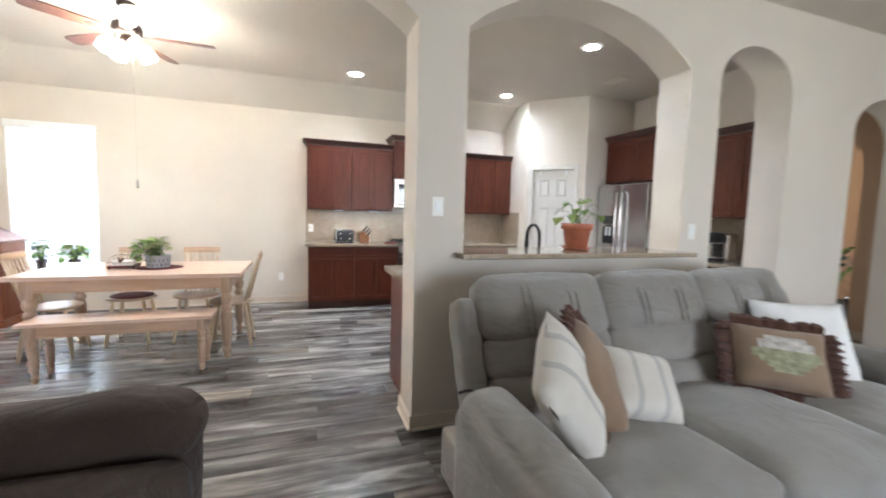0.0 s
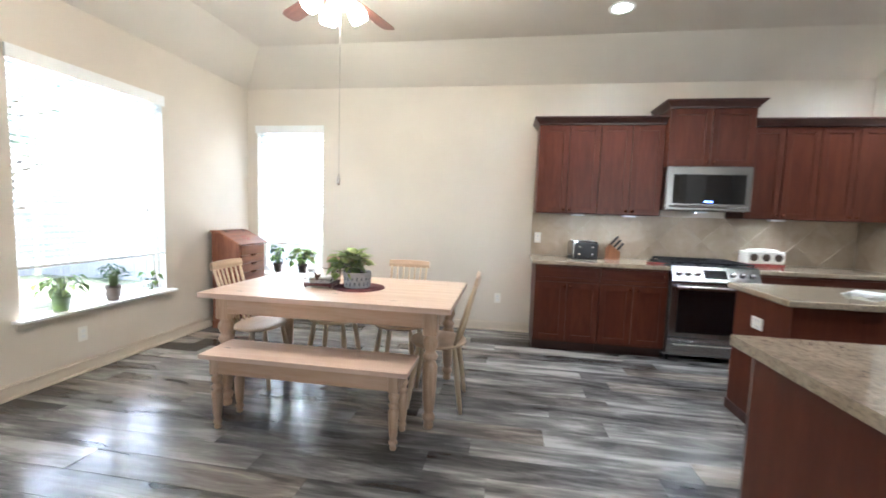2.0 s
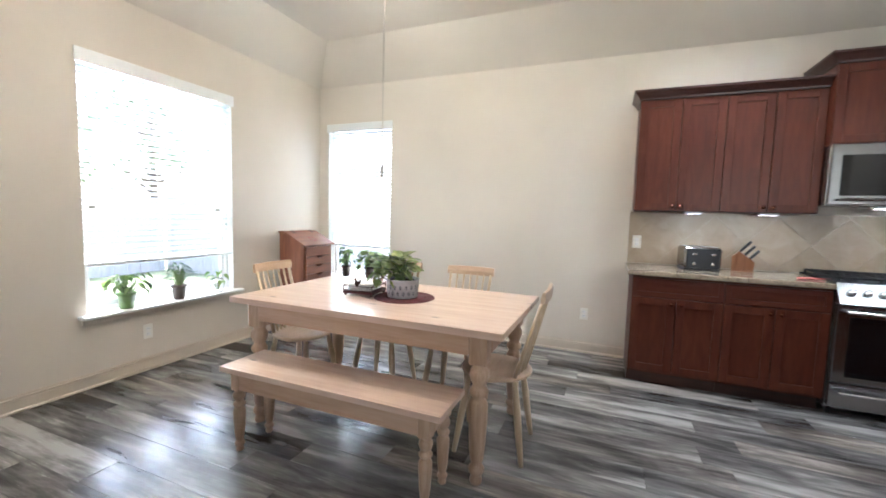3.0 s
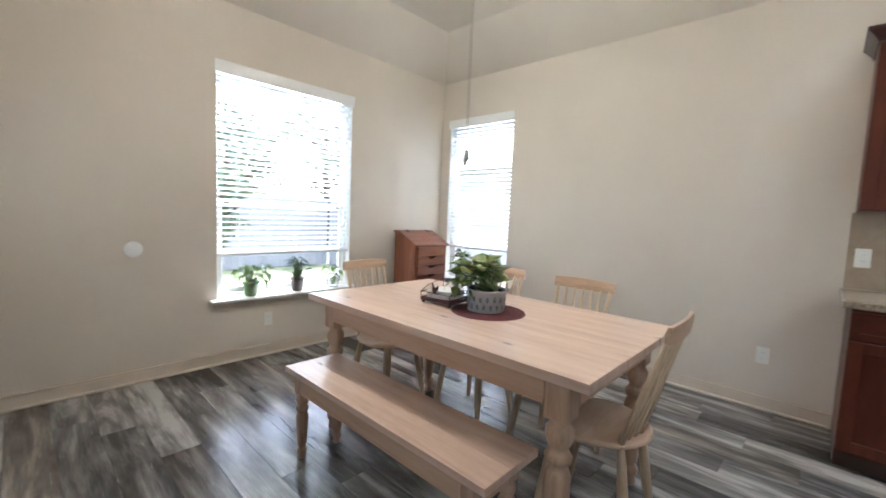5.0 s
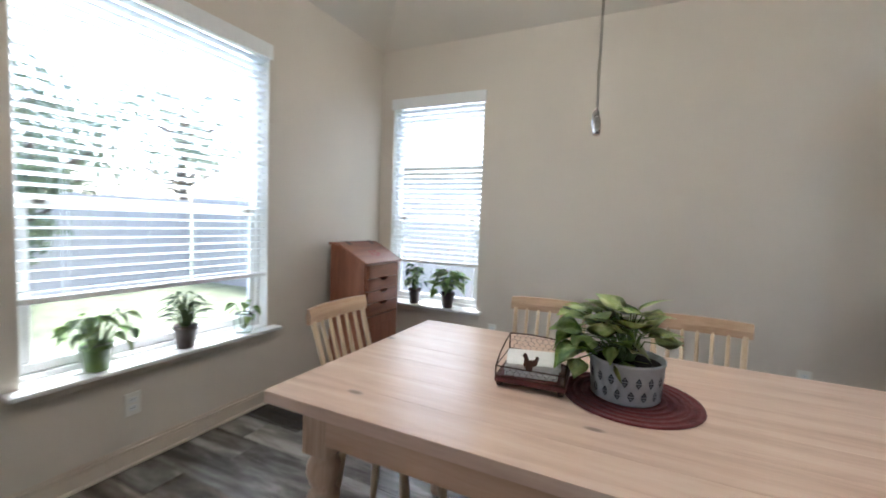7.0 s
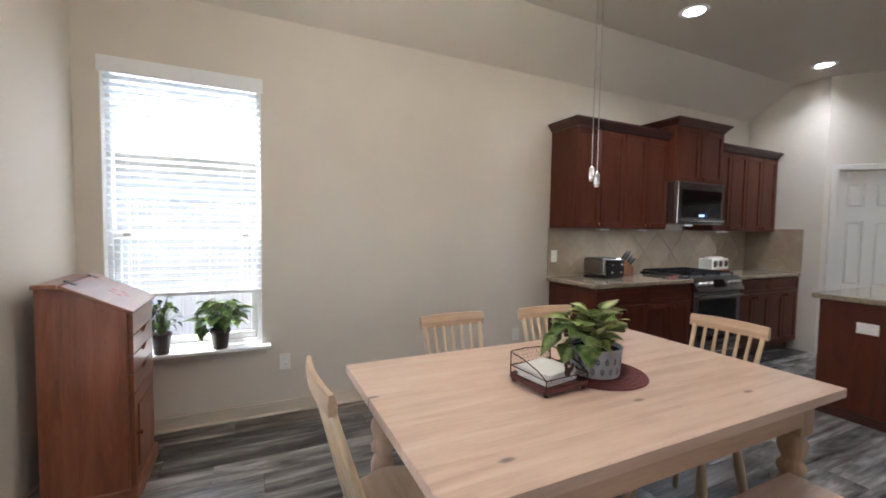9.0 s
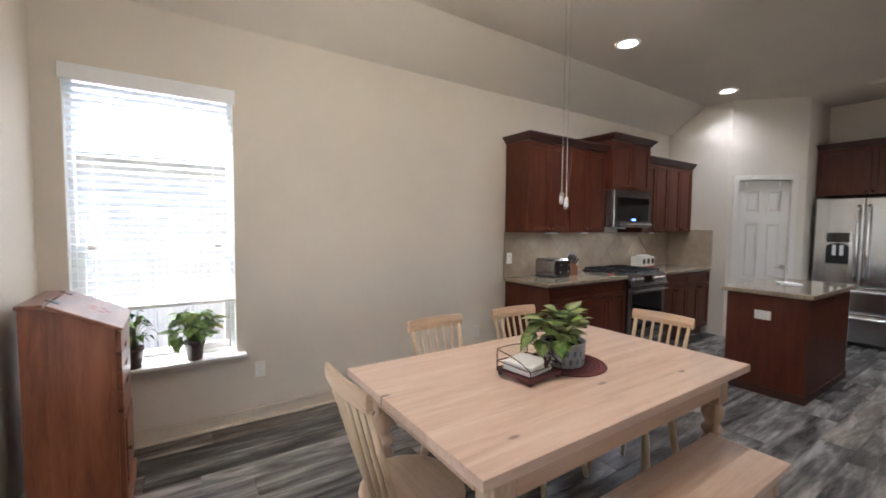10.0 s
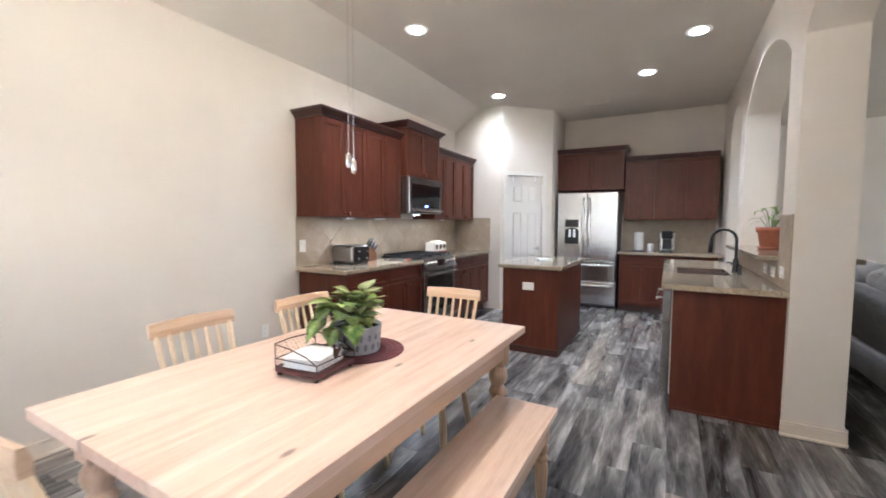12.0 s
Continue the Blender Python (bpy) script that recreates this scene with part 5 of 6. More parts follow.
# north run
YF, UF = 5.925, 6.195
base_unit(pose(0.19, YF, 0), 0.62, "dark cherry base cabinet with two doors and a drawer")
base_unit(pose(0.81, YF, 0), 0.62, "dark cherry base cabinet with two doors and a drawer")
base_unit(pose(2.20, YF, 0), 0.60, "dark cherry base cabinet beside the range")
base_unit(pose(2.80, YF, 0), 0.595, "dark cherry base cabinet in the corner")
wall_unit(pose(0.18, UF, 0), 0.61, 1.387, 2.29, "dark cherry wall cabinet with shaker doors", 2, ends=(True, False))
wall_unit(pose(0.79, UF, 0), 0.61, 1.387, 2.29, "dark cherry wall cabinet with shaker doors", 2, ends=(False, True))
wall_unit(pose(1.40, UF - 0.08, 0), 0.76, 1.875, 2.425, "raised dark cherry cabinet over the microwave", 2, 0.398)
wall_unit(pose(2.16, UF, 0), 0.61, 1.387, 2.265, "dark cherry wall cabinet with shaker doors", 2, ends=(False, False))
wall_unit(pose(2.77, UF, 0), 0.615, 1.387, 2.265, "dark cherry wall cabinet with shaker doors", 2, ends=(False, False))
for x in (0.62, 1.13, 2.5):
    puck(pose(0, 0, 0), x, 6.27, 1.387)


def counter(label, outline, name="countertop", z=0.915):
    """A stone slab with an eased front edge; outline is (x0, x1, y0, y1)."""
    bm = bmesh.new()
    x0, x1, y0, y1 = outline
    bx(bm, x0, x1, y0, y1, z - 0.040, z, 0.008, 3)
    return solo(name, bm, M_GRANITE, label, "countertop")


counter("polished speckled tan granite counter beside the range", (0.150, 1.432, 5.885, YN - 0.012))
counter("polished speckled tan granite counter in the corner", (2.198, 3.388, 5.885, YN - 0.012))


def diamond_tiles(m, w, z0, z1, label, side=0.315):
    """Square tiles set on their points, each cut to the field."""
    ws = thing("backsplash", m, label, "backsplash")
    bm = bmesh.new()
    bx(bm, 0, w, -0.006, -0.0005, z0, z1)
    part("grout", bm, M_GROUT, ws)
    dgn = side * math.sqrt(2)
    k = 0
    rows = int((z1 - z0) / (dgn / 2)) + 3
    for r in range(-1, rows):
        for cidx in range(-1, int(w / dgn) + 2):
            cx = cidx * dgn + (dgn / 2 if r % 2 else 0)
            cz = z0 + r * dgn / 2
            h = dgn / 2 - 0.0028
            poly = [(cx - h, cz), (cx, cz - h), (cx + h, cz), (cx, cz + h)]
            for axis, lim, sgn in ((0, 0.001, 1), (0, w - 0.001, -1), (1, z0 + 0.001, 1), (1, z1 - 0.001, -1)):
                out = []
                for i in range(len(poly)):
                    p, q = poly[i], poly[(i + 1) % len(poly)]
                    ip, iq = (p[axis] - lim) * sgn >= 0, (q[axis] - lim) * sgn >= 0
                    if ip:
                        out.append(p)
                    if ip != iq:
                        t = (lim - p[axis]) / (q[axis] - p[axis])
                        out.append((p[0] + t * (q[0] - p[0]), p[1] + t * (q[1] - p[1])))
                poly = out
                if len(poly) < 3:
                    break
            if len(poly) < 3:
                continue
            area = abs(sum(poly[i][0] * poly[(i + 1) % len(poly)][1] - poly[(i + 1) % len(poly)][0] * poly[i][1] for i in range(len(poly)))) / 2
            if area < 4e-4:
                continue
            bm = bmesh.new()
            prism(bm, poly, 'y', -0.0095, -0.006)
            part("tile", bm, M_TILE, ws)
    return ws


diamond_tiles(pose(0.165, YN, 0), 3.225, 0.916, 1.386, "tan travertine tiles set as diamonds behind the counter")
diamond_tiles(pose(3.40, YN - 0.012, 0, 0, 0, -90), 0.615, 0.916, 1.42, "tan travertine tiles on the short side wall")
plate(pose(0.235, YN - 0.0097, 1.11), "wall_outlet", "ivory outlet in the tiled backsplash")


# range
def gas_range(m):
    rg = thing("gas_range", m, "stainless steel gas range with a black glass oven door", "range")
    bm = bmesh.new()
    bx(bm, 0.0, 0.756, 0.02, 0.60, 0.06, 0.915)
    part("body", bm, M_STEEL, rg)
    for x in (0.03, 0.70):
        for y in (0.06, 0.54):
            bm = bmesh.new()
            bx(bm, x, x + 0.03, y, y + 0.03, 0.0, 0.06)
            part("foot", bm, M_BLACK, rg)
    bm = bmesh.new()
    bx(bm, 0.004, 0.752, -0.018, 0.02, 0.245, 0.775, 0.006, 2)
    od = part("oven_door", bm, M_STEEL_X_DIM, rg)
    bm = bmesh.new()
    bx(bm, 0.075, 0.681, -0.022, -0.018, 0.29, 0.70, 0.003)
    part("window", bm, M_BLACKGLASS, od)
    for z, par in ((0.738, od), (0.185, None)):
        bm = bmesh.new()
        tube(bm, [(0.04, -0.062, z), (0.716, -0.062, z)], 0.011, 12)
        for x in (0.07, 0.686):
            tube(bm, [(x, -0.062, z), (x, -0.018, z)], 0.008, 8)
        part("handle", bm, M_CHROME, par or rg)
    bm = bmesh.new()
    bx(bm, 0.004, 0.752, -0.018, 0.02, 0.075, 0.235, 0.006, 2)
    part("drawer", bm, M_STEEL_X_DIM, rg)
    bm = bmesh.new()
    prism(bm, [(-0.055, 0.79), (0.02, 0.785), (0.09, 0.925), (0.02, 0.925)], 'x', 0.0, 0.756)
    panel = part("control_panel", bm, M_STEEL_X_DIM, rg)
    tilt = math.degrees(math.atan2(0.075, 0.135))
    for x in (0.07, 0.15, 0.23, 0.53, 0.61, 0.69):
        bm = bmesh.new()
        lathe(bm, [(0.024, 0.0), (0.024, 0.006), (0.019, 0.012), (0.017, 0.034), (0.0, 0.036)], 16)
        part("knob", bm, M_CHROME, panel, smooth=True, at=pose(x, -0.016, 0.860, 90 - tilt))
    bm = bmesh.new()
    bx(bm, -0.095, 0.095, -0.040, 0.040, 0.0, 0.004, 0.001)
    part("display", bm, M_BLACKGLASS, panel, at=pose(0.38, -0.018, 0.858, 90 - tilt))
    bm = bmesh.new()
    bx(bm, -0.002, 0.758, 0.022, 0.60, 0.915, 0.926, 0.003)
    part("cooktop", bm, M_IRON, rg)
    for k in range(3):
        x0 = 0.02 + 0.242 * k
        bm = bmesh.new()
        for y in (0.06, 0.32, 0.57):
            bx(bm, x0, x0 + 0.232, y - 0.006, y + 0.006, 0.945, 0.958)
        for i in range(5):
            x = x0 + 0.006 + 0.055 * i
            bx(bm, x - 0.005, x + 0.005, 0.066, 0.564, 0.945, 0.957)
        for x in (x0 + 0.006, x0 + 0.226):
            for y in (0.06, 0.57):
                bx(bm, x - 0.006, x + 0.006, y - 0.006, y + 0.006, 0.926, 0.945)
        part("grate", bm, M_IRON, rg)
    for x, y in ((0.14, 0.19), (0.14, 0.44), (0.38, 0.31), (0.62, 0.19), (0.62, 0.44)):
        bm = bmesh.new()
        lathe(bm, [(0.045, 0.926), (0.045, 0.934), (0.032, 0.940), (0.0, 0.941)], 16, pose(x, y, 0))
        part("burner", bm, M_BLACK, rg)


gas_range(pose(1.438, 5.895, 0))

mw = thing("microwave", pose(1.402, 6.09, 0), "stainless over-range microwave with a blue clock", "microwave")
bm = bmesh.new()
bx(bm, 0.0, 0.756, 0.0, 0.41, 1.448, 1.873, 0.004)
part("body", bm, M_STEEL_X_DIM, mw)
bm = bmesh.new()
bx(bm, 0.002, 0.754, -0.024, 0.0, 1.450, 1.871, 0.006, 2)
dr = part("door", bm, M_STEEL_X_DIM, mw)
bm = bmesh.new()
bx(bm, 0.060, 0.700, -0.028, -0.024, 1.515, 1.795, 0.003)
part("window", bm, M_BLACKGLASS, dr)
bm = bmesh.new()
tube(bm, [(0.05, -0.058, 1.487), (0.71, -0.058, 1.487)], 0.010, 10)
for x in (0.08, 0.68):
    tube(bm, [(x, -0.058, 1.487), (x, -0.022, 1.487)], 0.008, 8)
part("handle", bm, M_CHROME, dr)
bm = bmesh.new()
for i in range(4):
    bx(bm, 0.345 + 0.018 * i + (0.006 if i > 1 else 0), 0.356 + 0.018 * i + (0.006 if i > 1 else 0), -0.0292, -0.028, 1.528, 1.546)
part("clock_display", bm, M_CLOCK, dr, "blue lit clock digits")
puck(pose(0, 0, 0), 1.78, 6.22, 1.447)

# small things on the counter
to = thing("toaster", pose(0.70, 6.30, 0.915, 0, 0, 3), "stainless toaster with a black front panel", "toaster")
bm = bmesh.new()
bx(bm, -0.135, 0.135, -0.115, 0.155, 0.012, 0.188, 0.03, 4)
part("shell", bm, M_STEEL_X_DIM, to, smooth=False)
bm = bmesh.new()
bx(bm, -0.118, 0.118, -0.132, -0.112, 0.018, 0.176, 0.008, 3)
front = part("control_panel", bm, M_BLACK, to, "black plastic front panel")
bm = bmesh.new()
bx(bm, -0.128, 0.128, -0.11, 0.148, 0.0, 0.014, 0.004)
part("base", bm, M_BLACK, to)
for x in (-0.065, 0.065):
    bm = bmesh.new()
    bx(bm, x - 0.045, x - 0.018, -0.085, 0.125, 0.1882, 0.1892)
    bx(bm, x + 0.018, x + 0.045, -0.085, 0.125, 0.1882, 0.1892)
    part("slot", bm, M_BLACK, to)
    bm = bmesh.new()
    bx(bm, x - 0.016, x + 0.016, -0.152, -0.132, 0.125, 0.138, 0.003)
    part("lever", bm, M_CHROME, front)
    bm = bmesh.new()
    lathe(bm, [(0.0, 0.0), (0.014, 0.0), (0.012, 0.010), (0.0, 0.012)], 14, pose(x, -0.132, 0.055, 90))
    part("dial", bm, M_CHROME, front, smooth=True)

kb = thing("knife_block", pose(1.015, 6.34, 0.915, 0, 0, -15), "reddish wooden knife block with black-handled knives", "knife block")
bm = bmesh.new()
prism(bm, [(-0.075, 0.0), (0.070, 0.0), (0.075, 0.085), (-0.030, 0.165), (-0.075, 0.120)], 'y', -0.045, 0.045)
part("block", bm, M_BLOCK, kb)
for i in range(3):
    for j in range(2):
        bm = bmesh.new()
        a = Vector((0.045 - 0.035 * i, -0.022 + 0.044 * j, 0.108 + 0.026 * i))
        d = Vector((0.62, 0, 0.78))
        tube(bm, [a - d * 0.02, a + d * 0.03, a + d * (0.085 + 0.012 * i)], [0.008, 0.0105, 0.010], 8)
        part("knife_handle", bm, M_BLACK, kb, smooth=True)

bread = thing("canister_box", pose(2.42, 6.30, 0.915, 0, 0, 4), "white printed tin box with dark round motifs", "tin box")
bm = bmesh.new()
bx(bm, -0.175, 0.175, -0.075, 0.075, 0.03, 0.155, 0.012, 2)
part("box", bm, M_PLATE, bread)
bm = bmesh.new()
bx(bm, -0.178, 0.178, -0.078, 0.078, 0.0, 0.032, 0.004)
part("base", bm, M_PRINT_RED, bread)
bm = bmesh.new()
lathe(bm, [(0.0, 0.0), (0.10, 0.0), (0.085, 0.018), (0.0, 0.026)], 20, pose(0, 0, 0.155) @ Matrix.Diagonal((1.6, 0.68, 1, 1)))
part("lid", bm, M_PLATE, bread, smooth=True)
for x in (-0.115, 0.0, 0.115):
    bm = bmesh.new()
    lathe(bm, [(0.0, 0.003), (0.036, 0.003), (0.038, 0.0)][::-1], 18, pose(x, -0.075, 0.095, 90))
    part("motif", bm, M_POTBROWN, bread)
tg = thing("serving_tongs", pose(1.36, 6.05, 0.9155, 0, 0, 15), "red-handled kitchen tongs lying on the counter", "tongs")
bm = bmesh.new()
tube(bm, [(-0.10, 0.0, 0.008), (0.02, 0.012, 0.010), (0.12, 0.006, 0.008)], [0.007, 0.008, 0.004], 8)
tube(bm, [(-0.10, 0.0, 0.008), (0.02, -0.016, 0.010), (0.12, -0.012, 0.008)], [0.007, 0.008, 0.004], 8)
part("arms", bm, M_PRINT_RED, tg, smooth=True)

# ---- island ----
isl = thing("kitchen_island", pose(0, 0, 0), "dark cherry kitchen island with a granite top", "island")
bm = bmesh.new()
bx(bm, 1.535, 2.72, 4.385, 4.965, 0.0, 0.875)
ibody = part("body", bm, M_CHERRY, isl)
bm = bmesh.new()
for x0, x1, y0, y1 in ((1.527, 1.535, 4.377, 4.973), (2.72, 2.728, 4.377, 4.973), (1.535, 2.72, 4.377, 4.385), (1.535, 2.72, 4.965, 4.973)):
    bx(bm, x0, x1, y0, y1, 0.0, 0.07)
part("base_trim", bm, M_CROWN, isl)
bm = bmesh.new()
bx(bm, 1.49, 2.765, 4.345, 5.005, 0.875, 0.915, 0.008, 3)
part("top", bm, M_GRANITE, isl, "polished speckled tan granite top")
plate(pose(1.535, 4.69, 0.695, 0, 0, -90), "wall_outlet", "ivory double outlet in the island's end panel", 0.118, 0.078)
pap = thing("paper_stack", pose(2.12, 4.68, 0.915, 0, 0, 20), "small stack of white papers on the island", "papers")
for i in range(4):
    bm = bmesh.new()
    bx(bm, -0.10 + 0.004 * i, 0.10 + 0.003 * i, -0.07, 0.07, 0.0005 + 0.005 * i, 0.0045 + 0.005 * i, 0.001)
    part("sheet", bm, M_PAPER, pap, at=pose(0, 0, 0, 0, 0, 7 * i))

# ---- fridge and east run ----
fr = thing("refrigerator", pose(4.245, 5.055, 0, 0, 0, -90), "stainless french-door refrigerator with two drawers", "refrigerator")
W = 0.91
bm = bmesh.new()
bx(bm, 0.0, W, 0.075, 0.60, 0.03, 1.815, 0.006)
part("body", bm, plain_mat("grey_fridge_side", (0.17, 0.17, 0.175), 0.4, 0.6, 0.05), fr)
bm = bmesh.new()
bx(bm, 0.02, W - 0.02, 0.09, 0.55, 0.0, 0.03)
part("plinth", bm, M_BLACK, fr)
for a, b, kx in ((0.002, W / 2 - 0.002, W / 2 - 0.045), (W / 2 + 0.002, W - 0.002, W / 2 + 0.045)):
    bm = bmesh.new()
    bx(bm, a, b, 0.0, 0.07, 0.755, 1.835, 0.012, 3)
    d = part("door", bm, M_STEEL, fr)
    bm = bmesh.new()
    tube(bm, [(kx, -0.005, 0.83), (kx, -0.05, 0.87), (kx, -0.058, 1.15), (kx, -0.058, 1.45), (kx, -0.05, 1.70), (kx, -0.005, 1.74)], 0.017, 12)
    part("handle", bm, M_CHROME, d, smooth=True)
    if a < 0.1:
        bm = bmesh.new()
        bx(bm, 0.115, 0.355, -0.006, 0.0, 1.00, 1.42, 0.004)
        disp = part("dispenser", bm, M_STEEL, d, "steel-framed water and ice dispenser")
        bm = bmesh.new()
        prism(bm, [(0.128, 1.015), (0.342, 1.015), (0.342, 1.22)] + [(0.235 + 0.107 * math.cos(math.pi * k / 10), 1.22 + 0.055 * math.sin(math.pi * k / 10)) for k in range(1, 10)] + [(0.128, 1.22)], 'y', -0.009, -0.006)
        part("recess", bm, M_BLACK, disp)
        bm = bmesh.new()
        bx(bm, 0.130, 0.340, -0.009, -0.006, 1.285, 1.405, 0.002)
        part("screen", bm, M_BLACKGLASS, disp)
        for u in (0.205, 0.275):
            bm = bmesh.new()
            bx(bm, u - 0.018, u + 0.018, -0.020, -0.009, 1.12, 1.25, 0.004)
            part("paddle", bm, M_SASH, disp)
for z0, z1 in ((0.43, 0.748), (0.06, 0.423)):
    bm = bmesh.new()
    bx(bm, 0.002, W - 0.002, 0.0, 0.07, z0, z1, 0.012, 3)
    d = part("drawer", bm, M_STEEL, fr)
    bm = bmesh.new()
    z = z1 - 0.06
    tube(bm, [(0.06, -0.01, z), (0.09, -0.05, z), (W / 2, -0.058, z), (W - 0.09, -0.05, z), (W - 0.06, -0.01, z)], 0.018, 12)
    part("handle", bm, M_CHROME, d, smooth=True)

wall_unit(pose(4.40, 5.095, 0, 0, 0, -90), 1.01, 1.875, 2.47, "dark cherry cabinet over the refrigerator", 2, 0.445, (False, True))
wall_unit(pose(4.53, 4.078, 0, 0, 0, -90), 0.42, 1.40, 2.31, "dark cherry wall cabinet with a single door", 1, ends=(False, False))
wall_unit(pose(4.53, 3.657, 0, 0, 0, -90), 0.816, 1.40, 2.31, "dark cherry wall cabinet with two doors", 2, ends=(False, False))
base_unit(pose(4.235, 4.10, 0, 0, 0, -90), 0.62, "dark cherry base cabinet with doors and a drawer", 2, 1, 0.60)
base_unit(pose(4.235, 3.479, 0, 0, 0, -90), 0.64, "dark cherry base cabinet with doors and a drawer", 2, 1, 0.60)
counter("polished speckled tan granite counter beside the refrigerator", (4.195, XE - 0.012, YS + 0.001, 4.125))
diamond_tiles(pose(XE, 4.125, 0, 0, 0, -90), 1.288, 0.916, 1.399, "tan travertine tiles set as diamonds behind the counter")

pt = thing("paper_towel_roll", pose(4.60, 3.86, 0.915), "white paper towel roll on a dark stand", "paper towel")
bm = bmesh.new()
lathe(bm, [(0.0, 0.0), (0.085, 0.0), (0.085, 0.012), (0.0, 0.014)], 24)
part("stand", bm, M_BLACK, pt)
bm = bmesh.new()
lathe(bm, [(0.02, 0.016), (0.066, 0.016), (0.067, 0.02), (0.067, 0.29), (0.066, 0.294), (0.02, 0.294)], 28)
part("roll", bm, M_PAPER, pt, smooth=False)
bm = bmesh.new()
tube(bm, [(0, 0, 0.29), (0, 0, 0.325)], 0.007, 8)
part("spindle", bm, M_NICKEL, pt)
cof = thing("coffee_maker", pose(4.60, 3.47, 0.915, 0, 0, -90), "black and grey single-cup coffee maker", "coffee maker")
bm = bmesh.new()
bx(bm, -0.115, 0.115, 0.02, 0.19, 0.0, 0.31, 0.03, 4)
part("body", bm, M_STEEL, cof)
bm = bmesh.new()
bx(bm, -0.075, 0.075, -0.10, 0.03, 0.20, 0.325, 0.03, 4)
part("brew_head", bm, M_BLACK, cof)
bm = bmesh.new()
bx(bm, -0.075, 0.075, -0.10, 0.03, 0.0, 0.03, 0.008, 2)
part("drip_tray", bm, M_BLACK, cof)
bm = bmesh.new()
bx(bm, -0.06, 0.06, 0.012, 0.02, 0.04, 0.19)
part("back_plate", bm, M_BLACK, cof)
cup = thing("white_canister", pose(4.60, 3.69, 0.915), "small white ceramic canister", "canister")
bm = bmesh.new()
lathe(bm, [(0.0, 0.0), (0.042, 0.0), (0.045, 0.01), (0.045, 0.105), (0.040, 0.118), (0.0, 0.122)], 20)
part("jar", bm, M_WHITE, cup, smooth=True)

# ---- peninsula with the sink ----
dw = thing("dishwasher", pose(1.435, 3.447, 0, 0, 0, 180), "stainless steel dishwasher under the peninsula counter", "dishwasher")
bm = bmesh.new()
bx(bm, 0.002, 0.598, 0.031, 0.56, 0.10, 0.872)
part("body", bm, M_SASH, dw)
bm = bmesh.new()
bx(bm, 0.004, 0.596, -0.028, 0.030, 0.11, 0.865, 0.006, 2)
dd = part("door", bm, M_STEEL_X_DIM, dw)
bm = bmesh.new()
tube(bm, [(0.06, -0.065, 0.79), (0.54, -0.065, 0.79)], 0.010, 10)
for x in (0.09, 0.51):
    tube(bm, [(x, -0.065, 0.79), (x, -0.026, 0.79)], 0.008, 8)
part("handle", bm, M_CHROME, dd)
bm = bmesh.new()
bx(bm, 0.0, 0.6, 0.065, 0.56, 0.0, 0.10)
part("toe_kick", bm, M_BLACK, dw)
base_unit(pose(2.295, 3.447, 0, 0, 0, 180), 0.858, "dark cherry sink cabinet with two doors", 2, 2, 0.60, "peninsula cabinets")
base_unit(pose(3.10, 3.447, 0, 0, 0, 180), 0.80, "dark cherry base cabinet with two doors", 2, 1, 0.60, "peninsula cabinets")
endp = thing("end_panel", pose(0, 0, 0), "dark cherry panel closing the peninsula's end", "panel")
bm = bmesh.new()
bx(bm, 0.812, 0.834, YS + 0.001, 3.412, 0.0, 0.874, 0.002)
part("board", bm, M_CHERRY, endp)
bm = bmesh.new()
bx(bm, 0.804, 0.812, YS + 0.001, 3.412, 0.0, 0.02, 0.002)
part("shoe_moulding", bm, M_CHERRY_X, endp)
# counter with a cut-out for the sink
SX0, SX1, SY0, SY1 = 1.53, 2.20, 2.985, 3.375
bm = bmesh.new()
for x0, x1, y0, y1 in ((0.765, SX0, YS + 0.001, 3.485), (SX1, 3.125, YS + 0.001, 3.485), (SX0, SX1, YS + 0.001, SY0), (SX0, SX1, SY1, 3.485)):
    bx(bm, x0, x1, y0, y1, 0.875, 0.915)
bmesh.ops.remove_doubles(bm, verts=bm.verts[:], dist=0.0004)
solo("countertop", bm, M_GRANITE, "polished speckled tan granite peninsula counter round the sink", "countertop")
sk = thing("kitchen_sink", pose(0, 0, 0), "stainless steel double-bowl sink set in granite", "sink")
for x0, x1 in ((SX0, (SX0 + SX1) / 2 - 0.012), ((SX0 + SX1) / 2 + 0.012, SX1)):
    bm = bmesh.new()
    t = 0.006
    bx(bm, x0, x1, SY0, SY1, 0.70, 0.706)
    bx(bm, x0, x0 + t, SY0, SY1, 0.706, 0.905)
    bx(bm, x1 - t, x1, SY0, SY1, 0.706, 0.905)
    bx(bm, x0 + t, x1 - t, SY0, SY0 + t, 0.706, 0.905)
    bx(bm, x0 + t, x1 - t, SY1 - t, SY1, 0.706, 0.905)
    part("bowl", bm, M_STEEL_X_DIM, sk)
bm = bmesh.new()
bx(bm, (SX0 + SX1) / 2 - 0.012, (SX0 + SX1) / 2 + 0.012, SY0, SY1, 0.86, 0.900)
part("divider", bm, M_STEEL_X_DIM, sk)

fa = thing("kitchen_faucet", pose(1.90, 2.925, 0.915, 0, 0, 90), "black gooseneck kitchen faucet with a side lever", "faucet")
bm = bmesh.new()
lathe(bm, [(0.0, 0.0), (0.030, 0.0), (0.030, 0.008), (0.024, 0.014), (0.022, 0.10), (0.017, 0.12), (0.0, 0.122)], 18)
part("base", bm, M_BLACK, fa, smooth=True)
bm = bmesh.new()
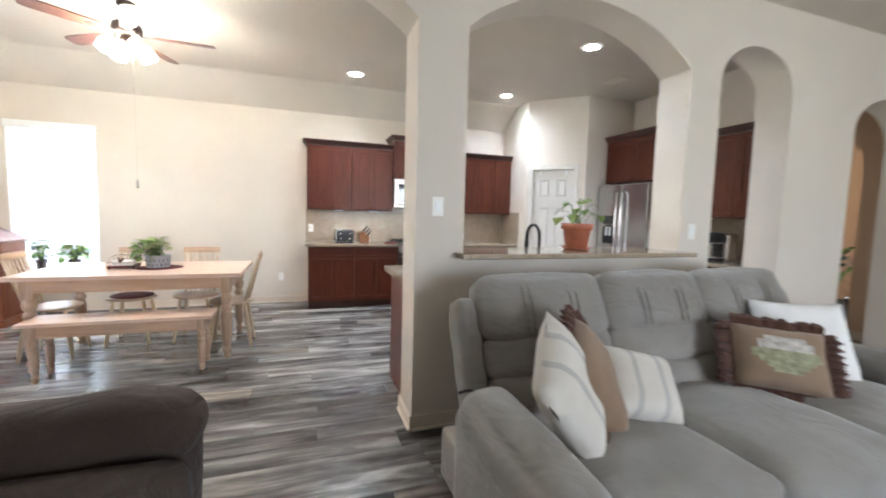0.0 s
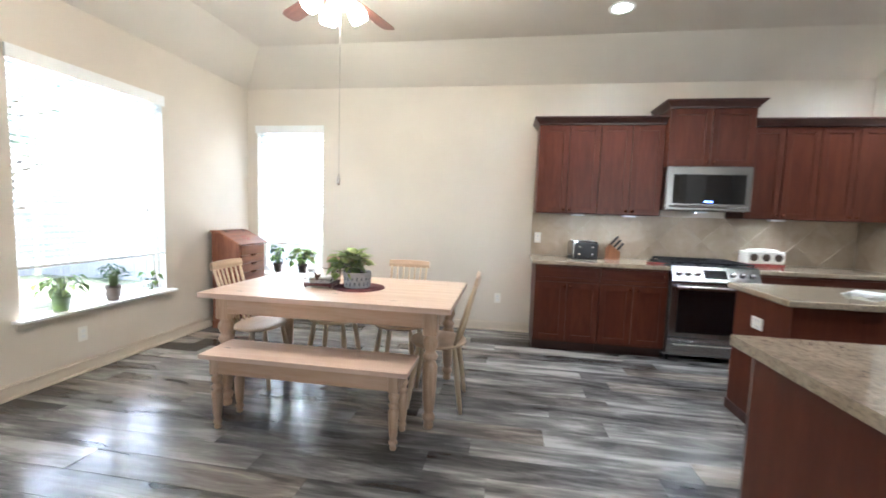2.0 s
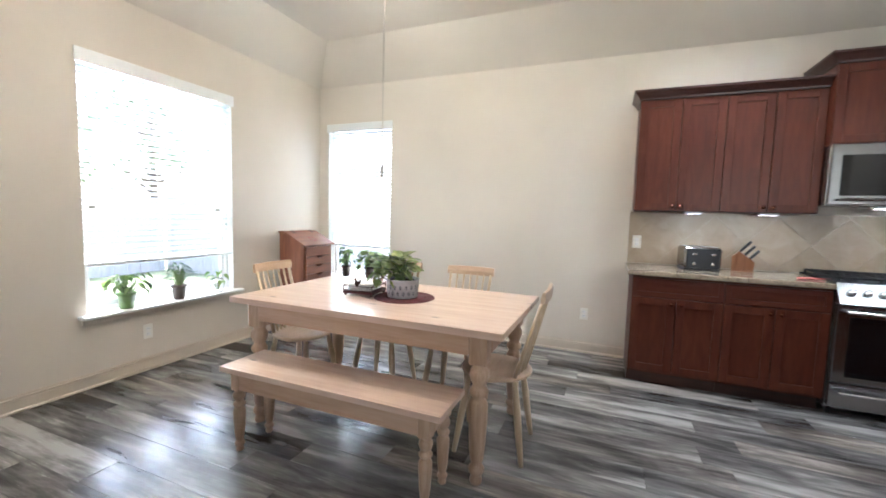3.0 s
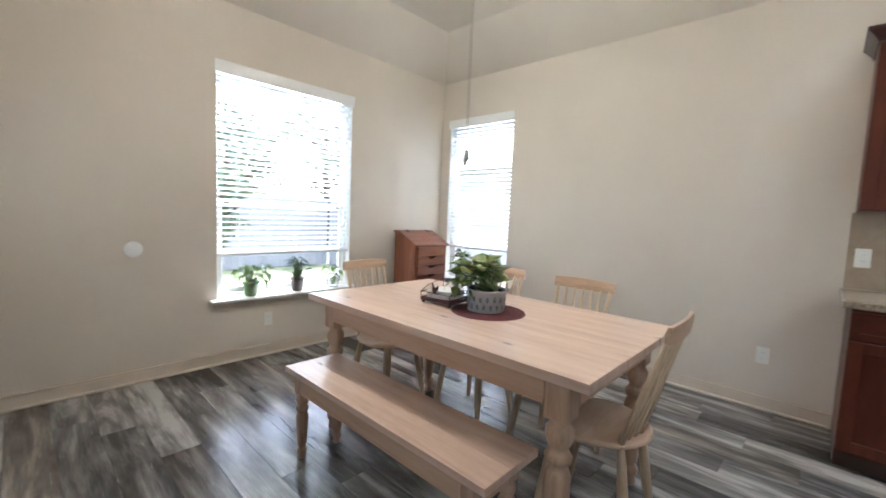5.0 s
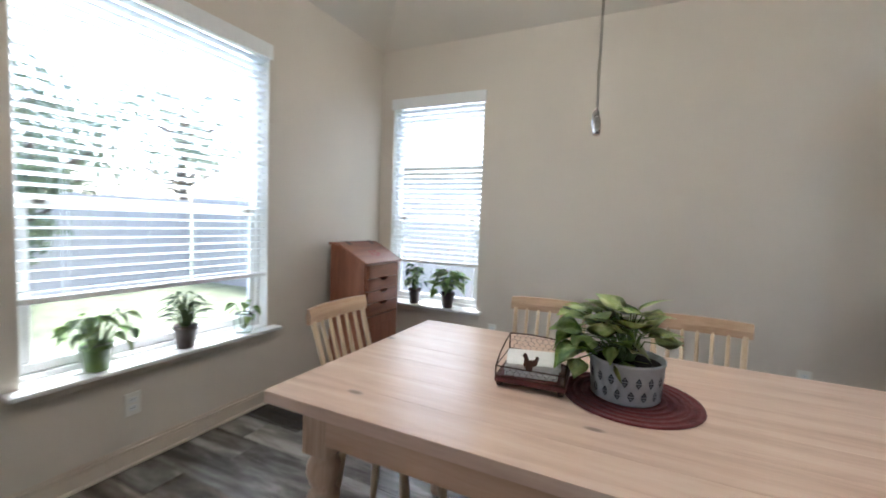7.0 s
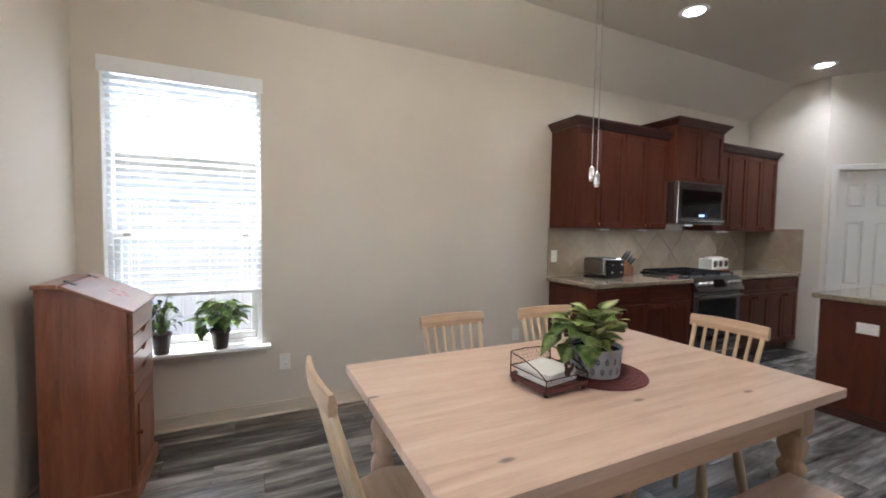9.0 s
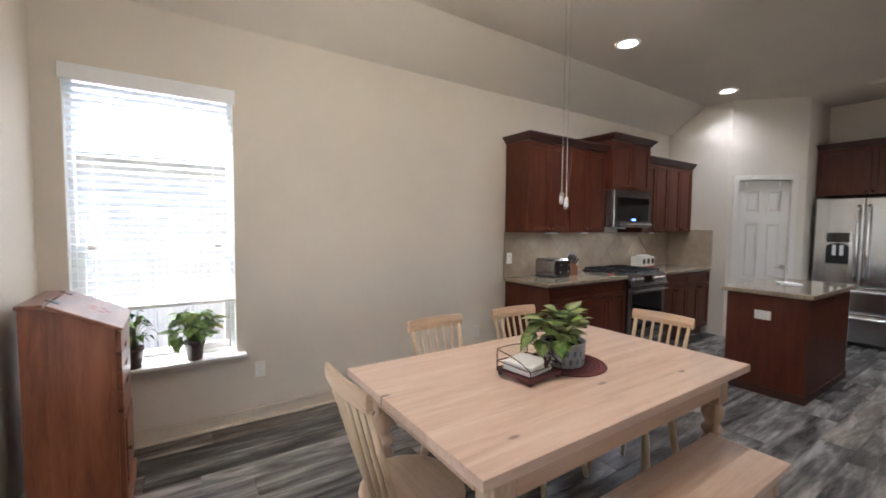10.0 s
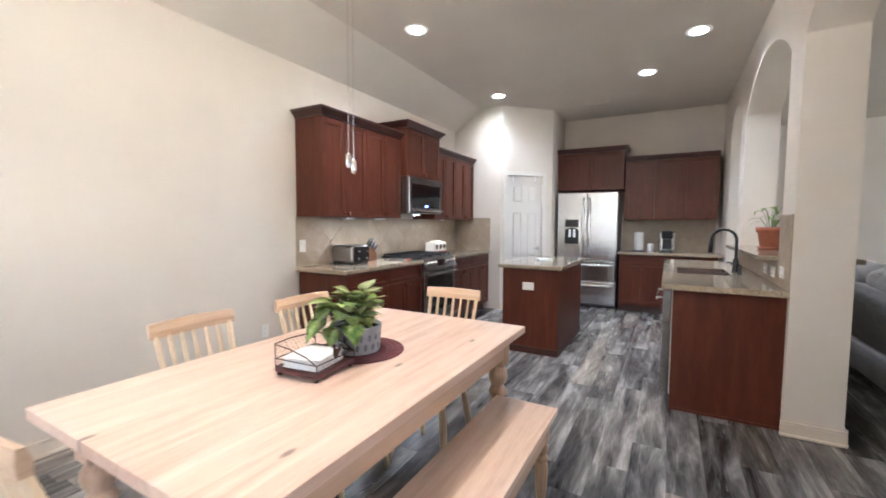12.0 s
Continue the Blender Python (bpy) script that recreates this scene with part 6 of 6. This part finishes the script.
arc = [(0, 0, 0.10), (0, 0, 0.28)] + [(0.095 - 0.095 * math.cos(a * math.pi / 10), 0, 0.28 + 0.095 * math.sin(a * math.pi / 10)) for a in range(1, 10)] + [(0.19, 0, 0.27)]
tube(bm, arc, 0.0125, 12)
part("spout", bm, M_BLACK, fa, smooth=True)
bm = bmesh.new()
tube(bm, [(0.19, 0, 0.275), (0.192, 0, 0.23), (0.195, 0, 0.165)], [0.015, 0.018, 0.020], 12)
part("spray_head", bm, M_BLACK, fa, smooth=True)
bm = bmesh.new()
tube(bm, [(0, -0.02, 0.075), (0, -0.055, 0.082), (0.005, -0.115, 0.10)], [0.010, 0.008, 0.006], 8)
part("lever", bm, M_BLACK, fa, smooth=True)
for x, hgt in ((1.72, 0.075), (2.06, 0.06)):
    sp = thing("soap_dispenser", pose(x, 2.915, 0.915, 0, 0, 90), "small black soap pump beside the faucet", "soap pump", "pumps by the sink")
    bm = bmesh.new()
    lathe(bm, [(0.0, 0.0), (0.022, 0.0), (0.022, 0.006), (0.014, 0.012), (0.012, hgt), (0.0, hgt + 0.004)], 14)
    part("body", bm, M_BLACK, sp, smooth=True)
    bm = bmesh.new()
    tube(bm, [(0, 0, hgt), (0.05, 0, hgt + 0.012), (0.065, 0, hgt)], 0.006, 8)
    part("nozzle", bm, M_BLACK, sp, smooth=True)

# bar ledge over the half wall
bm = bmesh.new()
bx(bm, 1.071, 2.869, 2.36, 2.905, 1.084, 1.118, 0.008, 3)
bx(bm, 1.025, 1.071, 2.36, YL - 0.001, 1.084, 1.118, 0.006, 2)
bx(bm, 2.869, 2.915, 2.36, YL - 0.001, 1.084, 1.118, 0.006, 2)
solo("bar_ledge", bm, M_GRANITE, "polished granite bar ledge through the arch", "ledge")
diamond_tiles(pose(2.87, YS, 0, 0, 0, 180), 1.80, 0.916, 1.083, "low strip of tan travertine tiles behind the sink", 0.22)
diamond_tiles(pose(1.069, YS, 0, 0, 0, 180), 0.30, 0.916, 1.40, "tan travertine tiles on the arch pillar", 0.315)
for x in (0.93, 1.20, 1.45):
    plate(pose(x, YS + 0.0097, 1.0 if x > 1.0 else 1.02, 0, 0, 180), "wall_outlet", "ivory outlet in the tiles behind the sink", 0.118, 0.078)

tc = thing("potted_plant", pose(2.05, 2.66, 1.118), "small green plant in a terracotta pot and saucer", "plant")
bm = bmesh.new()
lathe(bm, [(0.0, 0.0), (0.085, 0.0), (0.105, 0.022), (0.098, 0.022), (0.082, 0.006), (0.0, 0.006)], 24)
part("saucer", bm, M_TERRA, tc, smooth=True)
pot(tc, [(0.0, 0.007), (0.075, 0.007), (0.078, 0.012), (0.100, 0.15), (0.112, 0.15), (0.115, 0.195), (0.104, 0.195), (0.100, 0.175), (0.0, 0.172)], M_TERRA, 0.176, 0.10)
leafy(tc, [BIG[0], BIG[2], SMALL_LIGHT[0]], 15, random.Random(44), 0.178, 0.15, 0.02, 0.16, M_STEM, size=(0.65, 1.0))


# ---- living room: sofa, pillows, recliner ----
def seat_frame(s, total, depth, material):
    bm = bmesh.new()
    bx(bm, 0.03, total - 0.03, 0.06, depth, 0.05, 0.30, 0.02, 2)
    part("base", bm, material, s)
    for x in (0.08, total - 0.14):
        for y in (0.12, depth - 0.09):
            bm = bmesh.new()
            bx(bm, x, x + 0.06, y, y + 0.06, 0.0, 0.05)
            part("foot", bm, M_BLACK, s)


def recliner_sofa(m, seats, label, material, name="sofa", seat_w=0.745, arm=0.23):
    """Back along +y, front towards -y; x runs from 0. The backs lean well back."""
    s = thing(name, m, label, "sofa")
    total = 2 * arm + seats * seat_w
    seat_frame(s, total, 0.86, material)
    lean = pose(0, 0.60, 0.42, -26)
    for k, x in enumerate((0.0, total - arm)):
        bm = bmesh.new()
        cushion(bm, x + 0.012, x + arm - 0.012, -0.10, 0.66, 0.04, 0.50, 0.04, 0.010, 9, 0.006, 3 + k)
        side = part("arm", bm, material, s, smooth=True)
        bm = bmesh.new()
        cushion(bm, x - 0.004, x + arm + 0.004, -0.13, 0.62, 0.40, 0.60, 0.085, 0.020, 11, 0.010, 5 + k, pose(0, 0, 0, 2.5))
        part("arm_pad", bm, material, side, smooth=True)
        bm = bmesh.new()
        xw = x + (arm - 0.115 if k == 0 else 0.0)
        cushion(bm, xw, xw + 0.115, 0.05, 0.24, -0.10, 0.60, 0.045, 0.010, 9, 0.005, 45 + k, lean)
        part("back_wing", bm, material, s, smooth=True)
    bm = bmesh.new()
    tube(bm, [(0.03, 0.640, 0.565), (0.06, 0.650, 0.568), (0.10, 0.655, 0.565)], 0.007, 6)
    part("hinge_cover", bm, M_BLACK, s)
    for i in range(seats):
        x = arm + seat_w * i
        bm = bmesh.new()
        cushion(bm, x + 0.002, x + seat_w - 0.002, -0.12, 0.68, 0.25, 0.470, 0.060, 0.040, 13, 0.016, 11 + i)
        seat = part("seat_cushion", bm, material, s, smooth=True)
        bm = bmesh.new()
        cushion(bm, x + 0.006, x + seat_w - 0.006, -0.145, -0.05, 0.06, 0.30, 0.040, 0.02, 7, 0.008, 17 + i)
        part("footrest", bm, material, seat, smooth=True)
        bm = bmesh.new()
        cushion(bm, x + 0.001, x + seat_w - 0.001, 0.0, 0.20, -0.06, 0.20, 0.060, 0.028, 11, 0.010, 23 + i, lean)
        back = part("back_cushion", bm, material, s, smooth=True)
        bm = bmesh.new()
        cushion(bm, x + 0.001, x + seat_w - 0.001, 0.012, 0.20, 0.165, 0.395, 0.055, 0.022, 11, 0.010, 26 + i, lean)
        part("lumbar_roll", bm, material, back, smooth=True)
        bm = bmesh.new()
        cushion(bm, x + 0.001, x + seat_w - 0.001, -0.018, 0.20, 0.350, 0.705, 0.070, 0.022, 13, 0.007, 29 + i, lean)
        head = part("headrest", bm, material, back, smooth=True)
        for u in (x + 0.215, x + 0.255, x + seat_w - 0.215, x + seat_w - 0.255):
            bm = bmesh.new()
            tube(bm, [lean @ Vector(p) for p in ((u, -0.026, 0.385), (u, -0.040, 0.46), (u, -0.042, 0.55), (u, -0.022, 0.640), (u, 0.025, 0.702), (u, 0.09, 0.718), (u, 0.16, 0.712))], 0.0045, 6)
            part("seam", bm, material, head, smooth=True)
    bm = bmesh.new()
    cushion(bm, 0.13, total - 0.13, 0.17, 0.235, -0.30, 0.62, 0.03, 0.005, 7, 0.004, 41, lean)
    part("back_panel", bm, material, s, smooth=True)
    return s


def recliner_chair(m, label, material, seat_w=0.62, arm=0.27):
    s = thing("recliner_chair", m, label, "armchair")
    total = 2 * arm + seat_w
    seat_frame(s, total, 0.90, material)
    lean = pose(0, 0.66, 0.44, -13)
    for k, x in enumerate((0.0, total - arm)):
        bm = bmesh.new()
        cushion(bm, x, x + arm, -0.10, 0.80, 0.04, 0.45, 0.05, 0.015, 7, 0.008, 3 + k)
        side = part("arm", bm, material, s, smooth=True)
        bm = bmesh.new()
        cushion(bm, x - 0.012, x + arm + 0.012, -0.13, 0.56, 0.385, 0.59, 0.10, 0.014, 11, 0.016, 5 + k)
        part("arm_pad", bm, material, side, smooth=True)
    bm = bmesh.new()
    cushion(bm, arm + 0.004, arm + seat_w - 0.004, -0.14, 0.66, 0.25, 0.475, 0.075, 0.022, 9, 0.010, 11)
    part("seat_cushion", bm, material, s, smooth=True)
    bm = bmesh.new()
    cushion(bm, arm + 0.006, arm + seat_w - 0.006, -0.165, -0.06, 0.06, 0.30, 0.045, 0.02, 7, 0.008, 17)
    part("footrest", bm, material, s, smooth=True)
    for lo, hi, out in ((-0.06, 0.36, 0.0), (0.335, 0.615, -0.035)):
        bm = bmesh.new()
        cushion(bm, arm + 0.004, arm + seat_w - 0.004, out, 0.20, lo, hi, 0.075, 0.030, 9, 0.012, 23, lean)
        part("back_cushion" if lo < 0 else "headrest", bm, material, s, smooth=True)
    bm = bmesh.new()
    cushion(bm, arm * 0.55, total - arm * 0.55, 0.17, 0.235, -0.30, 0.57, 0.03, 0.005, 7, 0.004, 41, lean)
    part("back_panel", bm, material, s, smooth=True)
    return s


recliner_sofa(pose(0.735, 1.10, 0), 3, "grey suede three-seat reclining sofa", M_SOFA)
recliner_chair(pose(-0.375, 1.975, 0, 0, 0, 90) @ Matrix.Diagonal((1.1, 1.0, 1.12, 1)) @ pose(-1.16, 0.0, 0), "dark brown suede recliner armchair", M_BROWN)


def pillow(m, size, label, material, stripes=False, fringe=False, picture=False, tall=1.0):
    p = thing("throw_pillow", m, label, "pillow", "pillows on the sofa")
    n, h = 14, size / 2
    bm = bmesh.new()
    grids = []
    for s in (1, -1):
        grid = []
        for i in range(n + 1):
            row = []
            for j in range(n + 1):
                u, v = -1 + 2 * i / n, -1 + 2 * j / n
                k = 1 - 0.05 * (1 - u * u) * abs(v) ** 4 - 0.05 * (1 - v * v) * abs(u) ** 4
                puff = 0.085 * ((1 - u ** 4) * (1 - v ** 4)) ** 0.6
                w = 0.006 * noise.noise((u * 3 + size * 9, v * 3, s))
                row.append(bm.verts.new((u * h * (1 - 0.06 * (1 - v * v)), v * h * (1 - 0.06 * (1 - u * u)), s * (puff + w + 0.002))))
            grid.append(row)
        grids.append(grid)
        for i in range(n):
            for j in range(n):
                q = (grid[i][j], grid[i + 1][j], grid[i + 1][j + 1], grid[i][j + 1])
                f = bm.faces.new(q if s > 0 else q[::-1])
                if stripes and i in (4, 9) and s > 0:
                    f.material_index = 1
                if picture and s > 0:
                    if ((i - 6.5) / 4.6) ** 2 + ((j - 6.8) / 4.2) ** 2 < 1:
                        f.material_index = 2 if j > 7 else 1
    bmesh.ops.remove_doubles(bm, verts=bm.verts[:], dist=0.006)
    bmesh.ops.scale(bm, verts=bm.verts[:], vec=(1, tall, 1))
    mats = [material, M_STRIPE] if stripes else ([material, M_PRINT_GREEN, M_PRINT_SKY] if picture else [material])
    part("cover", bm, mats, p, smooth=True)
    if fringe:
        bm = bmesh.new()
        rng = random.Random(int(size * 1000))
        for k in range(180):
            t = 4 * k / 180
            e, f = int(t), t - int(t)
            a = Vector(((-h + 2 * h * f), -h, 0))
            a = pose(0, 0, 0, 0, 0, 90 * e) @ a
            out = pose(0, 0, 0, 0, 0, 90 * e) @ Vector((rng.uniform(-0.016, 0.016), -0.072, rng.uniform(-0.030, 0.030)))
            c = a * 0.95
            tube(bm, [c, c + out * 0.6, c + out + Vector((0, 0, -0.008))], [0.009, 0.016, 0.007], 5)
        bmesh.ops.scale(bm, verts=bm.verts[:], vec=(1, tall, 1))
        part("fringe", bm, M_FRINGE, p, "dark brown ruffled fringe")
    return p


pillow(pose(1.115, 1.43, 0.675, 64, 0, 42) @ pose(0, 0, 0, 0, 0, 26), 0.46, "ivory linen pillow with grey stripes leaning on the sofa arm", M_PILLOW, stripes=True)
pillow(pose(1.31, 1.52, 0.655, 62, 0, 40) @ pose(0, 0, 0, 0, 0, 26), 0.42, "tan tapestry pillow with a brown fringe", M_TAN, fringe=True)
pillow(pose(1.53, 1.50, 0.615, 50, 0, 4) @ pose(0, 0, 0, 0, 0, -18), 0.39, "ivory linen pillow with grey stripes", M_PILLOW, stripes=True, tall=0.85)
pillow(pose(2.50, 1.52, 0.635, 58, 0, -34) @ pose(0, 0, 0, 0, 0, -4), 0.45, "tan picture pillow with a dark brown fringe", M_TAN, fringe=True, picture=True, tall=0.78)
pillow(pose(2.88, 1.62, 0.665, 60, 0, -30), 0.50, "plain white linen pillow against the sofa back", M_PILLOW_W)

# plant in the front room
fp = thing("potted_plant", pose(7.1, 3.28, 0), "leafy floor plant in a dark pot", "plant")
pot(fp, [(0.0, 0.0), (0.13, 0.0), (0.17, 0.36), (0.18, 0.38), (0.165, 0.38), (0.16, 0.34), (0.0, 0.33)], M_BLACK, 0.34, 0.16)
leafy(fp, [leaf_mesh("leaf", 0.22, 0.08, 0.7, 0.2, M_LEAF_DARK), leaf_mesh("leaf", 0.20, 0.09, 0.6, 0.2, M_LEAF_LIGHT)], 30, random.Random(52), 0.36, 0.34, 0.1, 0.55, M_STEM)

# ---- outdoors ----
bm = bmesh.new()
bx(bm, -400, 400, -400, 400, -0.6, -0.3)
solo("ground", bm, M_GRASS, "green garden lawn", kind="structure")


def fence(m, n, label, h=1.85):
    f = thing("garden_fence", m, label, "fence", "garden fences")
    bm = bmesh.new()
    prism(bm, [(0.0, 0.0), (0.138, 0.0), (0.138, h - 0.03), (0.11, h), (0.028, h), (0.0, h - 0.03)], 'y', 0, 0.018)
    me = mesh_of("board", bm, M_FENCE)
    rng = random.Random(n)
    for i in range(n):
        part("board", me, None, f, at=pose(i * 0.146, rng.uniform(-0.004, 0.004), rng.uniform(-0.015, 0.01), 0, rng.uniform(-0.3, 0.3), 0))
    for z in (0.3, h - 0.35):
        bm = bmesh.new()
        bx(bm, 0, n * 0.146, 0.022, 0.06, z, z + 0.085)
        part("rail", bm, M_FENCE, f)


fence(pose(-10.5, 9.3, -0.30), 102, "weathered cedar board fence", 1.95)
fence(pose(-10.52, -2.0, -0.30, 0, 0, 90), 77, "weathered cedar board fence")

hs = thing("neighbour_house", pose(0, 0, -0.3), "cream-sided neighbouring house with a grey shingle roof", "house")
bm = bmesh.new()
bx(bm, -9.0, 4.5, 11.2, 20.0, 0, 2.9)
part("wall", bm, M_SIDING, hs)
for i in range(14):
    bm = bmesh.new()
    bx(bm, -9.0, 4.5, 11.178, 11.199, 0.15 + 0.19 * i, 0.15 + 0.19 * i + 0.17)
    part("siding_board", bm, M_SIDING, hs)
bm = bmesh.new()
prism(bm, [(10.6, 2.75), (15.6, 5.4), (20.6, 2.75), (20.6, 2.95), (15.6, 5.65), (10.6, 2.95)], 'x', -9.6, 5.1)
part("roof", bm, M_SHINGLE, hs)
bm = bmesh.new()
bx(bm, -9.6, 5.1, 10.55, 10.60, 2.70, 2.98)
part("fascia", bm, M_WHITE, hs)


def tree(m, h, crown_r, seed, label):
    t = thing("garden_tree", m, label, "tree", "garden trees")
    rng = random.Random(seed)
    bm = bmesh.new()
    tube(bm, [(0, 0, 0), (0.05, 0.02, h * 0.25), (-0.03, 0.05, h * 0.5), (0.02, 0, h * 0.85)], [0.16, 0.13, 0.10, 0.03], 10)
    for i in range(9):
        a, z = rng.uniform(0, 6.28), h * rng.uniform(0.3, 0.7)
        r = crown_r * rng.uniform(0.5, 0.95)
        tube(bm, [(0, 0, z), (0.5 * r * math.cos(a), 0.5 * r * math.sin(a), z + 0.22 * r), (r * math.cos(a), r * math.sin(a), z + 0.55 * r)], [0.06, 0.04, 0.012], 6)
    part("trunk", bm, M_BARK, t, smooth=True)
    verts, faces = [], []
    clumps = []
    for i in range(34):
        d = Vector((rng.gauss(0, 1), rng.gauss(0, 1), rng.gauss(0, 0.8))).normalized() * crown_r * rng.uniform(0.35, 1.0)
        clumps.append((Vector((0, 0, h * 0.68)) + d, crown_r * rng.uniform(0.18, 0.34)))
    for c, r in clumps:
        for k in range(70):
            p = c + Vector((rng.gauss(0, 0.5), rng.gauss(0, 0.5), rng.gauss(0, 0.4))) * r
            u = Vector((rng.gauss(0, 1), rng.gauss(0, 1), rng.gauss(0, 1))).normalized()
            w = u.orthogonal().normalized() * rng.uniform(0.03, 0.055)
            u *= rng.uniform(0.06, 0.11)
            b = len(verts)
            verts += [p - u, p + w, p + u, p - w]
            faces.append((b, b + 1, b + 2, b + 3))
    me = bpy.data.meshes.new("crown")
    me.from_pydata([tuple(v) for v in verts], [], faces)
    me.materials.append(M_TREELEAF)
    tagged(part("crown", me, None, t), kind="stuff")


tree(pose(-12.9, 3.4, -0.3), 5.0, 2.1, 61, "broad leafy garden tree")
tree(pose(-13.2, 7.4, -0.3), 4.6, 2.0, 62, "broad leafy garden tree")
tree(pose(-14.5, 11.5, -0.3), 6.2, 2.4, 63, "broad leafy garden tree")
tree(pose(-12.8, -0.4, -0.3), 4.8, 1.9, 64, "broad leafy garden tree")
tree(pose(-9.3, 5.6, -0.3), 2.2, 1.0, 65, "low leafy garden bush in front of the fence")

# ---- floor: vinyl planks along x ----
bm = bmesh.new()
bx(bm, XW - 0.15, 9.65, -4.15, YN + 0.15, -0.12, -0.006)
floor = solo("floor", bm, plain_mat("floor_bed", (0.03, 0.027, 0.025), 0.9), "grey-brown streaked vinyl plank floor", kind="structure")
PW, PL = 0.181, 1.22
rng = random.Random(77)
near, rest = [], []
row, y = 0, -4.0
while y < YN:
    x = -3.37 - rng.uniform(0.0, 1.0)
    while x < 6.4:
        a, b = max(x, -3.37 if y > 2.6 else -1.72), min(x + PL, 6.4)
        y1 = min(y + PW, YN)
        if b - a > 0.02 and y1 - y > 0.02:
            (near if (0.9 < y < 6.5 and -3.4 < a < 2.2) else rest).append((a, b, y, y1))
        x += PL
    y += PW
    row += 1
shared = {}
for a, b, c, d in near[:300]:
    key = (round(b - a, 2), round(d - c, 3))
    if key not in shared:
        bm = bmesh.new()
        bx(bm, 0.0006, key[0] - 0.0006, 0.0005, key[1] - 0.0005, -0.006, 0.0, 0.0008)
        shared[key] = mesh_of("plank", bm, M_PLANK)
    part("plank", shared[key], None, floor, at=pose(a, c, 0))
verts, faces = [], []
for a, b, c, d in near[300:] + rest:
    k = len(verts)
    g = 0.0006
    verts += [(a + g, c + g, -0.006), (b - g, c + g, -0.006), (b - g, d - g, -0.006), (a + g, d - g, -0.006), (a + g, c + g, 0), (b - g, c + g, 0), (b - g, d - g, 0), (a + g, d - g, 0)]
    faces += [(k + 4, k + 5, k + 6, k + 7), (k, k + 1, k + 5, k + 4), (k + 1, k + 2, k + 6, k + 5), (k + 2, k + 3, k + 7, k + 6), (k + 3, k, k + 4, k + 7)]
me = bpy.data.meshes.new("planks")
me.from_pydata(verts, [], faces)
me.materials.append(M_PLANK)
tagged(part("planks", me, None, floor), kind="stuff")
